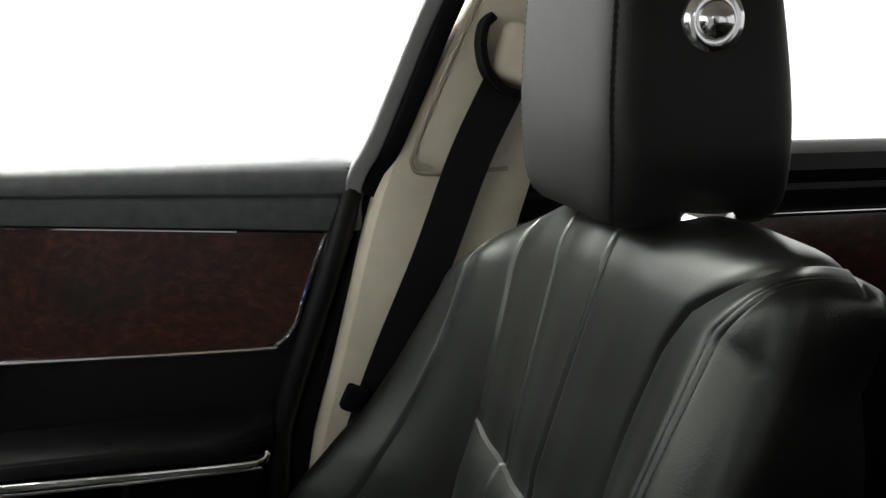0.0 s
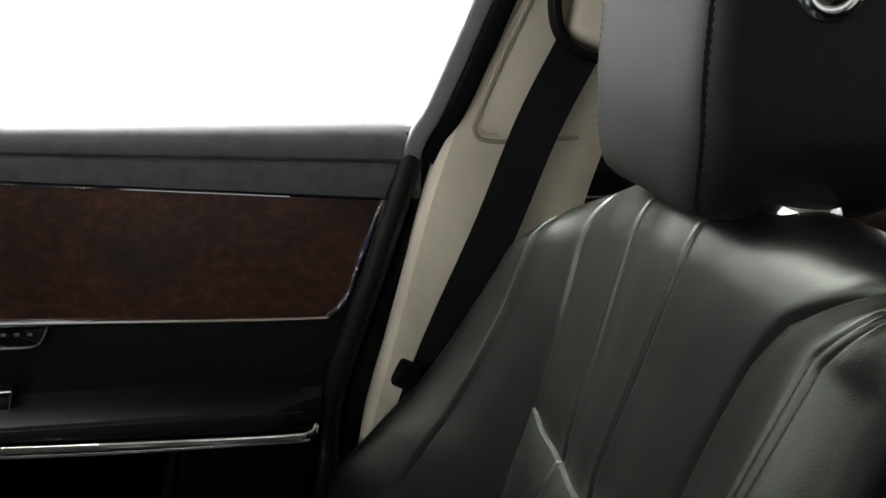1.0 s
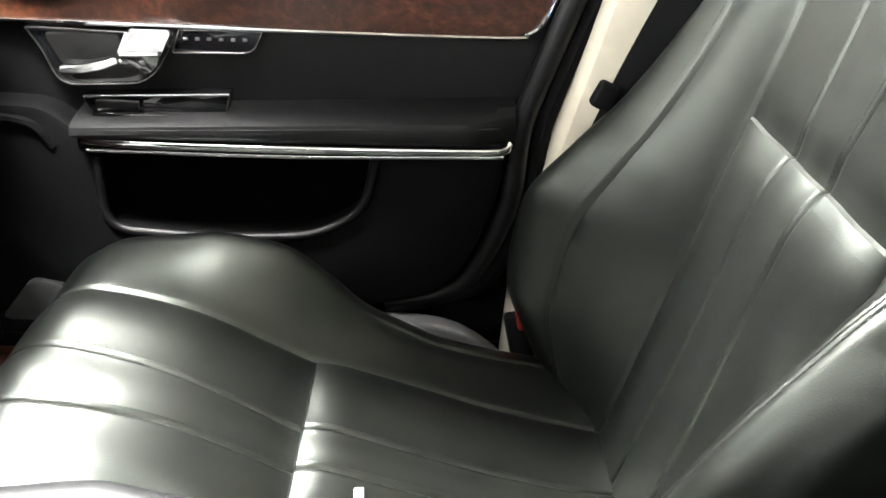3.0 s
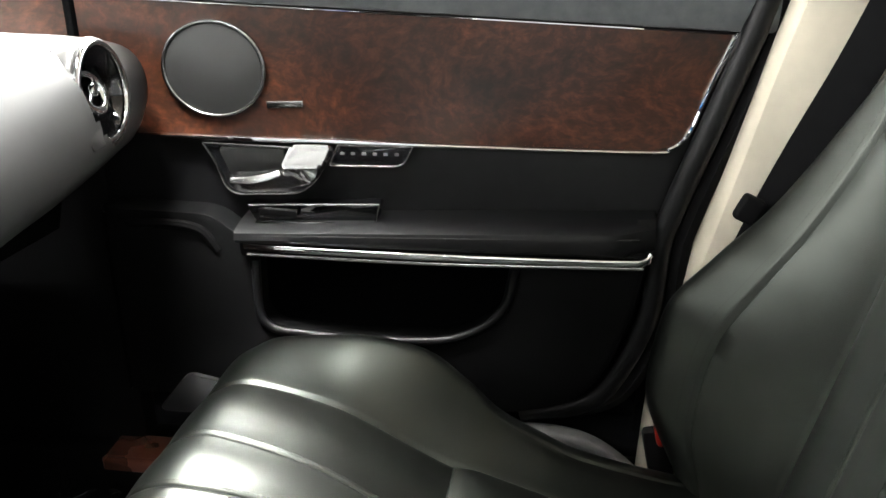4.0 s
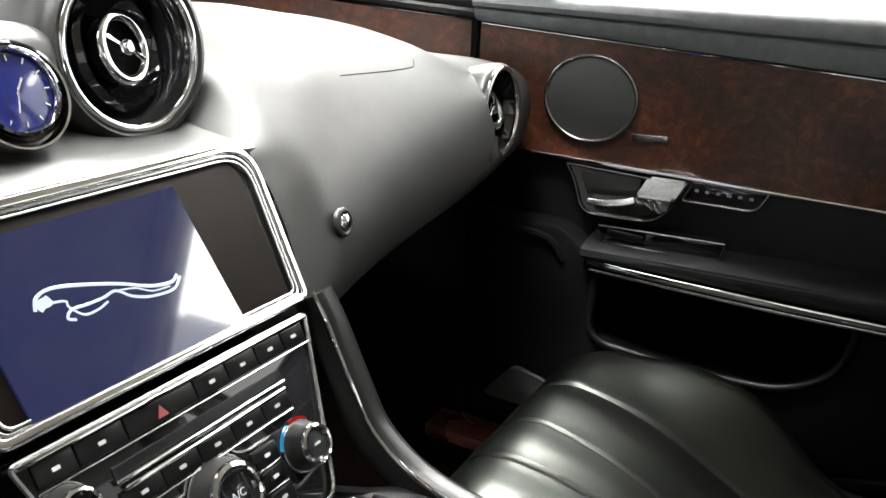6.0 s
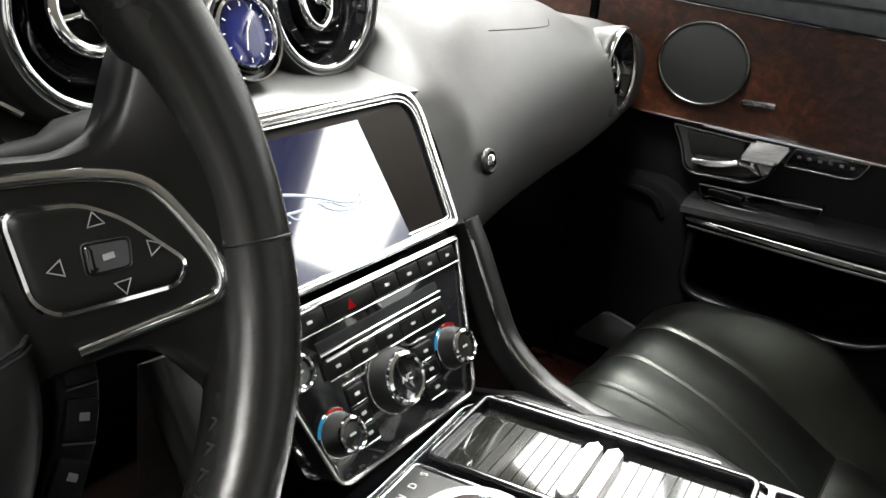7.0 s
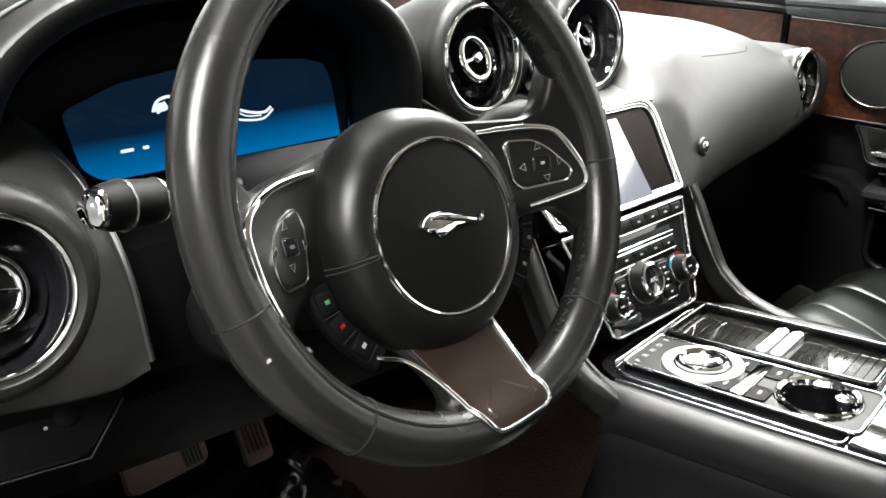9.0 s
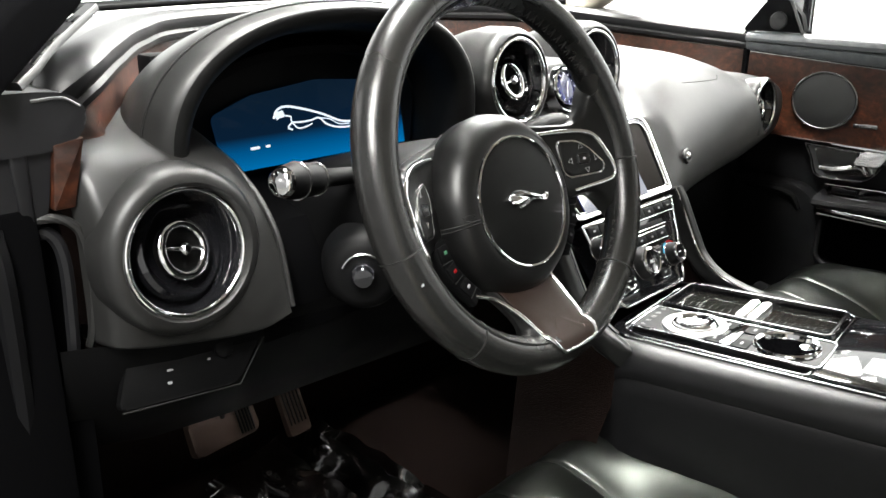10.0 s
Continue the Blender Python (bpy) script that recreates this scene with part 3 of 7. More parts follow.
def turn_of(pts):
    """1 where the outline runs anticlockwise, -1 where clockwise."""
    area = sum(a[0] * b[1] - b[0] * a[1] for a, b in zip(pts, pts[1:] + pts[:1]))
    return 1 if area > 0 else -1


world_part("lower_lining", holed_plate(rounded(low, [0.01, 0.05, 0.04, 0.04, 0.03, 0.01, 0.004, 0.02, 0.02, 0.01], 5), pk, 0.714, 0.04), PLASTIC, door, "black moulded lower door lining")
arm = []
for k in range(25):
    y = lerp(0.372, 0.875, k / 24)
    e = min(step(0.0, 0.10, k / 24), 1)
    inn = lerp(0.715, 0.690, e) if k < 4 else lerp(0.690, 0.694, k / 24)
    zt = lerp(0.533, 0.516, k / 24)
    arm.append([(x, y, z) for x, z in [(0.752, zt + 0.006), (0.725, zt + 0.003), (inn + 0.012, zt - 0.001), (inn + 0.003, zt - 0.006), (inn, zt - 0.014), (inn + 0.001, 0.502), (inn + 0.006, 0.497), (0.752, 0.494)]])
rest = world_part("armrest", table(arm, close_u=True, caps=True), DOORLEATHER, door, "padded black leather armrest")
part("seam", sweep(smooth_path([(0.6935, 0.392, 0.521), (0.6935, 0.62, 0.514), (0.697, 0.87, 0.507)], 8), circle(0.0012, 6)), STITCH, rest)
world_part("armrest_strip", sweep(smooth_path([(0.704, 0.378, 0.4995), (0.697, 0.385, 0.4935), (0.693, 0.42, 0.492), (0.693, 0.62, 0.491), (0.696, 0.80, 0.492), (0.701, 0.865, 0.494)], 8), rect(0.006, 0.009, 0.0025), up=(0, 0, 1)), CHROME, door, "chrome strip along the armrest")
world_part("armrest_lower_strip", sweep(smooth_path([(0.700, 0.385, 0.484), (0.697, 0.62, 0.481), (0.702, 0.862, 0.482)], 8), rect(0.004, 0.005, 0.0015)), BRUSHED, door)
world_part("armrest_body", slab(yz(rounded([(0.872, 0.500), (0.872, 0.478), (0.384, 0.478), (0.379, 0.500)], 0.006, 3)), 0.03, facing_in(0.702), 0.004), PLASTIC, door)
# window switch trough with chrome lines
sw = world_part("window_switch", slab(yz(rounded([(0.866, 0.541), (0.853, 0.516), (0.703, 0.518), (0.696, 0.546)], [0.008, 0.008, 0.004, 0.004], 4)), 0.02, facing_in(0.722), 0.002), GLOSS, door, "gloss black window switch plinth")
part("upper_line", sweep([Vector((0.7195, 0.862, 0.540)), Vector((0.7195, 0.697, 0.5455))], circle(0.0014, 6)), BRUSHED, sw)
part("lower_line", sweep([Vector((0.718, 0.853, 0.5185)), Vector((0.718, 0.706, 0.5195))], circle(0.0026, 8)), CHROME, sw)
part("end_line", sweep([Vector((0.7195, 0.697, 0.545)), Vector((0.718, 0.703, 0.520))], circle(0.0012, 6)), BRUSHED, sw)
part("toggle", sweep(smooth_path([(0.715, 0.845, 0.533), (0.712, 0.835, 0.535), (0.715, 0.815, 0.533), (0.718, 0.80, 0.531)], 5), rect(0.010, 0.006, 0.002), up=(1, 0, 0)), PLASTIC, sw)
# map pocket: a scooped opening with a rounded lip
# the pocket's inner shade is in the black of its back
pocket = world_part("map_pocket", slab(yz(pk), 0.004, facing_in(0.7515), 0.0), SHADEBLACK, door, "back of the map pocket, black for the shade inside")
lipline = [p for p in pk if p[1] < 0.474]
part("pocket_lip", sweep([Vector((0.7125, y, z)) for y, z in lipline], circle(0.006, 10), up=(1, 0, 0)), DOORLEATHER, pocket, "rounded lip of the pocket")
world_part("side_ridge", sweep(smooth_path([(0.713, 1.02, 0.512), (0.709, 0.965, 0.516), (0.712, 0.925, 0.508), (0.716, 0.905, 0.480)], 6), circle(0.006, 8), up=(1, 0, 0)), PLASTIC, door)

world_part("kick_panel", slab(yz(rounded([(1.015, 0.246), (0.905, 0.246), (0.872, 0.286), (0.965, 0.306)], 0.012, 4)), 0.02, facing_in(0.706), 0.004, 3), KICKPLASTIC, door, "dark grey kick panel at the door's foot")
# window frame and glass
fr = [(0.736, 0.274, 0.790), (0.722, 0.264, 0.818), (0.708, 0.250, 0.845), (0.702, 0.224, 0.905), (0.698, 0.187, 0.99), (0.665, 0.135, 1.10), (0.625, 0.095, 1.17)]
wframe = world_part("window_frame", sweep(smooth_path(fr, 6), rect(0.019, 0.022, 0.004), up=(1, 0, 0)), GREYTRIM, door, "grey painted window frame")
fr2 = [(x - 0.003, y - 0.021, z) for x, y, z in fr]
part("frame_seal", sweep(smooth_path(fr2, 6), rect(0.022, 0.020, 0.006), up=(1, 0, 0)), RUBBER, wframe)
g = world_part("window_pane", table([[(0.752, 0.27, 0.80), (0.752, 1.06, 0.80)], [(0.700, 0.21, 0.97), (0.712, 1.06, 0.93)], [(0.625, 0.11, 1.17), (0.690, 0.80, 1.15)]]), GLASS, door, "clear window glass")
g.visible_shadow = False
# black quarter at the mirror, with a round tweeter
quarter = world_part("mirror_quarter", slab(yz(rounded([(1.085, 0.828), (0.955, 0.828), (0.965, 0.862), (1.02, 0.915)], 0.008, 4)), 0.02, facing_in(0.742), 0.004), PLASTIC, door, "black mirror quarter with tweeter")
part("tweeter", lathe(disc_profile(0.018, 0.006, 0.003), facing_in(0.742) @ Matrix.Translation((-1.010, 0.850, 0)), 24), MESH, quarter)
part("quarter_edge", sweep([Vector((0.735, 0.955, 0.826)), Vector((0.722, 0.985, 0.90))], rect(0.006, 0.006, 0.002)), SATIN, quarter)

# door mirror outside
mir = thing("door_mirror", (0.98, 0.98, 0.86), "dark-framed door mirror outside the passenger window", "car mirror")
mm = frame_axes((0.985, 0.97, 0.870), (0.98, -0.12, 0), (0, 0.1, 1))
mo = rounded([(-0.145, -0.058), (0.135, -0.056), (0.150, 0.055), (-0.125, 0.064)], [0.02, 0.055, 0.05, 0.03], 6)
world_part("housing", slab([(x * 1.06, y * 1.09) for x, y in mo], 0.10, mm, 0.012, 3), BODY, mir)
world_part("glass", slab(mo, 0.004, mm @ Matrix.Translation((0, 0, 0.003)), 0.001), MIRROR, mir, "mirror glass")
world_part("arm", slab(rounded([(-0.215, -0.062), (-0.140, -0.060), (-0.135, 0.060), (-0.200, 0.030)], 0.01, 4), 0.05, mm @ Matrix.Translation((0, 0, -0.01)), 0.006, 3), BODY, mir, "dark mirror arm")

# ==== B PILLAR, BELT ====
def pillar_rows():
    rows = []
    front = [(0.05, 0.37), (0.30, 0.358), (0.46, 0.330), (0.62, 0.291), (0.80, 0.243), (0.90, 0.197), (0.99, 0.151), (1.10, 0.10), (1.19, 0.06)]
    for k in range(41):
        z = lerp(0.05, 1.19, k / 40)
        yf = interp(z, front)
        yr = yf - 0.172
        xi = interp(z, [(0.05, 0.725), (0.55, 0.705), (0.80, 0.699), (1.0, 0.690), (1.19, 0.61)])
        rows.append([(xi + 0.05, yf + 0.004, z), (xi + 0.012, yf, z), (xi + 0.003, yf - 0.006, z), (xi, yf - 0.018, z), (xi - 0.002, yf - 0.06, z), (xi - 0.001, yr + 0.03, z), (xi + 0.004, yr + 0.01, z), (xi + 0.012, yr, z), (xi + 0.06, yr - 0.002, z)])
    return rows
pillar = tagged(part("trim_pillar", table(pillar_rows(), close_u=True, caps=True), BEIGE), "beige moulded centre pillar trim beside the passenger seat", "pillar trim", kind="structure")
# raised panel round the belt anchor
pan = rounded([(0.214, 0.818), (0.172, 0.915), (0.128, 1.005), (0.072, 1.010), (0.05, 0.985), (0.105, 0.822)], [0.028, 0.05, 0.02, 0.02, 0.02, 0.03], 6)
world_tag = part("cover", slab(yz(pan), 0.012, facing_in(0) @ Matrix(), 0.005, 3), BEIGE, pillar, "raised cover round the belt anchor")
me = world_tag.data
for v in me.vertices:
    v.co.x += interp(v.co.z, [(0.80, 0.692), (1.0, 0.683), (1.19, 0.603)])
# groove round the cover, its shade painted as a darker beige bead
gb = sweep(smooth_path([(interp(z, [(0.80, 0.6925), (1.0, 0.6835), (1.19, 0.6035)]), y, z) for y, z in [(0.104, 0.816), (0.190, 0.812), (0.211, 0.822), (0.205, 0.846), (0.176, 0.915), (0.129, 1.012)]], 8), circle(0.0024, 6), up=(1, 0, 0))
part("cover_groove", gb, GROOVESHADE, pillar)
anchor = thing("belt_anchor", (0.66, 0.11, 0.93), "black seat belt loop under a beige cover on the pillar", "belt anchor")
cap = box(0, 0, 0, 0.032, 0.058, 0.062, 0.014, pose(0.676, 0.094, 0.937, 18, 6, 0), 3)
world_part("cap", cap, BEIGE, anchor, "beige anchor cap")
lp = smooth_path([(0.676, 0.128, 0.976), (0.674, 0.137, 0.966), (0.672, 0.140, 0.944), (0.671, 0.133, 0.918), (0.671, 0.112, 0.900), (0.672, 0.080, 0.896), (0.675, 0.06, 0.907)], 6)
world_part("loop", sweep(lp, rect(0.010, 0.024, 0.004), up=(1, 0, 0)), RUBBER, anchor, "black plastic belt loop")
belt = thing("seat_belt", (0.66, 0.2, 0.6), "black webbing seat belt hanging from the pillar", "seat belt")
bp = smooth_path([(0.672, 0.114, 0.907), (0.678, 0.150, 0.83), (0.684, 0.190, 0.72), (0.686, 0.232, 0.62), (0.688, 0.262, 0.54), (0.690, 0.30, 0.42), (0.70, 0.33, 0.28)], 8)
rows = []
for p in bp:
    t = Vector((0, 0.90, 0.42)) * 0.0235
    nx = Vector((-0.0009, 0, 0))
    rows.append([p - t - nx, p + t - nx, p + t + nx, p - t + nx])
world_part("webbing", table(rows, close_u=True, caps=True), WEB, belt)
world_part("stop_button", box(0, 0, 0, 0.016, 0.026, 0.030, 0.005, pose(0.680, 0.281, 0.566, 25, 0, 0), 3), RUBBER, belt, "black belt clip")

# ==== REAR DOOR (right) ====
rear = thing("rear_door", (0.76, -0.35, 0.26), "closed rear door lined in black leather", "car door")
world_part("lining", box(0.762, -0.36, 0.50, 0.04, 1.02, 0.46, 0.012), DOORLEATHER, rear)
rb = []
for k in range(9):
    y = lerp(-0.88, 0.11, k / 8)
    rb.append([(x, y, z) for x, z in [(0.785, 0.745), (0.738, 0.747), (0.728, 0.775), (0.731, 0.783), (0.722, 0.80), (0.728, 0.82), (0.745, 0.832), (0.785, 0.832)]])
world_part("belt_roll", table(rb, close_u=True, caps=True), DOORLEATHER, rear)
world_part("veneer_panel", box(0.742, -0.36, 0.682, 0.012, 0.90, 0.118, 0.003), VENEER, rear, "burl walnut veneer")
world_part("veneer_strip", box(0.737, -0.36, 0.744, 0.006, 0.90, 0.004, 0.0015), CHROME, rear)
rg = world_part("window_pane", table([[(0.752, -0.88, 0.81), (0.752, 0.10, 0.81)], [(0.62, -0.70, 1.16), (0.62, 0.0, 1.17)]]), GLASS, rear)
rg.visible_shadow = False

# ==== SEATS ====
SEAT_UP = Vector((0, -0.265, 0.964)).normalized()
SEAT_OUT = Vector((0, 0.964, 0.265)).normalized()
SEAM_V = 0.311          # height of the cross seam up the backrest


def groove(x, c, w):
    return math.exp(-((x - c) / w) ** 2)


def back_seams(v):
    """Inner seam, crest seam and pleat of the backrest, from its middle."""
    inn = interp(v, [(0.0, 0.122), (0.3, 0.135), (0.38, 0.136), (0.47, 0.150), (0.52, 0.178)])
    cr = interp(v, [(-0.08, 0.205), (0.1, 0.215), (0.35, 0.217), (0.50, 0.219), (0.575, 0.220)])
    pl = interp(v, [(0.0, 0.038), (SEAM_V, 0.033), (0.52, 0.046)])
    return inn, cr, pl


def back_front(x, v, side=1):
    """Depth of the backrest's front at x from its middle, v up its slope."""
    ax = abs(x)
    inn, cr, pl = back_seams(v)
    if x * side < 0:
        b = interp(v, [(-0.08, 0.125), (0.1, 0.120), (0.18, 0.105), (0.29, 0.068), (0.365, 0.036), (0.45, 0.024), (0.53, 0.014), (0.6, 0.008)])
        d = b * step(inn - 0.005, cr + 0.012, ax)
    else:
        b = interp(v, [(-0.08, 0.060), (0.03, 0.136), (0.12, 0.146), (0.2, 0.114), (0.26, 0.083), (0.338, 0.056), (0.42, 0.036), (0.5, 0.02), (0.6, 0.01)])
        d = b * step(inn - 0.005, lerp(0.272, cr + 0.012, step(0.36, 0.5, v)), ax)
    mid = 1 - step(inn - 0.012, inn + 0.004, ax)
    s_ = SEAM_V - v
    if s_ > 0:
        q = min(s_ / 0.050, 1)
        d += (1 - step(inn - 0.026, inn - 0.002, ax)) * (0.0095 * (1 - (1 - q) ** 2.4) - 0.008 * step(0.03, 0.26, s_))
    else:
        d -= mid * 0.003 * (1 - step(0.004, 0.03, -s_))
    for c in (-pl, pl):
        d -= mid * (0.0024 * groove(x, c, 0.0015) - 0.0009 * (groove(x, c - 0.005, 0.003) + groove(x, c + 0.005, 0.003)))
    for c in (-(pl + inn) / 2, 0.0, (pl + inn) / 2):
        d += mid * 0.0028 * groove(x, c, 0.024)
    d -= 0.0045 * groove(ax, inn, 0.0028)
    if x * side < 0:
        d -= 0.0012 * (groove(ax, cr - 0.0035, 0.0014) + groove(ax, cr + 0.0035, 0.0014))
    else:
        d -= 0.0042 * groove(ax, cr - 0.006, 0.0020)
    # cross seam over the bolster
    d -= 0.003 * groove(v, SEAM_V + 0.004 + 0.02 * step(inn, cr, ax), 0.0035) * step(inn, inn + 0.01, -x) * (1 - step(cr, cr + 0.006, ax))
    return d


def back_half(v, outer=False):
    return (0.020 * (1 - step(0.34, 0.50, v)) if outer else 0.0) + interp(v, [(-0.08, 0.235), (0.05, 0.255), (0.3, 0.258), (0.42, 0.256), (0.50, 0.252)])


def back_point(o, x, v, side=1, lift=0.0):
    d = back_front(x, v, side) + lift
    outer = x * side > 0
    w, r = back_half(v, outer), 0.034 if outer else 0.05
    over = max(abs(x) - (w - r), 0) / r
    d -= r * 0.9 * (1 - math.sqrt(max(1 - over * over, 0)))
    return o + Vector((x, 0, 0)) + SEAT_UP * v + SEAT_OUT * d


def columns(p, inn, cr, w, r, w2=None):
    """Places across a seat, dense at its seams: pleat, inner seam, crest seam, edge."""
    pos = [0.0, 0.35 * p, 0.7 * p, p - 0.007, p - 0.0035, p - 0.0015, p, p + 0.0015, p + 0.0035, p + 0.007]
    pos += [lerp(p + 0.007, inn - 0.012, k / 5) for k in range(1, 6)]
    pos += [inn - 0.007, inn - 0.0035, inn - 0.0015, inn, inn + 0.0015, inn + 0.0035, inn + 0.007]
    pos += [lerp(inn + 0.007, cr - 0.0075, k / 7) for k in range(1, 8)]
    pos += [cr - 0.0060, cr - 0.0048, cr - 0.0035, cr - 0.0022, cr - 0.0010, cr + 0.0010, cr + 0.0022, cr + 0.0035, cr + 0.0048]
    c0 = cr + 0.006
    left = pos + [lerp(c0, w2 or w, math.sin(k / 9 * math.pi / 2)) for k in range(10)]
    pos += [lerp(c0, w, math.sin(k / 9 * math.pi / 2)) for k in range(10)]
    return [-q for q in reversed(left[1:])] + pos


SHOULDER = 0.50


def back_crown(x, side=1):
    """Height of the backrest's top edge; its outer shoulder falls away."""
    return interp(x * side, [(-0.262, 0.538), (-0.25, 0.549), (-0.23, 0.556), (-0.17, 0.561), (-0.10, 0.560), (0.0, 0.553), (0.05, 0.548), (0.12, 0.531), (0.20, 0.494), (0.26, 0.438), (0.28, 0.40)])


def shoulder_v(x, v, side=1):
    """Heights above 0.33 close up so that each column ends under the crown."""
    if v < 0.33:
        return v
    return 0.33 + (v - 0.33) * (back_crown(x, side) - 0.055 - 0.33) / (SHOULDER - 0.33)


def back_columns(v, side):
    wr, wl = back_half(v, side > 0), back_half(v, side < 0)
    inn, cr, pl = back_seams(v)
    return columns(pl, inn, cr, wr, 0.05, wl)


def backrest_mesh(o, side=1):
    rows = []
    nv = 80
    vs = sorted([lerp(-0.08, SHOULDER, k / nv) for k in range(nv + 1)] + [SEAM_V + s_ for s_ in (-0.024, -0.018, -0.014, -0.010, -0.007, -0.004, -0.002, 0.0, 0.002, 0.005, 0.009, 0.014)])
    for v in vs:
        row = []
        for i, x in enumerate(back_columns(v, side)):
            v2 = shoulder_v(x, v, side)
            if v2 != v:
                x = back_columns(v2, side)[i]
            row.append(back_point(o, x, v2, side))
        ends = (row[-1].x - o.x, o.x - row[0].x)
        T = interp(v, [(-0.08, 0.12), (0.28, 0.118), (0.40, 0.103), (0.46, 0.088), (0.50, 0.072)])
        for s_ in (1.0, 0.97, 0.85, 0.5, 0.0, -0.5, -0.85, -0.97, -1.0):
            w = ends[0] if s_ > 0 else ends[1]
            v2 = shoulder_v(w * s_, v, side)
            edge = ((row[len(row) - 1 if s_ > 0 else 0] - o).dot(SEAT_OUT)) - 0.004 if abs(s_) > 0.8 else 1.0
            deep = min(-T + 0.012 * (abs(s_) > 0.9) + 0.02 * (abs(s_) > 0.99), edge)
            row.append(o + Vector((w * s_, 0, 0)) + SEAT_UP * v2 + SEAT_OUT * deep)
        rows.append(row)
    # the front rolls over the crown to the back
    base, mid = rows[-1], -0.040
    inn = back_seams(0.505)[0]
    for k in range(1, 19):
        a = radians(88.5 * k / 18)
        up, deep = math.sin(a), math.cos(a) ** 0.85
        row = []
        for p in base:
            q = p - o
            d, v, x = q.dot(SEAT_OUT), q.dot(SEAT_UP), q.x
            if x * side < -0.12:
                # the seam between the bolster and the top runs out to the shoulder
                far = lerp(inn, 0.238, up)
                ax = abs(x)
                ax = 0.12 + (ax - 0.12) * (far - 0.12) / (inn - 0.12) if ax < inn else far + (ax - inn) * (0.258 - far) / (0.258 - inn)
                x = math.copysign(ax, x)
            dent = 0.003 * groove(abs(q.x), inn, 0.003) * (q.x * side < 0)
            row.append(o + Vector((x * (1 - 0.025 * (1 - deep)), 0, 0)) + SEAT_OUT * (mid + (d - mid) * deep - dent * 0.5) + SEAT_UP * (v + (back_crown(x, side) - v) * up - dent))
        rows.append(row)
    return table(rows, close_u=True, caps=True)


def cushion_mid(y):
    """Height of the cushion along its middle; RAISE lifts the front."""
    return RAISE * interp_lin(y, [(0.30, 0.0), (0.40, 0.017), (0.49, 0.030), (0.583, 0.033), (0.70, 0.056), (0.785, 0.053), (0.82, 0.052)]) + interp_lin(y, [(0.20, 0.232), (0.40, 0.243), (0.50, 0.258), (0.60, 0.286), (0.70, 0.322), (0.78, 0.346), (0.82, 0.350)])


def interp_lin(x, tb):
    if x <= tb[0][0]:
        return tb[0][1]
    for (x0, v0), (x1, v1) in zip(tb, tb[1:]):
        if x <= x1:
            return v0 + (v1 - v0) * (x - x0) / (x1 - x0)
    return tb[-1][1]


CUSH_SEAM = 0.585
RAISE = 1.0


def cushion_inner(y):
    return interp(y, [(0.25, 0.125), (0.50, 0.138), (0.70, 0.140), (0.82, 0.142)])


def cushion_pleat(y):
    return interp(y, [(0.30, 0.024), (0.58, 0.027), (0.82, 0.040)])


def cushion_top(x, y):
    ax = abs(x)
    inn = cushion_inner(y)
    b = interp(y, [(0.25, 0.040), (0.45, 0.058), (0.605, 0.074), (0.68, 0.052), (0.75, 0.026), (0.83, 0.004)])
    if (x > 0) == (RAISE > 0):
        b = interp(y, [(0.20, 0.02), (0.38, 0.012), (0.45, 0.010), (0.50, 0.020), (0.54, 0.030), (0.58, 0.054), (0.62, 0.068), (0.68, 0.052), (0.75, 0.026), (0.83, 0.004)])
    z = (cushion_mid(y - 0.03) + cushion_mid(y - 0.015) + cushion_mid(y) + cushion_mid(y + 0.015) + cushion_mid(y + 0.03)) / 5 + b * step(inn - 0.005, 0.238, ax)
    mid = 1 - step(inn - 0.012, inn + 0.004, ax)
    s_ = CUSH_SEAM - y
    if s_ > 0:
        q = min(s_ / 0.038, 1)
        z += mid * (0.0115 * (1 - (1 - q) ** 2.4) - 0.0075 * step(0.02, 0.2, s_))
    else:
        z -= mid * 0.004 * (1 - step(0.004, 0.04, -s_))
    p = cushion_pleat(y)
    for c in (-p, p):
        z -= mid * (0.0024 * groove(x, c, 0.0015) - 0.0010 * (groove(x, c - 0.005, 0.003) + groove(x, c + 0.005, 0.003)))
    for c in (-(p + inn) / 2, 0, (p + inn) / 2):
        z += mid * 0.004 * groove(x, c, 0.03)
    z -= 0.0045 * groove(ax, inn, 0.0030) + 0.0022 * groove(ax, 0.2145, 0.0020) * step(0.30, 0.34, y) * (1 - step(0.50, 0.56, y))
    return z


def cushion_point(o, x, y, lift=0.0):
    front = 0.80
    e = min(max((y - front) / 0.075, 0), 1)
    w, r = 0.262 - 0.012 * e, 0.045
    over = max(abs(x) - (w - r), 0) / r
    z = cushion_top(x, min(y, 0.83)) - 0.07 * (1 - math.sqrt(max(1 - e * e, 0))) - r * (1 - math.sqrt(max(1 - over * over, 0))) + lift
    return Vector((o.x + x, o.y + y, o.z + z))


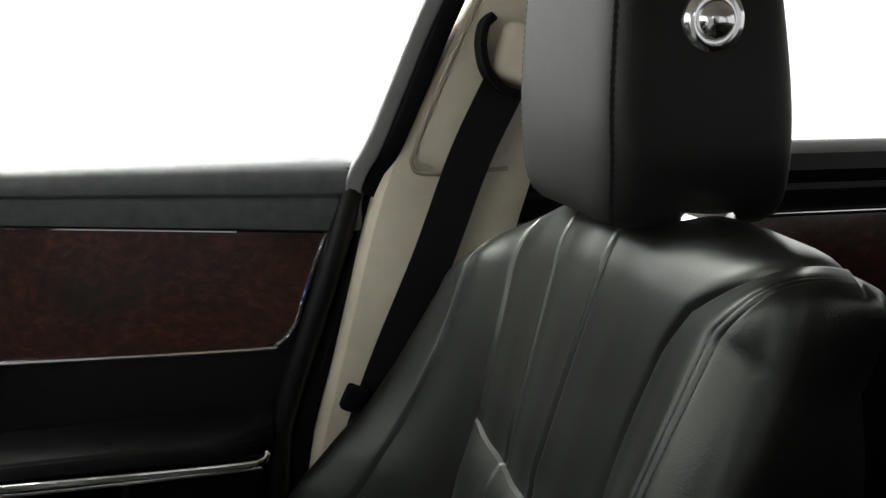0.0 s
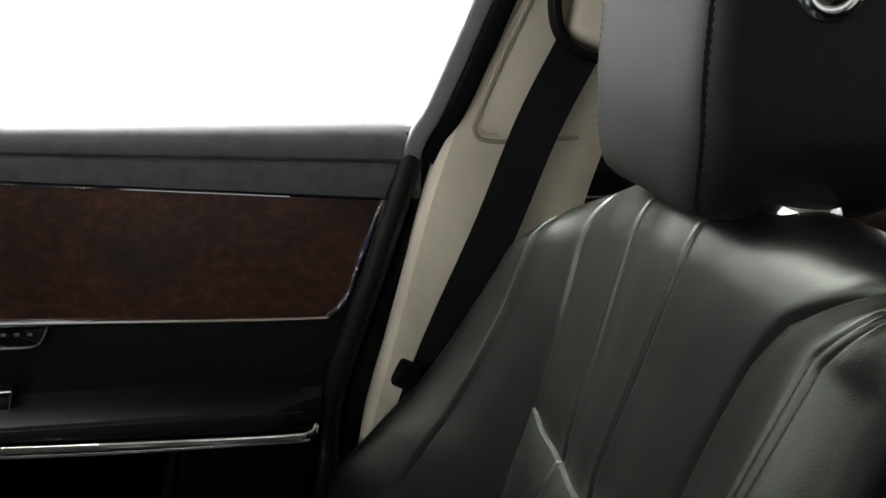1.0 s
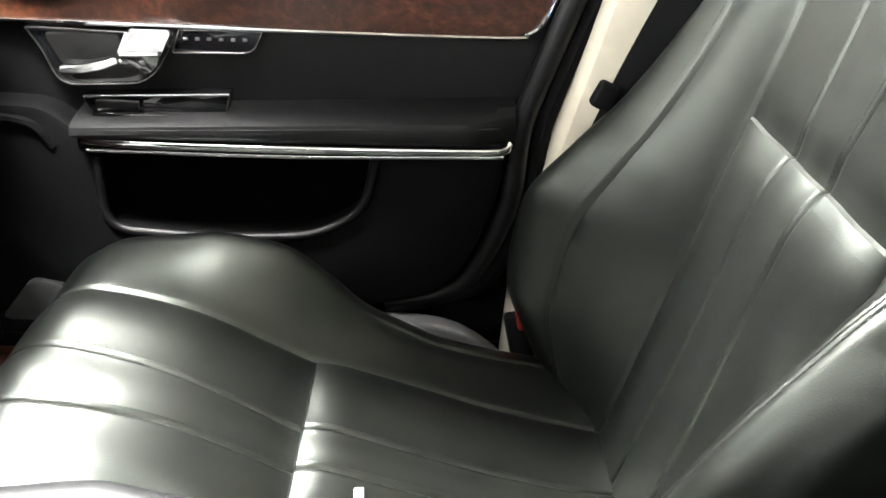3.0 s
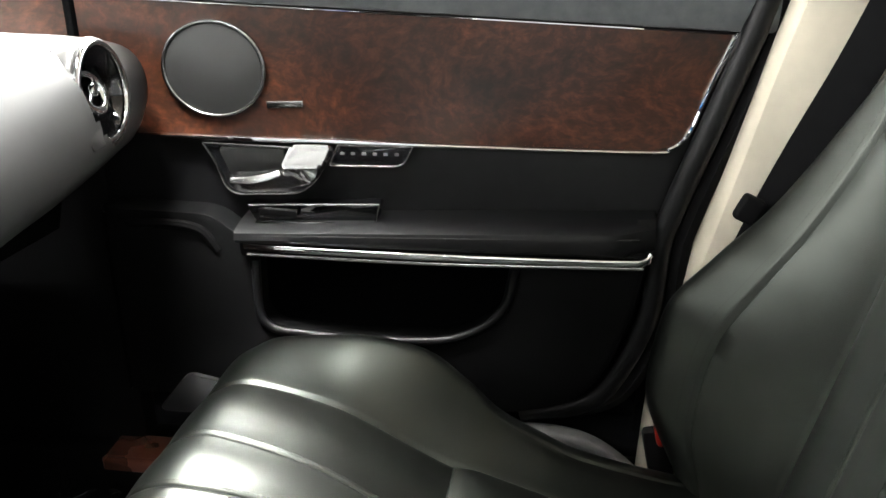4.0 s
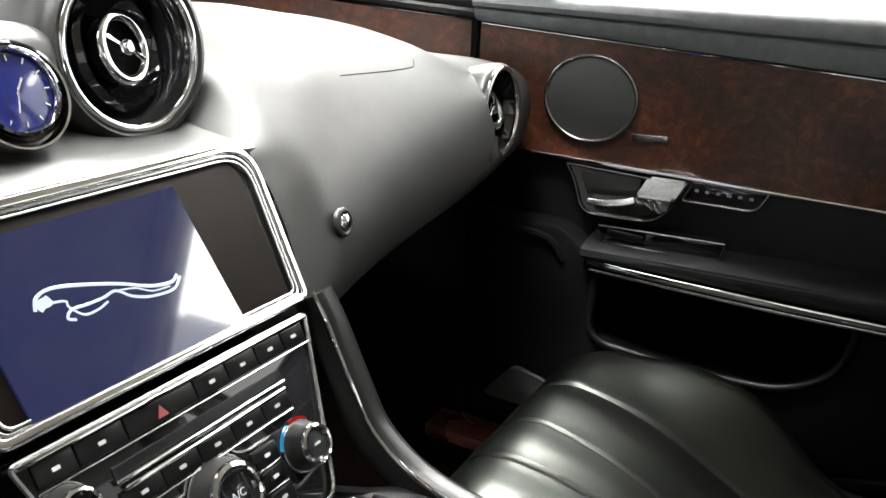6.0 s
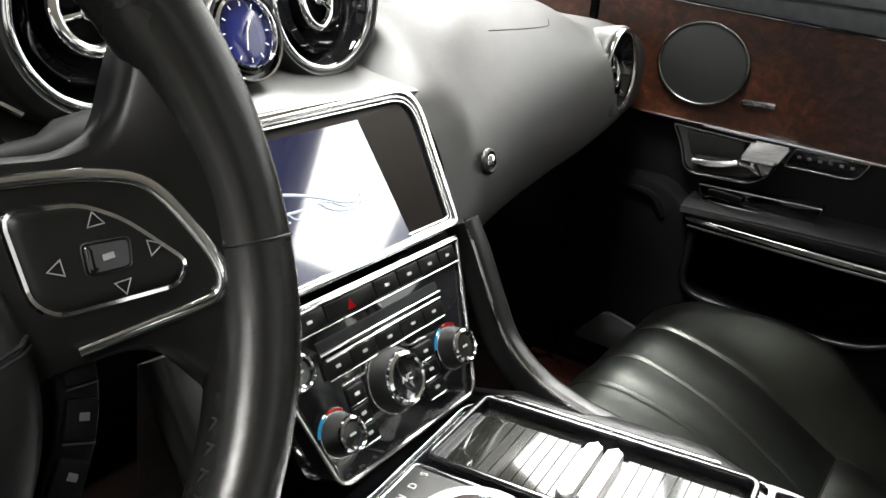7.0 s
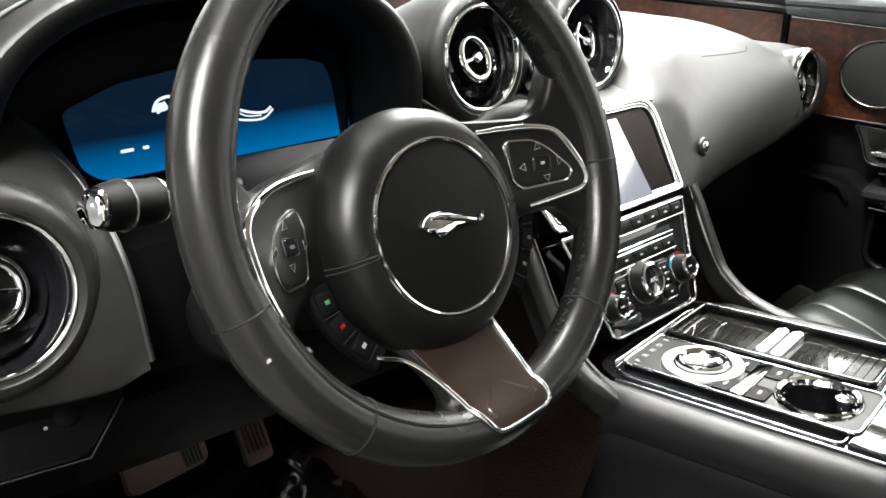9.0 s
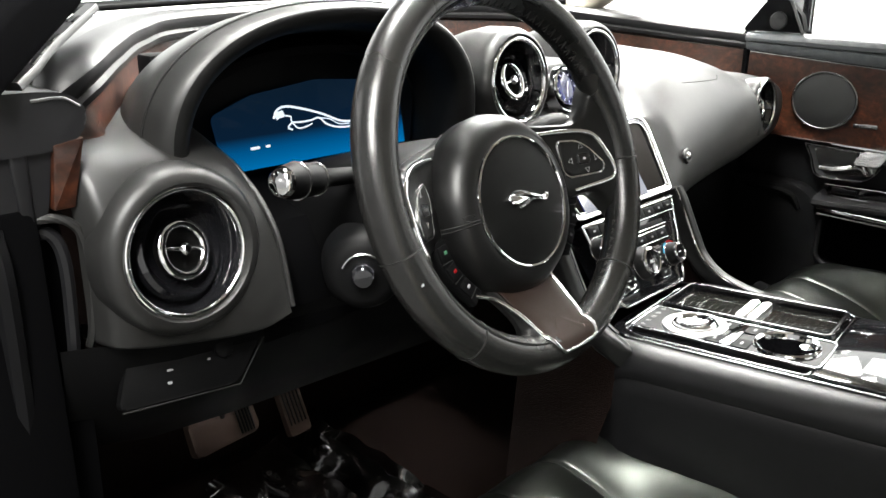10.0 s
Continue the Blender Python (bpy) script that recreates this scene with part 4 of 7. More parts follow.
def cushion_mesh(o, dense=True):
    rows = []
    ny = 80
    ys = sorted([lerp(0.20, 0.872, k / ny) for k in range(ny)] + [0.8735, 0.8745, 0.875] + [CUSH_SEAM + s_ for s_ in (-0.012, -0.006, -0.003, 0.0, 0.003, 0.006, 0.009, 0.014, 0.02)])
    for y in ys:
        w = 0.262 - 0.012 * min(max((y - 0.80) / 0.075, 0), 1)
        row = [cushion_point(o, x, y) for x in columns(cushion_pleat(y), cushion_inner(y), 0.222, w, 0.045)]
        for s_, z in ((1.0, 0.20), (0.97, 0.13), (0.0, 0.12), (-0.97, 0.13), (-1.0, 0.20)):
            row.append(Vector((o.x + w * s_, o.y + min(y, 0.86), o.z + z)))
        rows.append(row)
    return table(rows, close_u=True, caps=True)


def headrest_point(c, t, a, lift=0.0):
    """A place on the headrest's skin: t up it, a round it."""
    z = lerp(-0.002, 0.205, t)
    if t < 0.12:
        k = math.sqrt(max(1 - ((0.12 - t) / 0.12) ** 2, 0)) * 0.25 + 0.75
    elif t > 0.80:
        k = math.sqrt(max(1 - ((t - 0.80) / 0.20) ** 2 * 0.85, 0))
    else:
        k = 1.0
    w = interp(t, [(0.0, 0.098), (0.25, 0.108), (0.7, 0.104), (1.0, 0.092)]) * (0.55 + 0.45 * k)
    dp = interp(t, [(0.0, 0.068), (0.3, 0.069), (0.7, 0.062), (1.0, 0.050)]) * (0.5 + 0.5 * k)
    ca, sa = math.cos(a), math.sin(a)
    px = (w + lift) * math.copysign(abs(ca) ** 0.30, ca)
    py = (dp + lift) * math.copysign(abs(sa) ** 0.30, sa)
    if sa > 0:
        py -= 0.004 * (1 - (px / w) ** 2)
        dent = 0.0035 * (groove(a, 0.80, 0.03) + groove(math.pi - a, 0.80, 0.03))
        px, py = px * (1 - dent * 3), py * (1 - dent * 8)
    return Vector((c.x + px, c.y + py + 0.012 * (t - 0.3), c.z + z))


def headrest_mesh(c):
    """Rounded block: wider at the foot, its front a little hollow, leaning forward."""
    angles = sorted([2 * math.pi * i / 72 for i in range(72)] + [q + d for q in (0.80, math.pi - 0.80) for d in (-0.045, -0.02, 0.0, 0.02, 0.045)])
    return table([[headrest_point(c, j / 36, a) for a in angles] for j in range(37)], close_u=True, caps=True)


def car_seat(name, xc, label, side, dense=True):
    o = Vector((xc, 0.2625, 0.30))
    seat = thing(name, (xc, 0.5, 0.04), label, "car seat")
    back = world_part("backrest", backrest_mesh(o, side), SEAT, seat, "pleated black leather backrest with side bolsters")
    c = Vector((xc, 0, 0))
    world_part("cushion", cushion_mesh(c, dense), SEAT, seat, "pleated black leather seat cushion")
    world_part("base", box(xc, 0.52, 0.09, 0.44, 0.52, 0.17, 0.02), PLASTIC, seat)
    hc = Vector((xc, 0.0865, 0.822))
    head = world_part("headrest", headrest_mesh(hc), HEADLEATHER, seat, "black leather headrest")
    for s in (-1, 1):
        q = 0.80 if s > 0 else math.pi - 0.80
        for d in (-0.055, 0.055):
            pts = [headrest_point(hc, lerp(0.04, 0.90, k / 50), q + d, 0.0002) for k in range(51)]
            stitches(pts, [Vector((s * 0.7, 0.7, 0))] * 50, SEATTHREAD, seat, gap=0.0055, length=0.0042, r=0.00034)
        part("post", lathe([(0, -0.04), (0.0065, -0.04), (0.0065, 0.02), (0, 0.02)], Matrix.Translation((xc + s * 0.070, 0.062, 0.822)), 16), CHROME, head, "chrome headrest post")
        part("post_collar", lathe(disc_profile(0.021, 0.010, 0.005), Matrix.Translation((xc + s * 0.098, 0.084, 0.824)), 28), CHROME, head)
        bt = frame_axes((xc + s * 0.1045, 0.089, 0.950), (0, s, 0), (0, 0, 1)) @ Matrix.Scale(0.90, 4)
        part("tilt_button", lathe([(0, 0.0125), (0.005, 0.0120), (0.010, 0.0100), (0.0130, 0.0070), (0.0142, 0.0040), (0.0155, 0.0040), (0.0172, 0.0068), (0.0200, 0.0060), (0.0225, 0.003), (0.0235, -0.002), (0.0235, -0.010)], bt, 40), POLISHED, head, "round chrome tilt button")
    if dense:
        for s in (-1, 1):
            for dv in (-0.0035, 0.0035):
                pts = [back_point(o, s * back_seams(v)[1] + dv, v, side) for v in [lerp(0.02, back_crown(s * 0.215, side) - 0.06, k / 60) for k in range(61)]]
                stitches(pts, [SEAT_OUT] * 60, STITCH, seat)
            pts = [back_point(o, s * back_seams(v)[2] + 0.004, v, side) for v in [lerp(0.0, back_crown(s * 0.045, side) - 0.06, k / 60) for k in range(61)]]
            stitches(pts, [SEAT_OUT] * 60, STITCH, seat)
            pts = [cushion_point(c, s * cushion_pleat(y) + 0.005, y) for y in [lerp(0.30, 0.84, k / 60) for k in range(61)]]
            stitches(pts, [Vector((0, -0.2, 0.98))] * 60, STITCH, seat)
    return seat


passenger = car_seat("passenger_seat", 0.395, "black leather passenger seat with pleated panels and headrest", 1)
RAISE = 0.0
driver = car_seat("driver_seat", -0.36, "black leather driver's seat with pleated panels and headrest", -1)
# belt buckle between seat and door
buckle = thing("belt_buckle", (0.665, 0.36, 0.30), "belt fitting with a red button beside the seat", "belt buckle")
world_part("stalk", box(0, 0, 0, 0.018, 0.030, 0.09, 0.006, pose(0.676, 0.352, 0.245, -12, 0, 0)), RUBBER, buckle)
world_part("button", box(0, 0, 0, 0.012, 0.016, 0.030, 0.005, pose(0.668, 0.352, 0.285, -12, 0, 0)), REDPLASTIC, buckle, "red release button")

# ==== DASHBOARD ====
dash = thing("dashboard", (0, 1.1, 0.60), "charcoal leather dashboard with chrome vents and a walnut band", "dashboard")


def loft_x(stations, nx=40, sub=5, x0=None, x1=None):
    """Surface through (x, [(y, z), ...]) stations."""
    xs = [s[0] for s in stations]
    lines = [smooth_path([(0, y, z) for y, z in s[1]], sub) for s in stations]
    rows = []
    for k in range(nx + 1):
        x = lerp(x0 if x0 is not None else xs[0], x1 if x1 is not None else xs[-1], k / nx)
        row = []
        for i in range(len(lines[0])):
            row.append((x, interp_cr(x, [(xx, l[i].y) for xx, l in zip(xs, lines)]), interp_cr(x, [(xx, l[i].z) for xx, l in zip(xs, lines)])))
        rows.append(row)
    return rows


def interp_cr(x, tb):
    n = len(tb)
    if x <= tb[0][0]:
        return tb[0][1]
    for i in range(n - 1):
        if x <= tb[i + 1][0]:
            x0, x1 = tb[i][0], tb[i + 1][0]
            t = (x - x0) / (x1 - x0)
            m0 = (tb[i + 1][1] - tb[i - 1][1]) / (tb[i + 1][0] - tb[i - 1][0]) if i > 0 else (tb[1][1] - tb[0][1]) / (x1 - x0)
            m1 = (tb[i + 2][1] - tb[i][1]) / (tb[i + 2][0] - tb[i][0]) if i + 2 < n else (tb[-1][1] - tb[-2][1]) / (x1 - x0)
            h = x1 - x0
            return (2 * t ** 3 - 3 * t * t + 1) * tb[i][1] + (t ** 3 - 2 * t * t + t) * h * m0 + (-2 * t ** 3 + 3 * t * t) * tb[i + 1][1] + (t ** 3 - t * t) * h * m1
    return tb[-1][1]


VENT_RIGHT, VENT_LEFT = (0.570, 0.942, 0.7035), (-0.637, 0.942, 0.703)


def pierced(rows, c, R):
    """The surface with a round hole for a vent."""
    bm = table(rows)
    gone = [f for f in bm.faces if math.hypot(f.calc_center_median().x - c[0], f.calc_center_median().z - c[2]) < R + 0.001 and f.calc_center_median().y < 0.975]
    bmesh.ops.delete(bm, geom=gone, context="FACES")
    return bm


FASCIA = [
    (0.150, [(1.10, 0.60), (0.93, 0.592), (0.888, 0.606), (0.893, 0.645), (0.922, 0.693), (0.958, 0.722), (1.00, 0.733), (1.06, 0.751), (1.16, 0.785), (1.30, 0.79)]),
    (0.250, [(1.10, 0.61), (0.945, 0.603), (0.903, 0.618), (0.900, 0.655), (0.921, 0.704), (0.955, 0.745), (1.00, 0.782), (1.06, 0.808), (1.13, 0.822), (1.30, 0.80)]),
    (0.360, [(1.10, 0.62), (0.955, 0.612), (0.915, 0.626), (0.907, 0.660), (0.923, 0.710), (0.956, 0.755), (1.00, 0.789), (1.05, 0.807), (1.11, 0.812), (1.28, 0.795)]),
    (0.430, [(1.10, 0.625), (0.958, 0.617), (0.920, 0.631), (0.912, 0.664), (0.926, 0.712), (0.956, 0.752), (0.996, 0.781), (1.04, 0.796), (1.09, 0.800), (1.26, 0.785)]),
    (0.490, [(1.10, 0.63), (0.962, 0.622), (0.926, 0.636), (0.918, 0.668), (0.931, 0.714), (0.957, 0.746), (0.992, 0.768), (1.03, 0.781), (1.08, 0.785), (1.24, 0.775)]),
    (0.540, [(1.10, 0.635), (0.968, 0.627), (0.934, 0.638), (0.926, 0.668), (0.936, 0.714), (0.958, 0.739), (0.990, 0.754), (1.03, 0.765), (1.08, 0.768), (1.22, 0.765)]),
    (0.600, [(1.10, 0.64), (0.974, 0.632), (0.945, 0.642), (0.938, 0.668), (0.944, 0.712), (0.960, 0.736), (0.988, 0.749), (1.03, 0.756), (1.08, 0.758), (1.20, 0.755)]),
    (0.650, [(1.10, 0.642), (0.980, 0.636), (0.955, 0.646), (0.947, 0.670), (0.953, 0.708), (0.968, 0.732), (0.995, 0.744), (1.03, 0.750), (1.08, 0.751), (1.18, 0.75)]),
    (0.705, [(1.10, 0.645), (1.00, 0.646), (0.975, 0.656), (0.965, 0.680), (0.968, 0.710), (0.983, 0.729), (1.01, 0.738), (1.05, 0.743), (1.09, 0.744), (1.14, 0.744)]),
]


def beside_bezel(rows):
    """Slant the inner end of the fascia along the screen's bezel."""
    out = []
    for row in rows:
        line = []
        for x, y, z in row:
            if x < 0.20:
                e = interp(z, [(0.560, 0.128), (0.627, 0.146), (0.730, 0.168), (0.80, 0.168)])
                w = ((0.20 - x) / 0.05) ** 1.6
                x = e + (x - 0.15) / 0.05 * (0.20 - e)
                w *= 1 - step(0.712, 0.735, z)
                if y < 1.03 and z > 0.60:
                    y = lerp(y, interp(z, [(0.600, 0.886), (0.627, 0.894), (0.730, 0.969), (0.76, 1.02)]), w)
            line.append((x, y, z))
        out.append(line)
    return out


world_part("passenger_fascia", pierced(beside_bezel(loft_x(FASCIA, 60, 6)), VENT_RIGHT, 0.0500), DASH, dash, "curved charcoal leather fascia before the passenger")
# airbag seam and glovebox button
def fascia_at(x, z):
    """The fascia's face at a height."""
    (y0, z0), (y1, z1) = [(interp_cr(x, [(s[0], s[1][i][0]) for s in FASCIA]), interp_cr(x, [(s[0], s[1][i][1]) for s in FASCIA])) for i in (5, 6)]
    t = (z - z0) / (z1 - z0)
    return Vector((x, lerp(y0, y1, t) - 0.0012, lerp(z0, z1, t) + 0.0012))


seam = [fascia_at(lerp(0.300, 0.430, k / 20), interp(k / 20, [(0.0, 0.767), (0.5, 0.765), (0.9, 0.764), (1.0, 0.769)])) for k in range(21)]
world_part("airbag_seam", sweep(seam, circle(0.0006, 6)), STITCH, dash)
gm = frame_axes((0.205, 0.900, 0.670), (1, 0.05, 0), (0, 0.25, 1))
gbtn = world_part("glovebox_button", lathe([(0, 0.0052), (0.0030, 0.0048), (0.0055, 0.0034), (0.0070, 0.0005), (0.0070, -0.006)], gm, 28), CHROME, dash, "round chrome glovebox button")
part("button_cup", lathe(ring_profile(0.0095, 0.0026, 8), gm @ Matrix.Translation((0, 0, -0.001)), 32), DASH, gbtn)
world_part("vent_tab", slab(rounded([(-0.014, -0.009), (0.014, -0.009), (0.014, 0.009), (-0.014, 0.009)], 0.004, 4), 0.006, frame_axes((0.512, 0.9205, 0.668), (1, 0.1, 0), (0, 0.2, 1)), 0.002), DASH, dash, "small vent closing tab")

# deck under the middle vents, and behind them
CENTRE = [
    (-0.185, [(0.990, 0.700), (0.968, 0.7285), (0.984, 0.742), (1.01, 0.752), (1.06, 0.768), (1.12, 0.785), (1.20, 0.79), (1.32, 0.79)]),
    (-0.10, [(0.990, 0.705), (0.966, 0.7290), (0.980, 0.7375), (1.00, 0.743), (1.05, 0.757), (1.12, 0.785), (1.20, 0.80), (1.33, 0.80)]),
    (0.0, [(0.990, 0.705), (0.966, 0.7300), (0.980, 0.7410), (1.00, 0.748), (1.05, 0.766), (1.12, 0.79), (1.20, 0.80), (1.34, 0.80)]),
    (0.10, [(0.990, 0.705), (0.966, 0.7290), (0.980, 0.7350), (1.00, 0.738), (1.05, 0.746), (1.12, 0.785), (1.20, 0.80), (1.33, 0.80)]),
    (0.175, [(0.985, 0.700), (0.962, 0.7240), (0.975, 0.7300), (1.00, 0.734), (1.05, 0.744), (1.12, 0.765), (1.20, 0.79), (1.32, 0.79)]),
]
world_part("centre_deck", table(loft_x(CENTRE, 24, 4)), DASH, dash)


def vent(c, R, n, up=(0, 0, 1), turn=0.0, pod=True, depth=0.05):
    """Round vent: chrome ring, glossy bowl, and a chrome-ringed hub with a bar."""
    n = Vector(n).normalized()
    x = Vector(up).cross(n).normalized()
    m = frame_axes(c, x, n.cross(x))
    v = world_part("air_vent", lathe([(R, 0.0), (R * 0.93, -0.006), (R * 0.85, -0.020), (R * 0.74, -0.034), (R * 0.55, -0.044), (0, -0.046)], m, 56), GLOSS, dash, "round gloss black air vent with chrome ring")
    part("ring", lathe(ring_profile(R, 0.0035, 10), m, 64), CHROME, v)
    inner = m @ Matrix.Translation((R * 0.06, 0, -0.016)) @ pose(0, 0, 0, -14, 10, turn)
    part("bowl_ring", lathe([(R * 0.80, -0.012), (R * 0.80, -0.004), (R * 0.74, 0.0), (R * 0.68, -0.006), (R * 0.50, -0.014), (0, -0.016)], inner, 48), GLOSS, v)
    hub = inner @ Matrix.Translation((0, 0, 0.002))
    part("hub_ring", lathe(ring_profile(R * 0.42, 0.0048, 12, 0.0034), hub, 44), CHROME, v, "chrome hub ring")
    part("hub_back", lathe([(R * 0.42, -0.012), (R * 0.42, -0.004), (R * 0.30, -0.009), (0, -0.011)], hub, 32), VENTDARK, v)
    part("bar", box(0, 0, 0.0005, R * 0.84, 0.0042, 0.004, 0.0012, hub), CHROME, v)
    part("knob", lathe([(0, 0.007), (0.004, 0.0065), (0.0062, 0.0040), (0.0065, 0.0010), (0.0062, -0.004)], hub, 24), CHROME, v)
    return v, m


def vent_pod(c, R, n, length=0.13):
    n = Vector(n).normalized()
    x = Vector((0, 0, 1)).cross(n).normalized()
    m = frame_axes(c, x, n.cross(x))
    prof = [(R + 0.002, -0.010), (R + 0.003, 0.001), (R + 0.006, 0.003), (R + 0.012, -0.001), (R + 0.0155, -0.010), (R + 0.0145, -0.016), (R + 0.0165, -0.022), (R + 0.018, -0.045), (R + 0.014, -0.08), (R + 0.004, -0.12), (R * 0.7, -0.15)]
    return world_part("vent_pod", lathe(prof, m, 56), DASH, dash, "leather-wrapped vent housing")


vent((-0.124, 0.980, 0.808), 0.054, (0.02, -1, 0.10), turn=8)
vent_pod((-0.124, 0.980, 0.808), 0.054, (0.02, -1, 0.10))
vent((0.1206, 1.0268, 0.8005), 0.0576, (-0.02, -1, 0.10), turn=-28)
vent_pod((0.1206, 1.0268, 0.8005), 0.0576, (-0.02, -1, 0.10))
vent(VENT_RIGHT, 0.0485, (0.06, -1, 0.06), turn=35)
vent(VENT_LEFT, 0.059, (0.03, -1, 0.12), turn=-12)
for c, R, prof in ((VENT_RIGHT, 0.0485, ((0.001, -0.012), (0.002, 0.0), (0.003, 0.0008), (0.0050, -0.001), (0.0062, -0.005), (0.0055, -0.014), (0.003, -0.03), (-0.002, -0.055))),
                   (VENT_LEFT, 0.059, ((0.001, -0.012), (0.002, 0.003), (0.005, 0.0065), (0.010, 0.0060), (0.0155, 0.0020), (0.020, -0.006), (0.022, -0.03)))):
    m = frame_axes(c, (1, 0, 0), (0, 0.08, 1))
    world_part("vent_collar", lathe([(R + r, h) for r, h in prof], m, 56), DASH, dash)

# clock between the middle vents
cm = frame_axes((0.007, 1.000, 0.785), (1, 0, 0), (0, 0.35, 1)) @ Matrix.Scale(0.80, 4)
clock = world_part("clock", lathe(disc_profile(0.030, 0.002, 0.001), cm, 48), CLOCKFACE, dash, "round blue-faced analogue clock")
part("bezel", lathe([(0.030, -0.002), (0.0305, 0.005), (0.0325, 0.0075), (0.0345, 0.0065), (0.0352, 0.002)], cm, 56), CHROME, clock, "chrome clock bezel")
part("bezel_trough", lathe([(0.0350, 0.003), (0.0362, -0.004), (0.0385, -0.004), (0.0395, 0.001)], cm @ Matrix.Translation((0.0015, -0.003, 0)), 56), GLOSS, clock)
part("outer_bezel", lathe([(0.0388, -0.001), (0.0400, 0.003), (0.0418, 0.0035), (0.0430, 0.0005), (0.0430, -0.02)], cm @ Matrix.Translation((0.0015, -0.003, 0)), 56), CHROME, clock, "outer chrome ring")
for k in range(12):
    part("hour_mark", box(0, 0.0255, 0.0026, 0.0011, 0.0042, 0.001, 0.0, cm @ pose(0, 0, 0, 0, 0, 30 * k)), BRUSHED, clock)
part("hour_hand", box(0, 0.005, 0.0040, 0.0016, 0.014, 0.0008, 0, cm @ pose(0, 0, 0, 0, 0, -35)), BRUSHED, clock)
part("minute_hand", box(0, 0.007, 0.0048, 0.0012, 0.020, 0.0008, 0, cm @ pose(0, 0, 0, 0, 0, 165)), BRUSHED, clock)
housing = world_part("clock_housing", box(0.0, 1.05, 0.785, 0.12, 0.07, 0.075, 0.022, None, 3), DASH, dash)

# walnut hoop round the screen's foot and the roll above it
HOOP = [(-0.712, 1.030, 0.775), (-0.697, 1.018, 0.812), (-0.664, 1.032, 0.8385), (-0.607, 1.113, 0.845), (-0.503, 1.265, 0.847), (-0.37, 1.375, 0.851), (0.0, 1.43, 0.856), (0.36, 1.38, 0.845), (0.58, 1.28, 0.818), (0.690, 1.185, 0.800), (0.738, 1.10, 0.791), (0.745, 1.066, 0.788)]
hp = smooth_path(HOOP, 8)
world_part("walnut_hoop", sweep(hp, [(-0.006, 0.0), (0.0, 0.0), (0.002, -0.02), (0.004, -0.05), (0.008, -0.085), (-0.006, -0.085)], up=(0, 0, 1)), VENEER, dash, "glossy burl walnut band")
world_part("hoop_roll", sweep(hp, [(-0.006, 0.0), (0.004, 0.001), (0.009, 0.005), (0.010, 0.011), (0.007, 0.0155), (0.0085, 0.018), (0.010, 0.023), (0.009, 0.030), (0.002, 0.036), (-0.010, 0.039), (-0.03, 0.036), (-0.03, 0.0)], up=(0, 0, 1)), DOORLEATHER, dash, "black leather roll above the walnut band")
world_part("hoop_line", sweep([p + Vector((0, 0, 0.0015)) for p in hp], circle(0.0022, 6)), BRUSHED, dash)
deckrows = []
for i, p in enumerate(hp):
    out = Vector((p.x, p.y, 0)) - Vector((0, 0.35, 0))
    q = Vector((p.x * 1.035, p.y + 0.022, p.z + 0.034))
    e = Vector((max(min(p.x * 1.12, 0.76), -0.76), 1.56, 0.868))
    deckrows.append([q, q.lerp(e, 0.3) + Vector((0, 0, 0.006)), q.lerp(e, 0.7) + Vector((0, 0, 0.002)), e, e - Vector((0, 0, 0.05))])
world_part("top_deck", table(deckrows), DASH, dash, "dash top under the windscreen")
# demister strip that rises along the foot of the screen pillar
dm_path = smooth_path([(-0.750, 0.985, 0.858), (-0.728, 1.005, 0.868), (-0.690, 1.055, 0.882), (-0.600, 1.165, 0.908)], 6)
demist = world_part("demister_strip", sweep(dm_path, [(-0.007, 0.0), (-0.005, 0.003), (0.005, 0.003), (0.007, 0.0), (0.007, -0.004), (-0.007, -0.004)]), DARKSATIN, dash, "grey demister strip with dark slots")
for t in (0.35, 0.52, 0.69, 0.86):
    a, b = dm_path[int(t * 18)], dm_path[int(t * 18) + 2]
    dd = (b - a).normalized()
    sd = dd.cross(Vector((0, 0, 1))).normalized()
    for w in (-0.0027, 0.0027):
        part("slot", sweep([a + sd * w + Vector((0, 0, 0.0022)), a + sd * w + dd * 0.022 + Vector((0, 0, 0.0022))], rect(0.0034, 0.003, 0.001)), RUBBER, demist)

# driver's end: pod round the outer vent
LEFTPOD = [
    (-0.718, [(1.06, 0.62), (1.00, 0.625), (0.985, 0.64), (0.982, 0.70), (0.984, 0.742), (0.995, 0.775), (1.02, 0.797), (1.06, 0.808)]),
    (-0.704, [(1.06, 0.615), (0.972, 0.620), (0.957, 0.635), (0.955, 0.70), (0.962, 0.750), (0.985, 0.785), (1.02, 0.803), (1.08, 0.813)]),
    (-0.64, [(1.06, 0.60), (0.965, 0.608), (0.946, 0.622), (0.950, 0.70), (0.966, 0.767), (1.00, 0.795), (1.06, 0.810), (1.16, 0.818)]),
    (-0.57, [(1.06, 0.60), (0.950, 0.606), (0.930, 0.620), (0.942, 0.70), (0.975, 0.762), (1.02, 0.788), (1.08, 0.803), (1.20, 0.815)]),
    (-0.542, [(1.06, 0.60), (0.938, 0.618), (0.924, 0.630), (0.945, 0.70), (0.990, 0.752), (1.03, 0.768), (1.08, 0.780), (1.20, 0.80)]),
]
world_part("vent_fascia", pierced(loft_x(LEFTPOD, 40, 7), VENT_LEFT, 0.064), DASH, dash, "grey leather fascia round the outer vent")
edge = smooth_path([(-0.541, 0.921, 0.628), (-0.541, 0.942, 0.70), (-0.546, 0.985, 0.750), (-0.566, 1.03, 0.785), (-0.60, 1.05, 0.80)], 6)
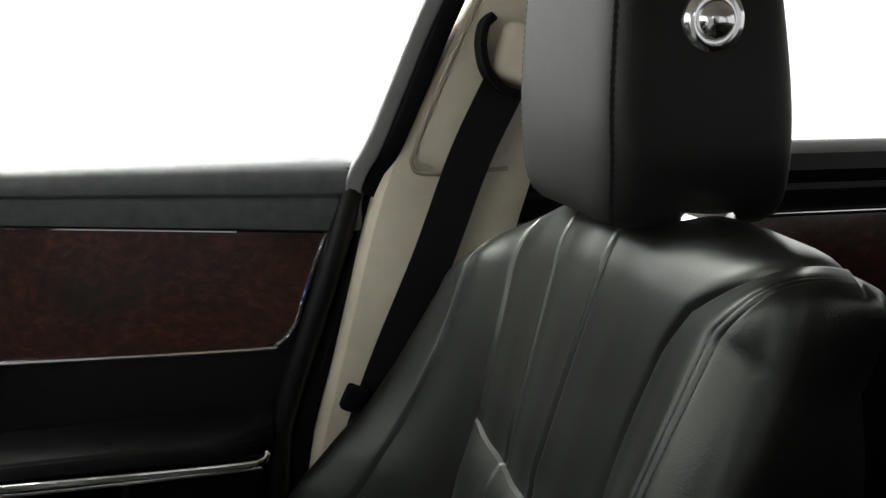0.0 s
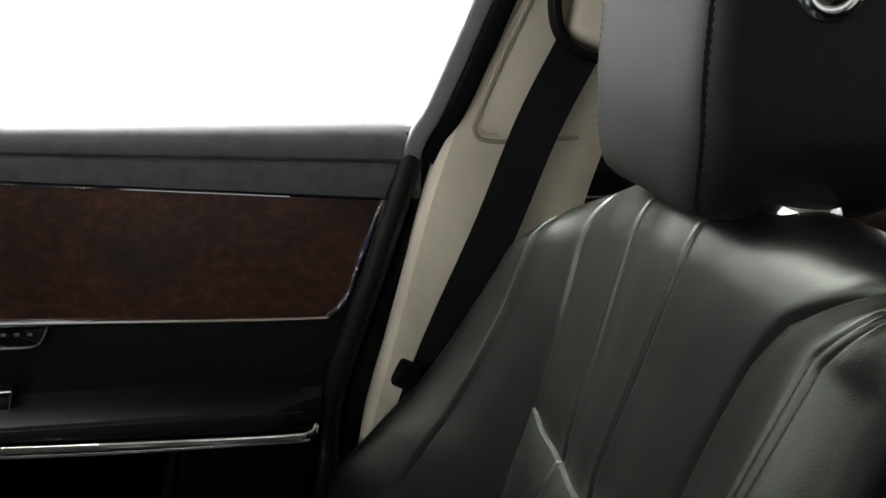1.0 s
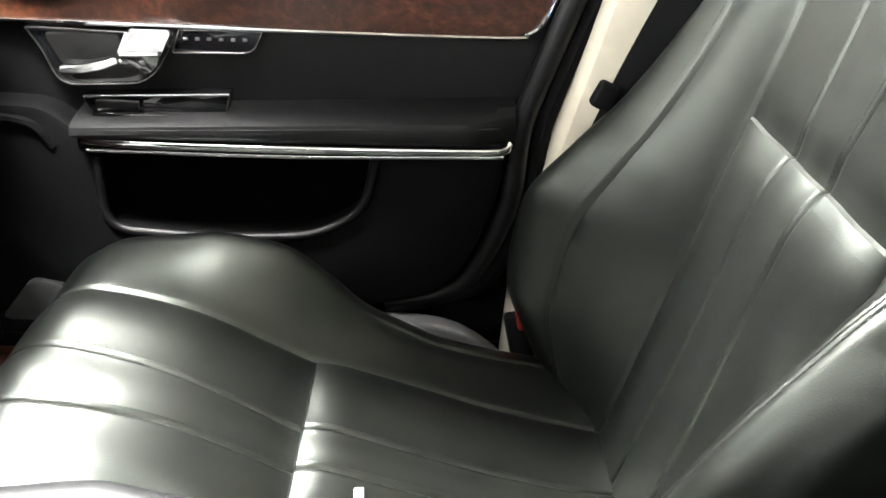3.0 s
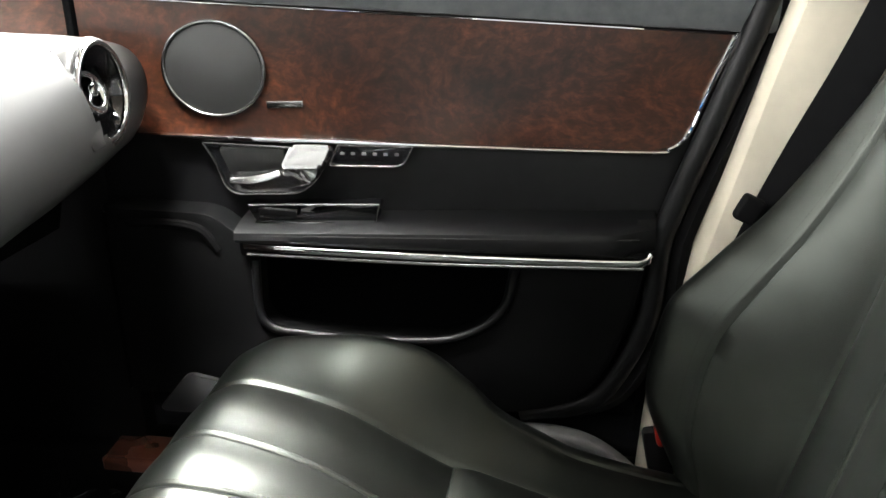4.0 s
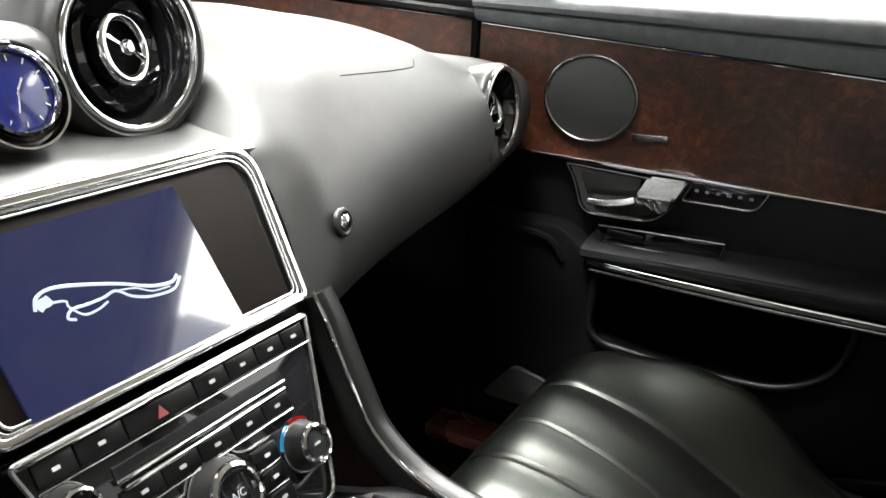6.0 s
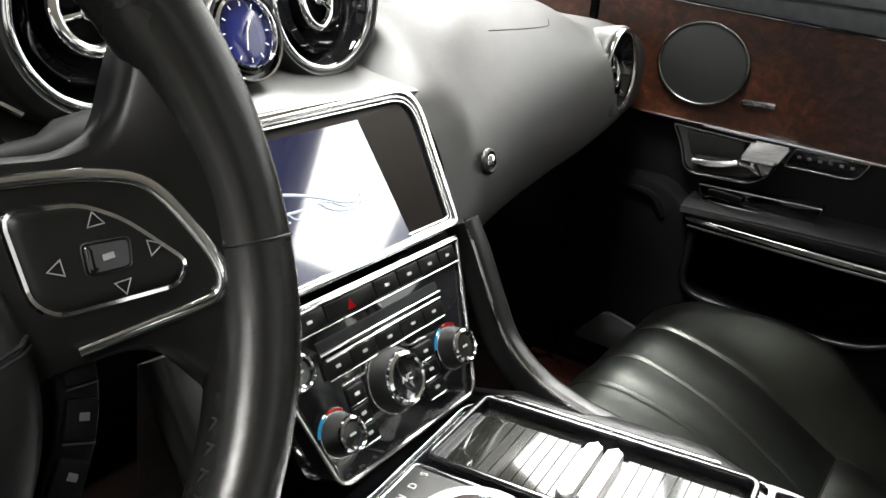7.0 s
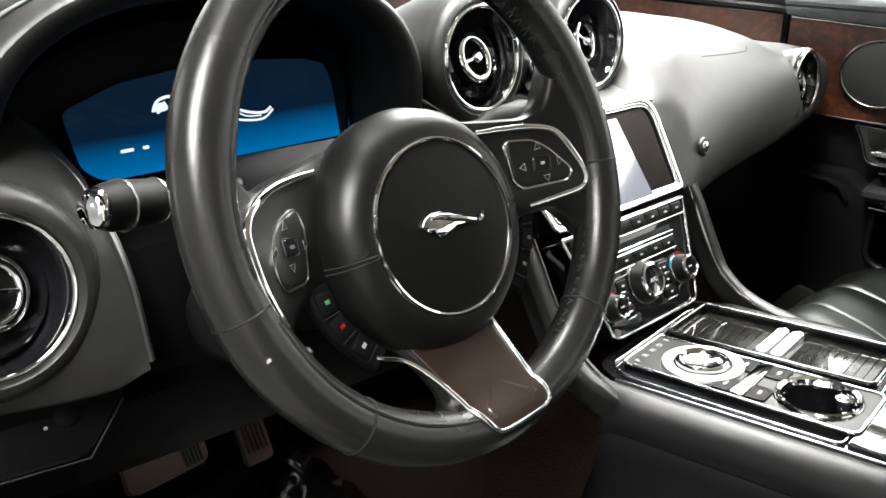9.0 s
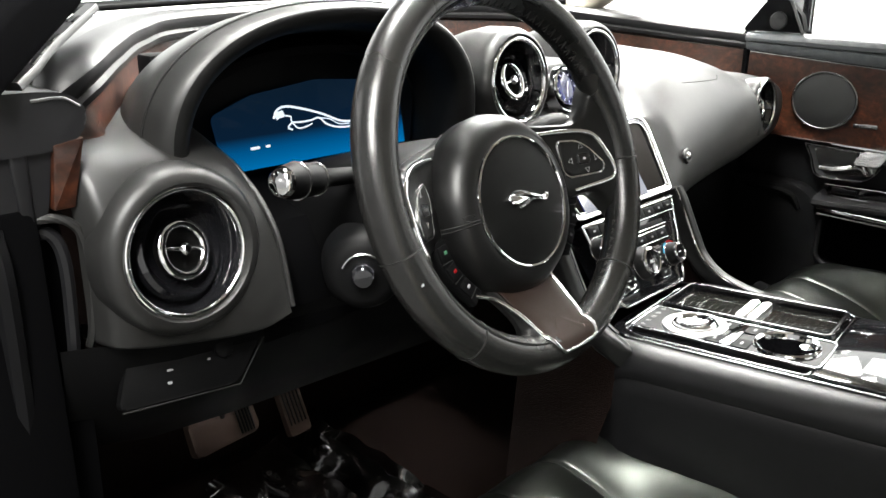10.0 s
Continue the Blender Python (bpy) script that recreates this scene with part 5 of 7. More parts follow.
world_part("pod_edge", sweep(edge, circle(0.003, 8), up=(1, 0, 0)), DASH, dash)
# knee panel with the light switches
world_part("knee_panel", table([[(-0.745, 0.985, 0.625), (-0.64, 0.965, 0.612), (-0.53, 0.950, 0.612), (-0.20, 0.95, 0.600)], [(-0.745, 0.985, 0.60), (-0.64, 0.970, 0.59), (-0.53, 0.958, 0.585), (-0.20, 0.955, 0.575)],
                                [(-0.745, 1.00, 0.55), (-0.64, 0.995, 0.53), (-0.53, 0.99, 0.52), (-0.20, 0.985, 0.50)], [(-0.745, 1.06, 0.49), (-0.64, 1.06, 0.46), (-0.53, 1.06, 0.45), (-0.20, 1.05, 0.44)],
                                [(-0.745, 1.3, 0.47), (-0.64, 1.3, 0.45), (-0.53, 1.3, 0.44), (-0.20, 1.3, 0.43)]]), PLASTIC, dash, "black knee panel under the wheel")
km = frame_axes((-0.63, 0.974, 0.578), (1, -0.12, -0.06), (0, 0.35, 1))
kp = world_part("switch_panel", slab(rounded([(-0.075, -0.030), (0.045, -0.030), (0.085, 0.024), (0.075, 0.032), (-0.055, 0.030)], 0.008, 4), 0.012, km @ Matrix.Translation((0, 0, 0.006)), 0.003), PLASTIC, dash, "gloss black light switch panel")
part("panel_edge", sweep([km @ Vector(p) for p in ((-0.072, -0.032, 0.007), (0.046, -0.032, 0.007), (0.088, 0.022, 0.007))], circle(0.0010, 6)), DARKSATIN, kp)
for px, py, w, h in ((-0.022, -0.002, 0.006, 0.0018), (-0.024, -0.014, 0.0045, 0.0025), (0.018, 0.0, 0.003, 0.0025), (0.026, 0.012, 0.0025, 0.0015)):
    part("switch_mark", slab(rounded([(px - w / 2, py - h / 2), (px + w / 2, py - h / 2), (px + w / 2, py + h / 2), (px - w / 2, py + h / 2)], 0.0015, 2), 0.0008, km @ Matrix.Translation((0, 0, 0.007)), 0), WHITEMARK, kp)
part("dial", lathe(disc_profile(0.010, 0.008, 0.002), km @ Matrix.Translation((0.034, 0.008, 0.003)), 24), PLASTIC, kp)

# instrument hood: a thick arch
HC, HZ = -0.415, 0.778
def arch(hw, hh, y, dz=0.0, n=40, ex=0.85):
    out = []
    for k in range(n + 1):
        a = math.pi * k / n
        ca, sa = math.cos(a), math.sin(a)
        out.append((HC - hw * math.copysign(abs(ca) ** ex, ca), y + 0.012 * (1 - sa), HZ + dz + hh * sa ** 0.9))
    return [(out[0][0] - 0.004, out[0][1] + 0.01, HZ - 0.05)] + out + [(out[-1][0] + 0.004, out[-1][1] + 0.01, HZ - 0.05)]
hood_rows = [arch(0.178, 0.098, 1.12), arch(0.180, 0.104, 1.03), arch(0.184, 0.112, 0.985), arch(0.190, 0.120, 0.972), arch(0.200, 0.129, 0.968), arch(0.212, 0.134, 0.974), arch(0.221, 0.136, 0.992),
             arch(0.226, 0.134, 1.02), arch(0.212, 0.122, 1.07), arch(0.182, 0.102, 1.13), arch(0.15, 0.078, 1.19), arch(0.12, 0.045, 1.25), arch(0.09, 0.0, 1.30)]
def finer(rows, n=4):
    """Rows between rows, along smooth curves."""
    cols = [smooth_path([row[i] for row in rows], n) for i in range(len(rows[0]))]
    return [[c[j] for c in cols] for j in range(len(cols[0]))]


hood_rows = finer(hood_rows)
hood = world_part("instrument_hood", table(hood_rows[18:]), DASH, dash, "arched leather hood over the instruments")
part("hood_lip", table(hood_rows[:19]), LIPLEATHER, hood, "inner lip of the hood, darkened for its shade")
part("hood_seam", sweep([Vector(p) for p in arch(0.2235, 0.1365, 0.998)], circle(0.0013, 6), up=(0, 1, 0)), STITCH, hood)
world_part("hood_inner", table([arch(0.176, 0.096, 1.10), arch(0.168, 0.088, 1.04), arch(0.160, 0.080, 1.035), arch(0.158, 0.078, 1.09)]), PLASTIC, dash)
world_part("instrument_back", box(HC, 1.105, 0.78, 0.33, 0.03, 0.165, 0.004), PLASTIC, dash)
world_part("instrument_floor", table([[(HC - 0.20, 1.10, 0.722), (HC + 0.21, 1.10, 0.722)], [(HC - 0.17, 1.04, 0.718), (HC + 0.19, 1.04, 0.718)], [(HC - 0.15, 0.97, 0.700), (HC + 0.20, 0.98, 0.702)], [(HC - 0.14, 0.95, 0.66), (HC + 0.22, 0.95, 0.66)], [(HC - 0.14, 0.955, 0.58), (HC + 0.22, 0.955, 0.58)]]), SHADEBLACK, dash)
scr = part("cluster_display", slab(rounded([(-0.118, -0.049), (0.146, -0.049), (0.146, 0.018), (0.10, 0.034), (0.0, 0.042), (-0.09, 0.032), (-0.142, 0.014), (-0.134, -0.036)], 0.008, 4), 0.006, frame_axes((0, 0, 0), (1, 0, 0), (0, 0.08, 1)), 0.001), CLUSTER, dash, "glowing blue instrument display")
scr.matrix_parent_inverse = Matrix.Translation(dash.location).inverted()
scr.location = (-0.385, 1.068, 0.782)
def outline_mark(m, k):
    """A plain emblem of a few curved strokes, thick at one end."""
    lines = [
        ([(-0.051, 0.000), (-0.048, 0.008), (-0.038, 0.0125), (-0.018, 0.0118), (0.008, 0.0082), (0.030, 0.0030), (0.046, 0.0032), (0.053, 0.0080)], 0.0012),
        ([(-0.028, -0.0098), (-0.033, -0.0080), (-0.029, -0.0030), (-0.018, -0.0015), (-0.006, 0.0010), (0.004, 0.0040), (0.014, -0.0015), (0.028, -0.0040), (0.046, -0.0020), (0.055, 0.0062)], 0.0010),
        ([(-0.040, 0.0035), (-0.031, 0.0030), (-0.030, -0.0010), (-0.022, -0.0075), (-0.012, -0.0060), (-0.004, -0.0022)], 0.0008),
        ([(0.004, 0.0040), (0.018, 0.0035), (0.030, -0.0005), (0.044, 0.0005)], 0.0006),
        ([(-0.049, 0.001), (-0.046, 0.0035), (-0.0425, 0.0045), (-0.040, 0.0060)], 0.0034),
    ]
    bm = bmesh.new()
    m = m @ pose(0, 0, 0, 0, 0, -10)
    for line, r in lines:
        sweep([m @ (Vector((x, y, 0)) * k) for x, y, z in smooth_path([(x, y, 0) for x, y in line], 6)], circle(r * k, 6, 0.0006 * k), up=m.to_3x3() @ Vector((0, 0, 1)), bm=bm)
    return bm


part("emblem", outline_mark(Matrix.Translation((-0.008, -0.0015, -0.006)) @ frame_axes((0, 0, 0), (1, 0, 0), (0, 0.08, 1)), 1.15), LITWHITE, scr, "white lit emblem outline")
for px, w in ((-0.095, 0.012), (-0.078, 0.006)):
    part("screen_mark", slab(rounded([(px - w / 2, -0.0265), (px + w / 2, -0.0265), (px + w / 2, -0.0235), (px - w / 2, -0.0235)], 0.001, 2), 0.0006, Matrix.Translation((0, -0.003, 0)) @ frame_axes((0, 0, 0), (1, 0, 0), (0, 0.08, 1)), 0), LITWHITE, scr)
world_part("hood_trim_line", sweep(smooth_path([(-0.212, 1.010, 0.785), (-0.195, 1.000, 0.772), (-0.172, 0.985, 0.755)], 5), circle(0.0022, 6)), BRUSHED, dash)

# deck between the hood and the walnut band
world_part("side_deck", table([[(lerp(-0.66, -0.10, k / 12), y, z + 0.032 * (1 - step(0.1, 0.6, k / 12)) + 0.006 * math.sin(k / 12 * math.pi)) for k in range(13)] for y, z in ((1.10, 0.772), (1.15, 0.779), (1.20, 0.784), (1.30, 0.786), (1.42, 0.786))]), DASH, dash, "dark leather deck under the walnut band")
# end cap at the driver's door
world_part("end_cap", slab(rounded([(-0.775, 0.737), (-0.757, 0.734), (-0.742, 0.741), (-0.7350, 0.760), (-0.7275, 0.808), (-0.775, 0.808)], [0.004, 0.01, 0.012, 0.01, 0.002, 0.002], 4), 0.10, frame_axes((0, 0.984, 0), (1, 0, 0), (0, 0, 1)), 0.004, 3), CAPPLASTIC, dash, "black end cap beside the driver's door")
world_part("cap_side", slab([(-0.760, 0.742), (-0.748, 0.746), (-0.748, 0.850), (-0.765, 0.850)], 0.05, frame_axes((0, 0.9815, 0), (1, 0, 0), (0, 0, 1)), 0.003, 3), CAPPLASTIC, dash)
world_part("cap_head", slab(rounded([(-0.776, 0.802), (-0.727, 0.803), (-0.706, 0.811), (-0.694, 0.826), (-0.699, 0.841), (-0.712, 0.850), (-0.735, 0.8525), (-0.776, 0.853)], [0.002, 0.004, 0.006, 0.008, 0.008, 0.008, 0.006, 0.002], 5), 0.10, frame_axes((0, 0.980, 0), (1, 0, 0), (0, 0, 1)), 0.004, 3), CAPPLASTIC, dash)
world_part("cap_line", sweep(smooth_path([(-0.740, 0.980, 0.8455), (-0.716, 0.979, 0.846), (-0.702, 0.979, 0.838)], 5), circle(0.0014, 6), up=(0, 1, 0)), SATIN, dash)
world_part("end_wood", slab(rounded([(-0.7345, 0.7535), (-0.7160, 0.7535), (-0.7015, 0.812), (-0.7275, 0.808)], 0.002, 3), 0.03, frame_axes((0, 0.9785, 0), (1, 0, 0), (0, 0, 1)), 0.0015, 2), VENEER, dash, "walnut end of the band")
world_part("end_lip", sweep(smooth_path([(-0.765, 0.992, 0.744), (-0.738, 0.985, 0.7465), (-0.724, 0.981, 0.742), (-0.7150, 0.979, 0.728), (-0.7125, 0.978, 0.690), (-0.7145, 0.981, 0.645), (-0.7170, 0.987, 0.622)], 6), circle(0.0042, 8), up=(1, 0, 0)), DASH, dash, "grey lip at the end of the fascia")
world_part("end_trim", sweep(smooth_path([(-0.782, 1.0, 0.752), (-0.770, 0.997, 0.736), (-0.748, 0.995, 0.7335), (-0.734, 0.992, 0.728), (-0.728, 0.990, 0.705), (-0.728, 0.992, 0.655), (-0.730, 0.996, 0.60)], 6), circle(0.0060, 8), up=(1, 0, 0)), CAPPLASTIC, dash, "rounded black trim beside the door opening")
# flat black fills stand for the shade beside the door opening
world_part("end_fill", slab([(-0.780, 0.10), (-0.722, 0.10), (-0.716, 0.62), (-0.722, 0.735), (-0.780, 0.735)], 0.06, frame_axes((0, 1.004, 0), (1, 0, 0), (0, 0, 1)), 0.002), SHADEBLACK, dash)
world_part("end_seal", sweep(smooth_path([(-0.784, 0.985, 0.745), (-0.782, 0.980, 0.70), (-0.782, 0.985, 0.60), (-0.782, 1.0, 0.45), (-0.782, 1.0, 0.10)], 6), circle(0.010, 8), up=(1, 0, 0)), RUBBER, dash, "black rubber door seal")
world_part("screen_pillar", sweep(smooth_path([(-0.790, 0.970, 0.876), (-0.732, 1.030, 0.904), (-0.644, 1.135, 0.940), (-0.600, 1.19, 0.970), (-0.605, 1.16, 1.05)], 6), rect(0.05, 0.055, 0.012)), SHADEBLACK, dash, "black lower end of the screen pillar")
world_part("end_panel", box(-0.79, 1.16, 0.40, 0.09, 0.36, 0.72, 0.01), SHADEBLACK, dash)

# underside in front of the passenger
world_part("underside", table([[(0.15, 1.08, 0.602), (0.72, 1.08, 0.645)], [(0.15, 1.12, 0.50), (0.72, 1.12, 0.50)], [(0.15, 1.46, 0.42), (0.72, 1.46, 0.42)]]), PLASTIC, dash)
# footwell side panel ahead of the door
tagged(part("wall_right_front", box(0.765, 1.28, 0.40, 0.04, 0.44, 0.78, 0.01), PLASTIC), "black footwell side panel ahead of the door", "panel", kind="structure")

# ==== CENTRE STACK ====
SM = frame_axes((0.0, 0.925, 0.672), (1, 0, 0), (0, 0.588, 0.809))   # screen plane: local x across, y up the slope
stack = thing("centre_stack", (0, 0.92, 0.52), "centre stack with navigation screen and glossy black controls", "centre console")
bz = rounded([(-0.101, -0.0555), (0.144, -0.0555), (0.167, 0.072), (-0.128, 0.072)], [0.006, 0.006, 0.03, 0.03], 6)
world_part("surround", slab(bz, 0.03, SM @ Matrix.Translation((0, 0, 0.002)), 0.004), GLOSS, stack)


def inset(k, dy, dz):
    """The bezel's outline drawn in by k at the sides and dy above and below."""
    return [SM @ Vector((0.017 + (x - 0.017) * (1 - k / 0.135), y * (1 - dy / 0.07), dz)) for x, y in bz]


SMZ = SM.to_3x3() @ Vector((0, 0, 1))
world_part("bezel", sweep(inset(0.002, 0.002, 0.004), rect(0.0066, 0.005, 0.0018), up=SMZ, closed=True), CHROME, stack, "bright chrome screen bezel")
world_part("bezel_step", sweep(inset(0.0065, 0.0065, 0.0036), rect(0.0030, 0.003, 0.001), up=SMZ, closed=True), DARKENEDCHROME, stack)
world_part("bezel_inner", sweep(inset(0.0100, 0.0100, 0.004), rect(0.0022, 0.003, 0.001), up=SMZ, closed=True), BRUSHED, stack)
world_part("side_touch_panel", slab(rounded([(-0.094, -0.0525), (0.129, -0.0525), (0.146, 0.062), (-0.112, 0.062)], [0.004, 0.004, 0.02, 0.02], 4), 0.002, SM @ Matrix.Translation((0, 0, 0.0035)), 0.0005), SCREENBAND, stack, "dark panels beside the screen")
nav = world_part("navigation_display", slab([(-0.079, -0.050), (0.080, -0.050), (0.080, 0.053), (-0.079, 0.053)], 0.002, SM @ Matrix.Translation((0, 0, 0.0055)), 0), NAVSCREEN, stack, "glossy dark blue navigation display")
part("emblem", outline_mark(SM @ Matrix.Translation((-0.002, -0.003, 0.0060)), 0.93), LITWHITE, nav, "white lit emblem outline")

PM = frame_axes((0.0, 0.852, 0.562), (1, 0, 0), (0, 0.46, 0.89))    # control panel plane
pan = rounded([(-0.070, -0.056), (0.092, -0.056), (0.131, 0.068), (-0.101, 0.068)], [0.012, 0.012, 0.004, 0.004], 5)
panel = world_part("control_panel", slab(pan, 0.03, PM, 0.002), GLOSS, stack, "piano black control panel")
part("panel_edge", sweep([PM @ Vector((x, y, 0.001)) for x, y in pan], circle(0.0016, 6), closed=True, up=(0, -1, 0.4)), BRUSHED, panel)


def plate_at(x0, x1, y0, y1, z, depth=0.004, r=0.0010, bevel=0.0010):
    """A small plate on the control panel, its face at height z."""
    return slab(rounded([(x0, y0), (x1, y0), (x1, y1), (x0, y1)], r, 2), depth, PM @ Matrix.Translation((0, 0, z)), bevel)


def key(x0, x1, y0, y1, proud=0.0025, mark_=True, mmat=None):
    k = part("key", plate_at(x0, x1, y0, y1, proud, 0.006), PANELKEY, panel)
    if mark_:
        cx, cy = (x0 + x1) / 2, (y0 + y1) / 2
        part("symbol", plate_at(cx - 0.0024, cx + 0.0024, cy - 0.0011, cy + 0.0011, proud + 0.0005, 0.0005, 0.0004, 0), mmat or WHITEMARK, k)
    return k


def line_at(x0, x1, y, w, z=0.003, mat=CHROME, name="chrome_line"):
    return part(name, plate_at(x0, x1, y - w / 2, y + w / 2, z, 0.004, 0.0004, 0.0005), mat, panel)


# upper row of keys under a chrome sill
cuts = [-0.0970, -0.0672, -0.0352, 0.0180, 0.0458, 0.0732, 0.0996, 0.1268]
for i, (x0, x1) in enumerate(zip(cuts, cuts[1:])):
    e0 = 0.0045 * (i == 0)
    k = key(x0 + 0.0004 + e0, x1 - 0.0004 - 0.0045 * (i == 6), 0.0505, 0.0640, mark_=i != 2)
    if i == 2:
        px = -0.0096
        part("hazard_symbol", slab([(px - 0.0042, 0.0530), (px + 0.0042, 0.0530), (px, 0.0605)], 0.0004, PM @ Matrix.Translation((0, 0, 0.0030)), 0), REDMARK, k, "red hazard triangle")
line_at(-0.0985, 0.1285, 0.0660, 0.0028, 0.0040)
line_at(-0.0930, 0.1235, 0.0488, 0.0014, 0.0025, BRUSHED)
# disc slot with a chrome lip, and the row of keys below it
part("disc_slot", plate_at(-0.052, 0.088, 0.0345, 0.0420, 0.0010, 0.002), RUBBER, panel, "black disc slot")
line_at(-0.054, 0.086, 0.0335, 0.0026, 0.0050, CHROME, "slot_lip")
line_at(-0.050, 0.084, 0.0285, 0.0028, 0.0045)
cuts = [-0.0540, -0.0252, 0.0030, 0.0318, 0.0598, 0.0860]
for x0, x1 in zip(cuts, cuts[1:]):
    key(x0 + 0.0003, x1 - 0.0003, 0.0150, 0.0272)
line_at(-0.050, 0.086, 0.0135, 0.0013, 0.0022, BRUSHED)


def knob(px, py, r, label="black knob with chrome edge"):
    m = PM @ Matrix.Translation((px, py, 0))
    k = part("knob", lathe([(0, 0.0150), (r * 0.55, 0.0150), (r * 0.66, 0.0165)], m, 40), GLOSS, panel, label)
    part("knob_edge", lathe([(r * 0.66, 0.0162), (r * 0.72, 0.0175), (r * 0.82, 0.0165), (r * 0.86, 0.0140)], m, 40), CHROME, k, "chrome knob edge")
    part("knob_skirt", lathe([(r * 0.86, 0.0145), (r * 0.94, 0.009), (r, 0.003), (r * 1.02, 0.0)], m, 40), PADPLASTIC, k)
    part("knob_foot", lathe(ring_profile(r * 1.06, 0.0009, 6), m @ Matrix.Translation((0, 0, 0.001)), 40), BRUSHED, k)
    return k


kb = knob(0.0075, -0.0090, 0.0240)
part("letters", text_mesh("A/C", 0.0070, PM @ Matrix.Translation((0.0075, -0.0095, 0.0153)), 0.0003), WHITEMARK, kb, "white letters A/C")
for px, py, r in ((-0.083, 0.0330, 0.0150), (0.0815, -0.0130, 0.0165), (-0.058, -0.0220, 0.0150)):
    kb = knob(px, py, r)
    part("symbol", plate_at(px - 0.0030, px + 0.0030, py - 0.0008, py + 0.0008, 0.0155, 0.0005, 0.0003, 0), WHITEMARK, kb)
    if py < 0:
        for a0, a1, mt in ((110, 165, BLUEMARK), (55, 100, REDMARK)):
            arc = [PM @ Vector((px + r * 1.18 * math.cos(radians(a)), py + r * 1.18 * math.sin(radians(a)), 0.001)) for a in range(a0, a1 + 1, 5)]
            part("heat_mark", sweep(arc, circle(0.0010, 6), up=(0, -1, 0.4)), mt, panel)
# a bright line that steps round the middle knob
arc = [(-0.040, 0.0060), (-0.0235, 0.0060)] + [(0.0075 + 0.0285 * math.cos(radians(a)), -0.009 + 0.0285 * math.sin(radians(a))) for a in range(148, 31, -9)] + [(0.0385, 0.0060), (0.056, 0.0060)]
part("arc_line", sweep([PM @ Vector((x, y, 0.001)) for x, y in arc], circle(0.0009, 6), up=(0, -1, 0.4)), BRUSHED, panel)
for x0, x1 in ((-0.0400, -0.0230), (0.0385, 0.0600)):
    for y1 in (0.0030, -0.0120, -0.0270):
        key(x0, x1, y1 - 0.0125, y1)
        line_at(x0, x1, y1 - 0.0134, 0.0009, 0.0020, BRUSHED)

# leather-wrapped legs that run from the dash down to the console rails
for sx in (-1, 1):
    leg = smooth_path([(sx * 0.156, 0.894, 0.626), (sx * 0.157, 0.880, 0.602), (sx * 0.156, 0.858, 0.560), (sx * 0.155, 0.838, 0.527), (sx * 0.153, 0.805, 0.503)] + ([(0.150, 0.765, 0.492), (0.150, 0.72, 0.486)] if sx > 0 else [(-0.146, 0.785, 0.490), (-0.132, 0.765, 0.470)]), 8)
    world_part("side_leg", sweep(leg, rect(0.024, 0.030, 0.008, 4)), SPOKELEATHER, stack, "black leather leg beside the controls")
    line = [p + Vector((-sx * 0.0125, -0.008, 0.012)) for p in leg[1:None if sx > 0 else -14]]
    world_part("leg_line", sweep(line, circle(0.0017, 8)), CHROME, stack, "thin chrome line")
    rows = []
    for p in leg:
        rows.append([p + Vector((sx * 0.010, 0.01, -0.005)), Vector((sx * 0.160, p.y + 0.03, max(p.z - 0.10, 0.36))), Vector((sx * 0.155, p.y + 0.06, 0.20)), Vector((sx * 0.150, p.y + 0.08, 0.0))])
    world_part("side_wall", table(rows), CARPET, stack)

# ==== CENTRE CONSOLE ====
con = thing("centre_console", (0, 0.6, 0.0), "centre console with piano black top and chrome edging", "centre console")
CUP = (-0.046, 0.624)


def ring_xy(c, r, n=40):
    return [(c[0] + r * math.cos(2 * math.pi * k / n), c[1] + r * math.sin(2 * math.pi * k / n)) for k in range(n)]


def holed_slab(outer, inner, m, depth):
    """A plate in local xy with a round hole."""
    bm = bmesh.new()
    loops = []
    for pts in (outer, inner):
        top = [bm.verts.new((x, y, 0)) for x, y in pts]
        low = [bm.verts.new((x, y, -depth)) for x, y in pts]
        n = len(pts)
        for k in range(n):
            bm.faces.new((top[k], low[k], low[(k + 1) % n], top[(k + 1) % n]))
        loops.append(top)
    edges = [bm.edges.get((lp[k], lp[(k + 1) % len(lp)])) for lp in loops for k in range(len(lp))]
    bmesh.ops.triangle_fill(bm, use_beauty=True, use_dissolve=False, edges=edges)
    bmesh.ops.transform(bm, matrix=m, verts=bm.verts)
    return bm


world_part("body", box(0, 0.53, 0.215, 0.26, 0.62, 0.43, 0.01), PLASTIC, con)
for sx in (-1, 1):
    rows = []
    for k in range(25):
        y = lerp(0.30, 0.835, k / 24)
        e = step(0.78, 0.835, y)
        f = min(max(0.64 - y, 0), 0.20) if sx > 0 else 0.0
        prof = [(0.116, 0.470), (0.117, 0.494), (0.122, 0.4985), (0.132, 0.4995), (0.144, 0.497), (0.153, 0.489), (0.158, 0.477), (0.1585, 0.466), (0.1565, 0.4625), (0.1585, 0.459), (0.160, 0.44), (0.159, 0.36), (0.152, 0.18), (0.147, 0.0)]
        rows.append([(sx * x - sx * (0.02 * e + 0.20 * f) * (x > 0.13), y, z - 0.03 * e * (z < 0.49) - 0.22 * f) for x, z in prof])
    world_part("side_roll", table(rows), DOORLEATHER, con, "padded black leather roll along the console")
    world_part("roll_line", sweep([Vector((sx * 0.1195, lerp(0.47 if sx < 0 else 0.62, 0.80, k / 12), 0.4995)) for k in range(13)], rect(0.003, 0.004, 0.001)), CHROME, con, "thin chrome edge line")
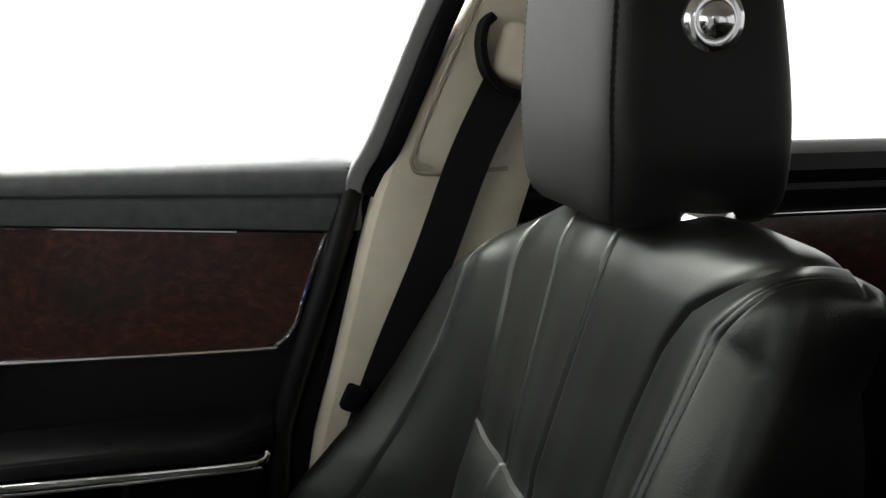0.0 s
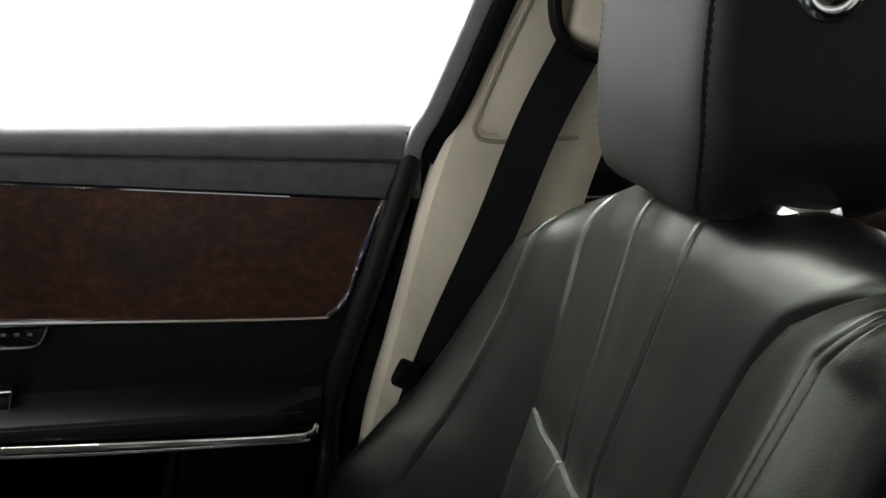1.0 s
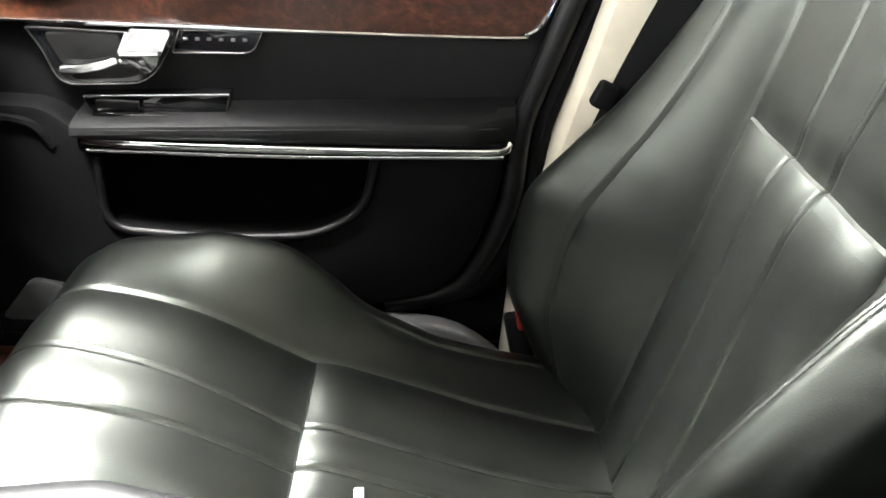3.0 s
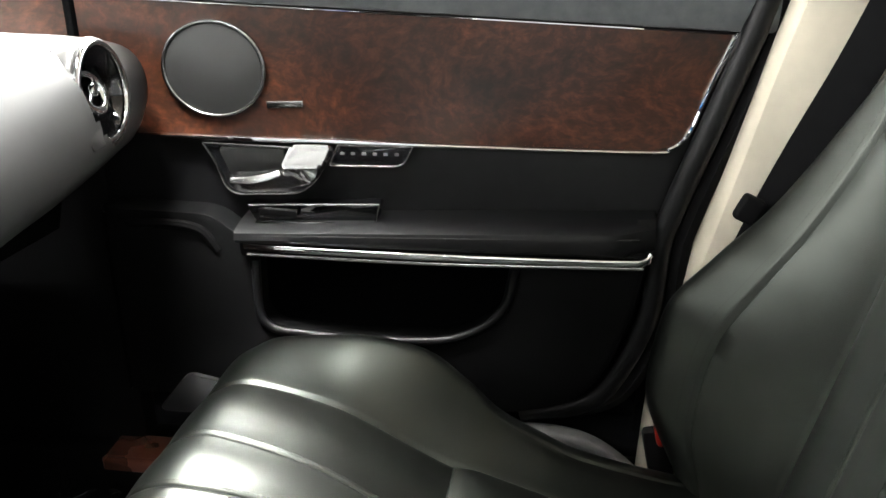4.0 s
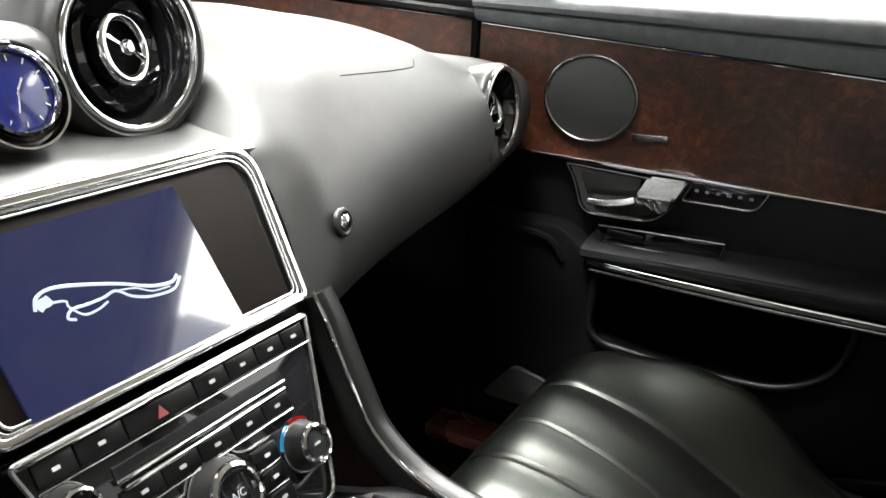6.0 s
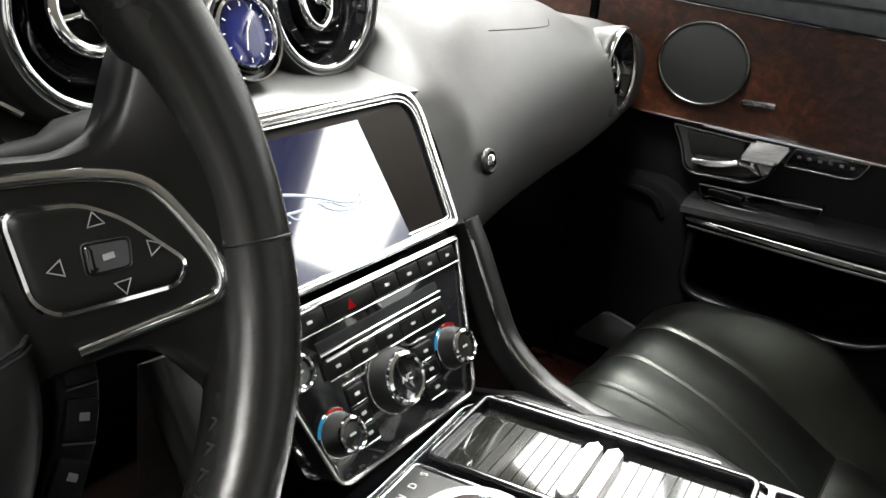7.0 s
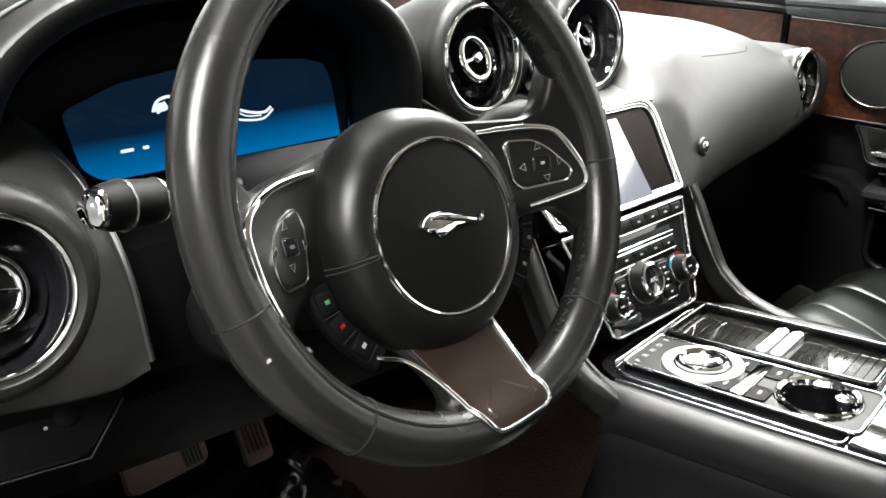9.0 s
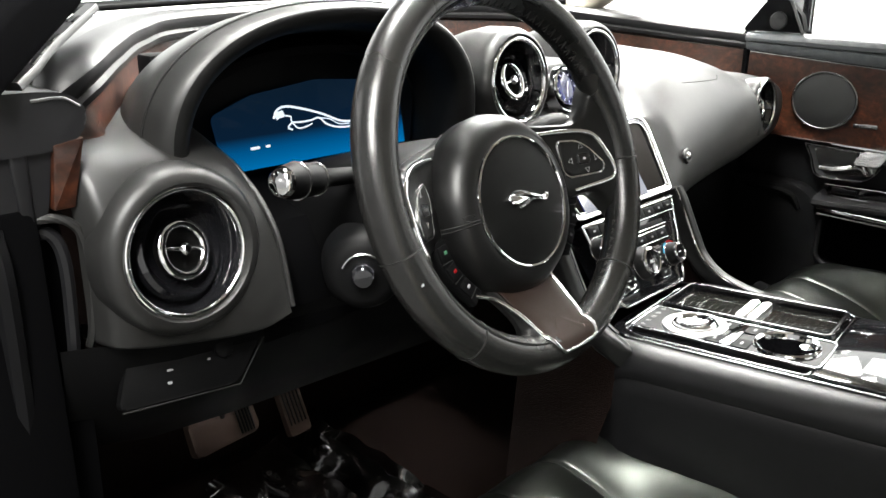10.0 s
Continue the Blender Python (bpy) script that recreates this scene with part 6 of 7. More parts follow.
top = rounded([(-0.118, 0.46), (0.060, 0.46), (0.118, 0.56), (0.118, 0.795), (0.095, 0.838), (-0.095, 0.838), (-0.118, 0.795)], 0.02, 5)
world_part("top_plate", holed_slab(top, ring_xy(CUP, 0.033), Matrix.Translation((0, 0, 0.497)), 0.03), GLOSS, con, "piano black top plate")
rim = rounded([(-0.110, 0.582), (0.112, 0.582), (0.110, 0.795), (0.090, 0.822), (-0.090, 0.822), (-0.108, 0.795)], 0.010, 5)
world_part("chrome_frame", sweep([Vector((x, y, 0.499)) for x, y in rim], rect(0.0024, 0.0040, 0.0010), closed=True), CHROME, con, "chrome frame round the console top")
# ribbed sliding covers, sunk behind a glossy rim
tray = world_part("tray_well", box(0.055, 0.70, 0.4925, 0.088, 0.205, 0.005, 0.002), PLASTIC, con, "recess of the sliding covers")
tray_rim = rounded([(0.0065, 0.5905), (0.1045, 0.5905), (0.1045, 0.8095), (0.0065, 0.8095)], 0.008, 4)
part("tray_rim", sweep([Vector((x, y, 0.5015)) for x, y in tray_rim], rect(0.0060, 0.0125, 0.0022, 3), closed=True), GLOSS, tray, "glossy black rim of the tray")
for k in range(22):
    y = 0.7985 - 0.0094 * k
    if abs(y - 0.699) < 0.015:
        continue
    part("slat", box(0.055, y, 0.4960, 0.090, 0.0089, 0.0040, 0.0003, None, 1), SLATGLOSS, tray)
for dy in (0.007, -0.009):
    part("cover_grip", slab(rounded([(0.018, 0.700 + dy - 0.006), (0.092, 0.700 + dy - 0.006), (0.092, 0.700 + dy + 0.006), (0.018, 0.700 + dy + 0.006)], 0.0055, 5), 0.010, Matrix.Translation((0, 0, 0.5045)), 0.003, 3), RINGSATIN, tray, "chrome sliding cover grip")
# gear plate
plate = world_part("gear_plate", holed_slab(rounded([(-0.092, 0.575), (-0.004, 0.575), (-0.004, 0.812), (-0.086, 0.812)], [0.01, 0.01, 0.004, 0.004], 4), ring_xy(CUP, 0.0345), Matrix.Translation((0, 0, 0.503)), 0.006), PANELKEY, con, "dark grey gear selector plate")
part("plate_edge", sweep([Vector((x, y, 0.5032)) for x, y in rounded([(-0.092, 0.575), (-0.004, 0.575), (-0.004, 0.812), (-0.086, 0.812)], [0.01, 0.01, 0.004, 0.004], 4)], rect(0.003, 0.003, 0.001), closed=True), CHROME, plate)
rm = Matrix.Translation((-0.044, 0.742, 0.503))
rot = world_part("gear_rotary", lathe([(0.0265, 0.0075), (0.0245, 0.0085), (0.0225, 0.0075), (0.0205, 0.0035), (0.012, 0.0010), (0, 0.0005)], rm, 48), CHROME, con, "polished dished rotary gear selector")
part("rotary_ring", lathe([(0.0425, 0.0), (0.0415, 0.003), (0.0385, 0.0042), (0.0320, 0.0042), (0.0300, 0.003), (0.0295, 0.001)], rm, 56), RINGSATIN, rot, "satin ring round the selector")
part("rotary_groove", lathe([(0.0300, 0.0015), (0.0285, 0.0005), (0.0270, 0.0015)], rm, 48), GLOSS, rot)
part("rotary_side", lathe([(0.0275, 0.0), (0.0275, 0.0065), (0.0265, 0.0075)], rm, 48), CHROME, rot)
for k, ch in enumerate("PRNDS"):
    part("letter", text_mesh(ch, 0.0085, Matrix.Translation((-0.074 + 0.0155 * k, 0.800, 0.5034)) @ pose(0, 0, 0, 0, 0, 0)), WHITEMARK, plate, "white letter %s" % ch)
part("cross_strip", box(-0.046, 0.688, 0.5045, 0.078, 0.014, 0.003, 0.001), CHROME, plate, "bright cross strip")
for px in (-0.070, -0.020):
    for py in (0.705, 0.671):
        k = part("button", slab(rounded([(px - 0.014, py - 0.010), (px + 0.014, py - 0.010), (px + 0.014, py + 0.010), (px - 0.014, py + 0.010)], 0.003, 3), 0.002, Matrix.Translation((0, 0, 0.5048)), 0.0006), PLASTIC, plate)
        part("symbol", box(px, py, 0.5051, 0.008, 0.003, 0.0005, 0), WHITEMARK, k)
cupm = Matrix.Translation((-0.046, 0.624, 0.503))
cup = world_part("cup_holder", lathe([(0.034, 0.000), (0.033, -0.02), (0.031, -0.045), (0, -0.046)], cupm, 48), GLOSS, con, "deep black cup holder")
part("cup_ring", lathe([(0.0325, -0.003), (0.034, 0.003), (0.0375, 0.0045), (0.040, 0.002), (0.0405, -0.002)], cupm, 56), CHROME, cup, "chrome cup holder ring")
part("cup_spring", box(-0.022, 0.606, 0.492, 0.016, 0.020, 0.018, 0.005), CHROME, cup)
# glossy lid and armrest behind
world_part("rear_lid", box(0.0, 0.535, 0.497, 0.215, 0.088, 0.010, 0.003), GLOSS, con, "glossy black lid")
world_part("rear_edge", sweep([Vector((-0.108, 0.488, 0.503)), Vector((0.108, 0.488, 0.503))], rect(0.007, 0.006, 0.002)), CHROME, con)
world_part("armrest_lid", box(-0.02, 0.22, 0.445, 0.19, 0.50, 0.07, 0.02, None, 4), SEAT, con, "black leather armrest lid")
# the console lies a little askew and rises to the rear
con.matrix_basis = Matrix.Translation((0, 0.80, 0.497)) @ pose(0, 0, 0, -3.2, 0, 5.5) @ Matrix.Translation((0, -0.80, -0.497)) @ Matrix.Translation(con.location)

# ==== STEERING WHEEL ====
YAW, TILT, LEAN = radians(1.46), radians(19.5), 1.0
WX = Vector((math.cos(YAW), math.sin(YAW), 0))
WF = Vector((-math.sin(YAW), math.cos(YAW), 0))
WU = Vector((0, 0, math.cos(TILT))) + WF * math.sin(TILT)
WHEEL = frame_axes((-0.3745, 0.7754, 0.765), WX, WU) @ pose(0, 0, 0, 0, 0, LEAN)
wheel = thing("steering_wheel", (-0.3745, 0.7754, 0.765), "black leather steering wheel with chrome trim", "steering wheel")


def wpart(name, bm, mat, parent=wheel, label=""):
    bmesh.ops.transform(bm, matrix=WHEEL, verts=bm.verts)
    return world_part(name, bm, mat, parent, label) if parent is wheel else part(name, bm, mat, parent, label)


def polar(r, a, z=0.0):
    return Vector((r * math.cos(radians(a)), r * math.sin(radians(a)), z))


RR, RT, RH = 0.1783, 0.0187, 0.0190      # rim: radius of its middle, half its width, half its depth


def rim_z(x, y):
    """Height of the rim's face over the wheel's plane."""
    q = (math.hypot(x, y) - RR) / RT
    return RH * math.sqrt(1 - q * q) if abs(q) < 1 else -1.0


def spoke_z(x):
    """The side spokes rise from the hub out to the rim."""
    return interp(x, [(-0.168, 0.0125), (-0.150, 0.003), (-0.108, -0.022), (-0.06, -0.040), (0.06, -0.025), (0.090, -0.016), (0.145, 0.0), (0.168, 0.010)])


def low_z(y):
    """The lower spoke rises the same way."""
    return interp(y, [(-0.182, 0.0165), (-0.150, 0.004), (-0.120, -0.013), (-0.09, -0.034)])


def face_z(x, y):
    return max(rim_z(x, y), low_z(y) if y < -0.095 and abs(x) < 0.075 else spoke_z(x))


def laid(points, lift):
    """Points of the wheel's plane, laid on its face."""
    return [Vector((x, y, face_z(x, y) + lift)) for x, y in points]


def flat_path(points, n=6, closed=False):
    return [(p.x, p.y) for p in smooth_path([(x, y, 0) for x, y in points], n, closed)]


def cushion_plate(outline, lift, depth, edge=0.25):
    """A plate that follows the wheel's face: rings of the outline drawn in towards its middle."""
    n = len(outline)
    cx, cy = sum(p[0] for p in outline) / n, sum(p[1] for p in outline) / n
    bm = bmesh.new()
    rows = []
    for k, z in ((1.0, -depth), (1.0, lift * 0.4), (1 - 0.25 * edge, lift * 0.85), (1 - 0.6 * edge, lift), (0.6, lift), (0.3, lift), (0.02, lift)):
        rows.append([Vector((cx + (x - cx) * k, cy + (y - cy) * k, face_z(cx + (x - cx) * k, cy + (y - cy) * k) + z)) for x, y in outline])
    strips(bm, rows, close_u=True, caps=True)
    return bm


def spoke_loft(stations, thick, along_y=False):
    """A spoke: (place along it, low edge, high edge) stations, its face rounded over at both sides."""
    rows = []
    a, b = stations[0][0], stations[-1][0]
    for k in range(33):
        s = lerp(a, b, k / 32)
        lo = interp_cr(s, [(q[0], q[1]) for q in stations])
        hi = interp_cr(s, [(q[0], q[2]) for q in stations])
        z = low_z(s) if along_y else spoke_z(s)
        e = min(0.009, (hi - lo) * 0.4)
        sec = [(lo + 0.003, -thick), (lo, -thick * 0.6), (lo, -e), (lo + 0.3 * e, -0.3 * e), (lo + e, 0.0), (lerp(lo, hi, 0.35), 0.0006), (lerp(lo, hi, 0.65), 0.0006), (hi - e, 0.0), (hi - 0.3 * e, -0.3 * e), (hi, -e), (hi, -thick * 0.6), (hi - 0.003, -thick)]
        rows.append([Vector((q, s, z + w) if along_y else (s, q, z + w)) for q, w in sec])
    return table(rows, close_u=True, caps=True)


rows = []
for k in range(120):
    a = 3.0 * k
    # thicker at the thumb rests
    g = 1 + 0.07 * (groove(a % 360, 22, 13) + groove(a % 360, 158, 13) + groove(a % 360, 338, 12) + groove(a % 360, 202, 12))
    row = []
    for i in range(24):
        b = 2 * math.pi * i / 24
        row.append(polar(RR + RT * g * math.cos(b), a, RH * (1 + (g - 1) * 0.4) * math.sin(b)))
    rows.append(row)
rim_part = wpart("rim", table(rows, close_u=True, close_v=True), RIMLEATHER, label="black leather rim")


def rim_point(a, b, lift=0.0):
    """A place on the rim's skin: a round the wheel, b round the tube."""
    return polar(RR + (RT + lift) * math.cos(radians(b)), a, (RH + lift) * math.sin(radians(b)))


# welts where the leather pieces meet, round the tube and along its inner face
for a in (-7, 193, 228, 312):
    wpart("rim_seam", sweep([rim_point(a, 18 * k, 0.0003) for k in range(20)], circle(0.0008, 5), up=(0.3, 0.2, 0.9), closed=True), STITCH, rim_part)
wpart("rim_welt", sweep([rim_point(a, 122, 0.0002) for a in range(64, 190, 3)], circle(0.0013, 6)), STITCH, rim_part, "dark welt along the rim's face")
wpart("rim_welt", sweep([rim_point(a, 122, 0.0002) for a in range(197, 262, 3)], circle(0.0013, 6)), STITCH, rim_part)
# cross stitching along the inner side
for a0, a1, deep in ((20, 92, 150), (-60, -24, 166)):
    lace = bmesh.new()
    count = int((a1 - a0) / 1.75)
    for k in range(count):
        a = lerp(a0, a1, k / count)
        far = 1.7 if k % 2 else -0.4
        sweep([rim_point(a, 178, 0.0001), rim_point(a + far * 0.5, (deep + 178) / 2, 0.0007), rim_point(a + far, deep, 0.0001)], circle(0.00055, 5), up=(0, 0.3, 1), bm=lace)
    tagged(wpart("lacing", lace, THREAD, rim_part), "grey cross stitching inside the rim", kind="stuff")
wpart("fleck", slab(rounded([(-0.0016, -0.0012), (0.0018, -0.0006), (0.0012, 0.0016), (-0.001, 0.0010)], 0.0005, 2), 0.0004, Matrix.Translation((-0.1755, -0.0674, 0.0195)), 0), WHITEMARK, rim_part, "small white fleck on the leather")

# hub and pad
def laid_on_hub(points):
    """Points of the wheel's plane, laid on the hub's dome."""
    tb = [(r, z) for r, z in hub_prof[:8]]
    return [Vector((x, y, interp_lin(math.hypot(x + 0.002, y + 0.031), tb) - 0.016 + 0.0004)) for x, y in points]


HUB = Matrix.Translation((-0.002, -0.031, -0.016))
hub_prof = [(0.0, 0.0185), (0.060, 0.0165), (0.0635, 0.0150), (0.070, 0.0150), (0.080, 0.010), (0.088, 0.000), (0.0915, -0.014), (0.090, -0.030), (0.080, -0.042), (0.0, -0.045)]
hub = wpart("hub", lathe(hub_prof[2:], HUB, 72), HUBLEATHER, label="domed black centre pad")
wpart("hub_pad", lathe(hub_prof[:3], HUB, 72), HUBPAD, hub, "matt black round centre")
wpart("hub_ring", lathe(ring_profile(0.0632, 0.0020, 8), HUB @ Matrix.Translation((0, 0, 0.0160)), 72), CHROME, hub, "slim chrome ring")
emb = [(-0.0300, -0.0022), (-0.0270, 0.0035), (-0.0215, 0.0072), (-0.0130, 0.0085), (-0.0020, 0.0076), (0.0100, 0.0060), (0.0200, 0.0047), (0.0262, 0.0056), (0.0300, 0.0092), (0.0308, 0.0060), (0.0285, 0.0010), (0.0210, 0.0000),
       (0.0120, 0.0002), (0.0040, -0.0010), (-0.0020, -0.0045), (-0.0080, -0.0072), (-0.0125, -0.0105), (-0.0152, -0.0080), (-0.0118, -0.0042), (-0.0170, -0.0020), (-0.0205, -0.0058), (-0.0238, -0.0068), (-0.0252, -0.0042), (-0.0228, -0.0012), (-0.0262, -0.0046)]
mark = HUB @ Matrix.Translation((0.002, 0.001, 0.0222)) @ pose(0, 0, 0, 0, 0, -13)
emblem = wpart("emblem", slab(rounded(emb, 0.0014, 3), 0.0045, mark, 0.0016, 3), CHROME, hub, "chrome emblem shape")
wpart("emblem_ridge", sweep(smooth_path([mark @ Vector(p) for p in ((-0.021, 0.003, 0.0002), (-0.012, 0.0045, 0.0009), (0.0, 0.0036, 0.0008), (0.012, 0.0028, 0.0004), (0.022, 0.0024, -0.0002))], 5), circle(0.0022, 8), scales=[0.4 + 0.6 * math.sin(math.pi * k / 20) for k in range(21)]), CHROME, emblem)
# seams across the hub's sides
for a, da in ((183, 2.2), (0, 2.2)):
    for d in (0, da):
        wpart("hub_seam", sweep([HUB @ polar(r, a + d, z + 0.0004) for r, z in ((0.0665, 0.0152), (0.070, 0.0150), (0.080, 0.010), (0.088, 0.000), (0.0915, -0.014))], circle(0.0009, 5)), STITCH, hub)
wpart("hub_mark", sweep(laid_on_hub([(-0.083, -0.0285), (-0.074, -0.0275), (-0.073, -0.0300), (-0.078, -0.0335), (-0.082, -0.0325)]), circle(0.0006, 5), closed=True), STITCH, hub, "embossed outline on the hub")

# side spokes: leather that flares into the rim, chrome loop, switch pad
RIGHT = [(0.050, -0.052, 0.043), (0.075, -0.049, 0.038), (0.100, -0.0475, 0.0335), (0.118, -0.0475, 0.0315), (0.130, -0.0515, 0.0350), (0.139, -0.060, 0.0430), (0.148, -0.076, 0.060), (0.157, -0.090, 0.075), (0.166, -0.095, 0.080)]
LEFT = [(-0.166, -0.095, 0.060), (-0.157, -0.088, 0.046), (-0.148, -0.072, 0.032), (-0.139, -0.062, 0.0285), (-0.125, -0.054, 0.0310), (-0.105, -0.050, 0.0345), (-0.080, -0.049, 0.0385), (-0.050, -0.052, 0.043)]
RLOOP = [(0.070, 0.0275), (0.095, 0.0250), (0.122, 0.0205), (0.140, 0.0120), (0.1510, -0.0085), (0.1562, -0.0260), (0.1535, -0.0362), (0.143, -0.0385), (0.125, -0.0390), (0.100, -0.0395)]
LLOOP = [(-0.075, 0.0300), (-0.096, 0.0292), (-0.125, 0.0260), (-0.149, 0.0180), (-0.1600, 0.0080), (-0.1630, -0.006), (-0.1620, -0.026), (-0.1570, -0.046), (-0.1530, -0.055)]
RPAD = [(0.090, 0.0155), (0.115, 0.0115), (0.128, 0.0020), (0.1455, -0.0205), (0.140, -0.0280), (0.097, -0.0248), (0.0905, -0.0175)]
LPAD = [(-0.107, 0.0110), (-0.126, 0.0060), (-0.1375, -0.0010), (-0.1465, -0.0195), (-0.1420, -0.0370), (-0.114, -0.0370), (-0.103, -0.0040)]
for sx, sp, loop, pad in ((1, RIGHT, RLOOP, RPAD), (-1, LEFT, LLOOP, LPAD)):
    spoke = wpart("spoke", spoke_loft(sp, 0.022), SPOKELEATHER, label="leather side spoke that flares into the rim")
    line = flat_path(loop, 6)
    wpart("spoke_trim", sweep(laid(line, 0.0012), rect(0.0058, 0.0040, 0.0018), up=(0, 0, 1), scales=[0.55 + 0.45 * math.sin(math.pi * min(max(k / (len(line) - 1), 0.02), 0.98)) ** 0.5 for k in range(len(line))]), CHROME, spoke, "bright chrome loop on the spoke")
    outline = flat_path([(q.x, q.y) for q in smooth_path([(x, y, 0) for x, y in rounded(pad, 0.006, 3)], 1, True)], 1, True)
    wpart("switch_pad", cushion_plate(outline, 0.0035, 0.004), PADPLASTIC, spoke, "black four-way switch pad")
    # darker chrome and marks put the left pad's shade into the colour
    wpart("pad_edge", sweep(laid(outline, 0.0010), circle(0.0015, 6), closed=True, up=(0, 0, 1)), CHROME if sx > 0 else DARKENEDCHROME, spoke, "chrome edge of the switch pad")
    n = len(pad)
    pc = Vector((sum(p[0] for p in pad) / n + 0.002 * sx, sum(p[1] for p in pad) / n + 0.0005))
    if sx < 0:
        pc.x = -0.125
    # a square rocker in the middle and four arrows round it
    sq = rounded([(pc.x - 0.0085, pc.y - 0.0058), (pc.x + 0.0075, pc.y - 0.0070), (pc.x + 0.0095, pc.y + 0.0040), (pc.x - 0.0075, pc.y + 0.0062)], 0.0022, 3)
    wpart("pad_centre", cushion_plate(sq, 0.0052, -0.002), GLOSS, spoke)
    wpart("centre_edge", sweep(laid(sq, 0.0044), circle(0.0004, 4), closed=True, up=(0, 0, 1)), DARKSATIN, spoke)
    sym = laid([(pc.x, pc.y - 0.0006)], 0.0056)[0]
    wpart("pad_symbol", box(sym.x, sym.y, sym.z, 0.0045, 0.0022, 0.0006, 0), WHITEMARK if sx > 0 else DARKMARK, spoke)
    for a, r in ((0, 0.0170), (90, 0.0135), (180, 0.0165), (270, 0.0135)):
        c = Vector((pc.x + r * math.cos(radians(a)) + 0.003 * sx * (a == 270), pc.y + r * 0.95 * math.sin(radians(a)) - 0.0025 * (a == 0)))
        tri = laid([(c.x + 0.0034 * math.cos(radians(a + 120 * k)), c.y + 0.0034 * math.sin(radians(a + 120 * k))) for k in range(3)], 0.0038)
        wpart("arrow", sweep(tri, circle(0.0005, 4), closed=True, up=(0, 0, 1)), WHITEMARK if sx > 0 else DARKMARK, spoke, "arrow outline, white on the right, darkened on the shaded left")
    # three keys under the pad, beside the hub
    places = [(0.103, -0.045, -0.024), (0.0975, -0.0655, -0.0245), (0.0865, -0.0845, -0.026)] if sx > 0 else [(-0.1035, -0.0555, -0.024), (-0.0970, -0.0745, -0.024), (-0.0840, -0.0925, -0.0245)]
    strip = smooth_path([Vector(p) + Vector((0, 0, -0.004)) for p in [(places[0][0] + 0.001 * sx, places[0][1] + 0.012, places[0][2])] + places + [(places[2][0] - 0.012 * sx, places[2][1] - 0.014, places[2][2])]], 6)
    wpart("key_strip", sweep(strip, rect(0.018, 0.012, 0.003), up=(0, 0, 1)), PLASTIC, spoke, "black key strip beside the hub")
    for j, (px, py, pz) in enumerate(places):
        turn = pose(px, py, pz + 0.002, 0, 0, -sx * (8 + 16 * j))
        wpart("side_key", box(0, 0, 0, 0.0135, 0.0160, 0.005, 0.0018, turn), PLASTIC, spoke)
        wpart("key_line", box(0, -0.0090, 0.0012, 0.013, 0.0007, 0.001, 0, turn), DARKSATIN, spoke)
        wpart("key_symbol", box(0.0004, 0.001, 0.0028, 0.0040, 0.0030, 0.0006, 0.0002, turn), (DARKMARK if j else GREENMARK) if sx < 0 and j < 1 else REDMARK if sx < 0 and j == 1 else WHITEMARK if sx < 0 else DARKMARK, spoke)
wpart("round_key", lathe(disc_profile(0.0045, 0.003, 0.001), Matrix.Translation((-0.1185, -0.0842, -0.038)), 20), DARKENEDCHROME, hub, "small round key behind the spoke")
wpart("back_cover", lathe([(0.0, -0.050), (0.075, -0.050), (0.084, -0.052), (0.088, -0.064), (0.0, -0.066)], Matrix.Translation((-0.002, -0.034, 0)), 48), PLASTIC, hub, "black cover behind the hub")
# lower spoke: leather shoulders with a satin panel framed in chrome
LOWER = [(-0.176, -0.066, 0.060), (-0.168, -0.072, 0.066), (-0.1605, -0.060, 0.056), (-0.154, -0.0475, 0.0430), (-0.146, -0.0430, 0.0370), (-0.130, -0.0450, 0.0370), (-0.110, -0.0520, 0.0400), (-0.092, -0.060, 0.044)]
ls = wpart("lower_spoke", spoke_loft(LOWER, 0.020, True), SPOKELEATHER, label="leather lower spoke that spreads into the rim")
PANEL = rounded([(-0.049, -0.100), (0.034, -0.100), (0.0315, -0.135), (0.0345, -0.172), (0.0300, -0.1785), (-0.0200, -0.1785), (-0.0265, -0.172), (-0.041, -0.135)], [0.004, 0.004, 0.02, 0.004, 0.004, 0.004, 0.004, 0.02], 4)
wpart("lower_panel", cushion_plate(PANEL, 0.0012, 0.003, 0.08), SPOKEPANEL, ls, "satin brown-black panel")
frame_line = flat_path([(-0.086, -0.1000), (-0.072, -0.1055), (-0.058, -0.1125), (-0.0465, -0.128), (-0.0345, -0.154), (-0.0265, -0.171), (-0.0195, -0.1785), (-0.008, -0.1800), (0.012, -0.1800), (0.0300, -0.1785), (0.0350, -0.171), (0.0330, -0.154), (0.0320, -0.130), (0.0325, -0.108)], 6)
wpart("lower_trim", sweep(laid(frame_line, 0.0014), rect(0.0036, 0.0034, 0.0012), up=(0, 0, 1)), CHROME, ls, "chrome outline of the lower spoke")

# column shroud, stalks, start of the dashboard behind the wheel
column = thing("steering_column", (-0.39, 0.9, 0.68), "black steering column shroud with stalk and adjuster", "steering column")
cr = []
for y, w, h0, h1 in ((0.835, 0.060, 0.655, 0.762), (0.845, 0.075, 0.640, 0.772), (0.87, 0.085, 0.632, 0.778), (0.92, 0.095, 0.622, 0.772), (1.02, 0.10, 0.60, 0.745)):
    zc, hh = (h0 + h1) / 2, (h1 - h0) / 2
    cr.append([(-0.385 + w * math.copysign(abs(math.cos(a)) ** 0.6, math.cos(a)), y, zc + hh * math.copysign(abs(math.sin(a)) ** 0.6, math.sin(a))) for a in [2 * math.pi * k / 32 for k in range(32)]])
world_part("shroud", table(cr, close_u=True, caps=True), PLASTIC, column)
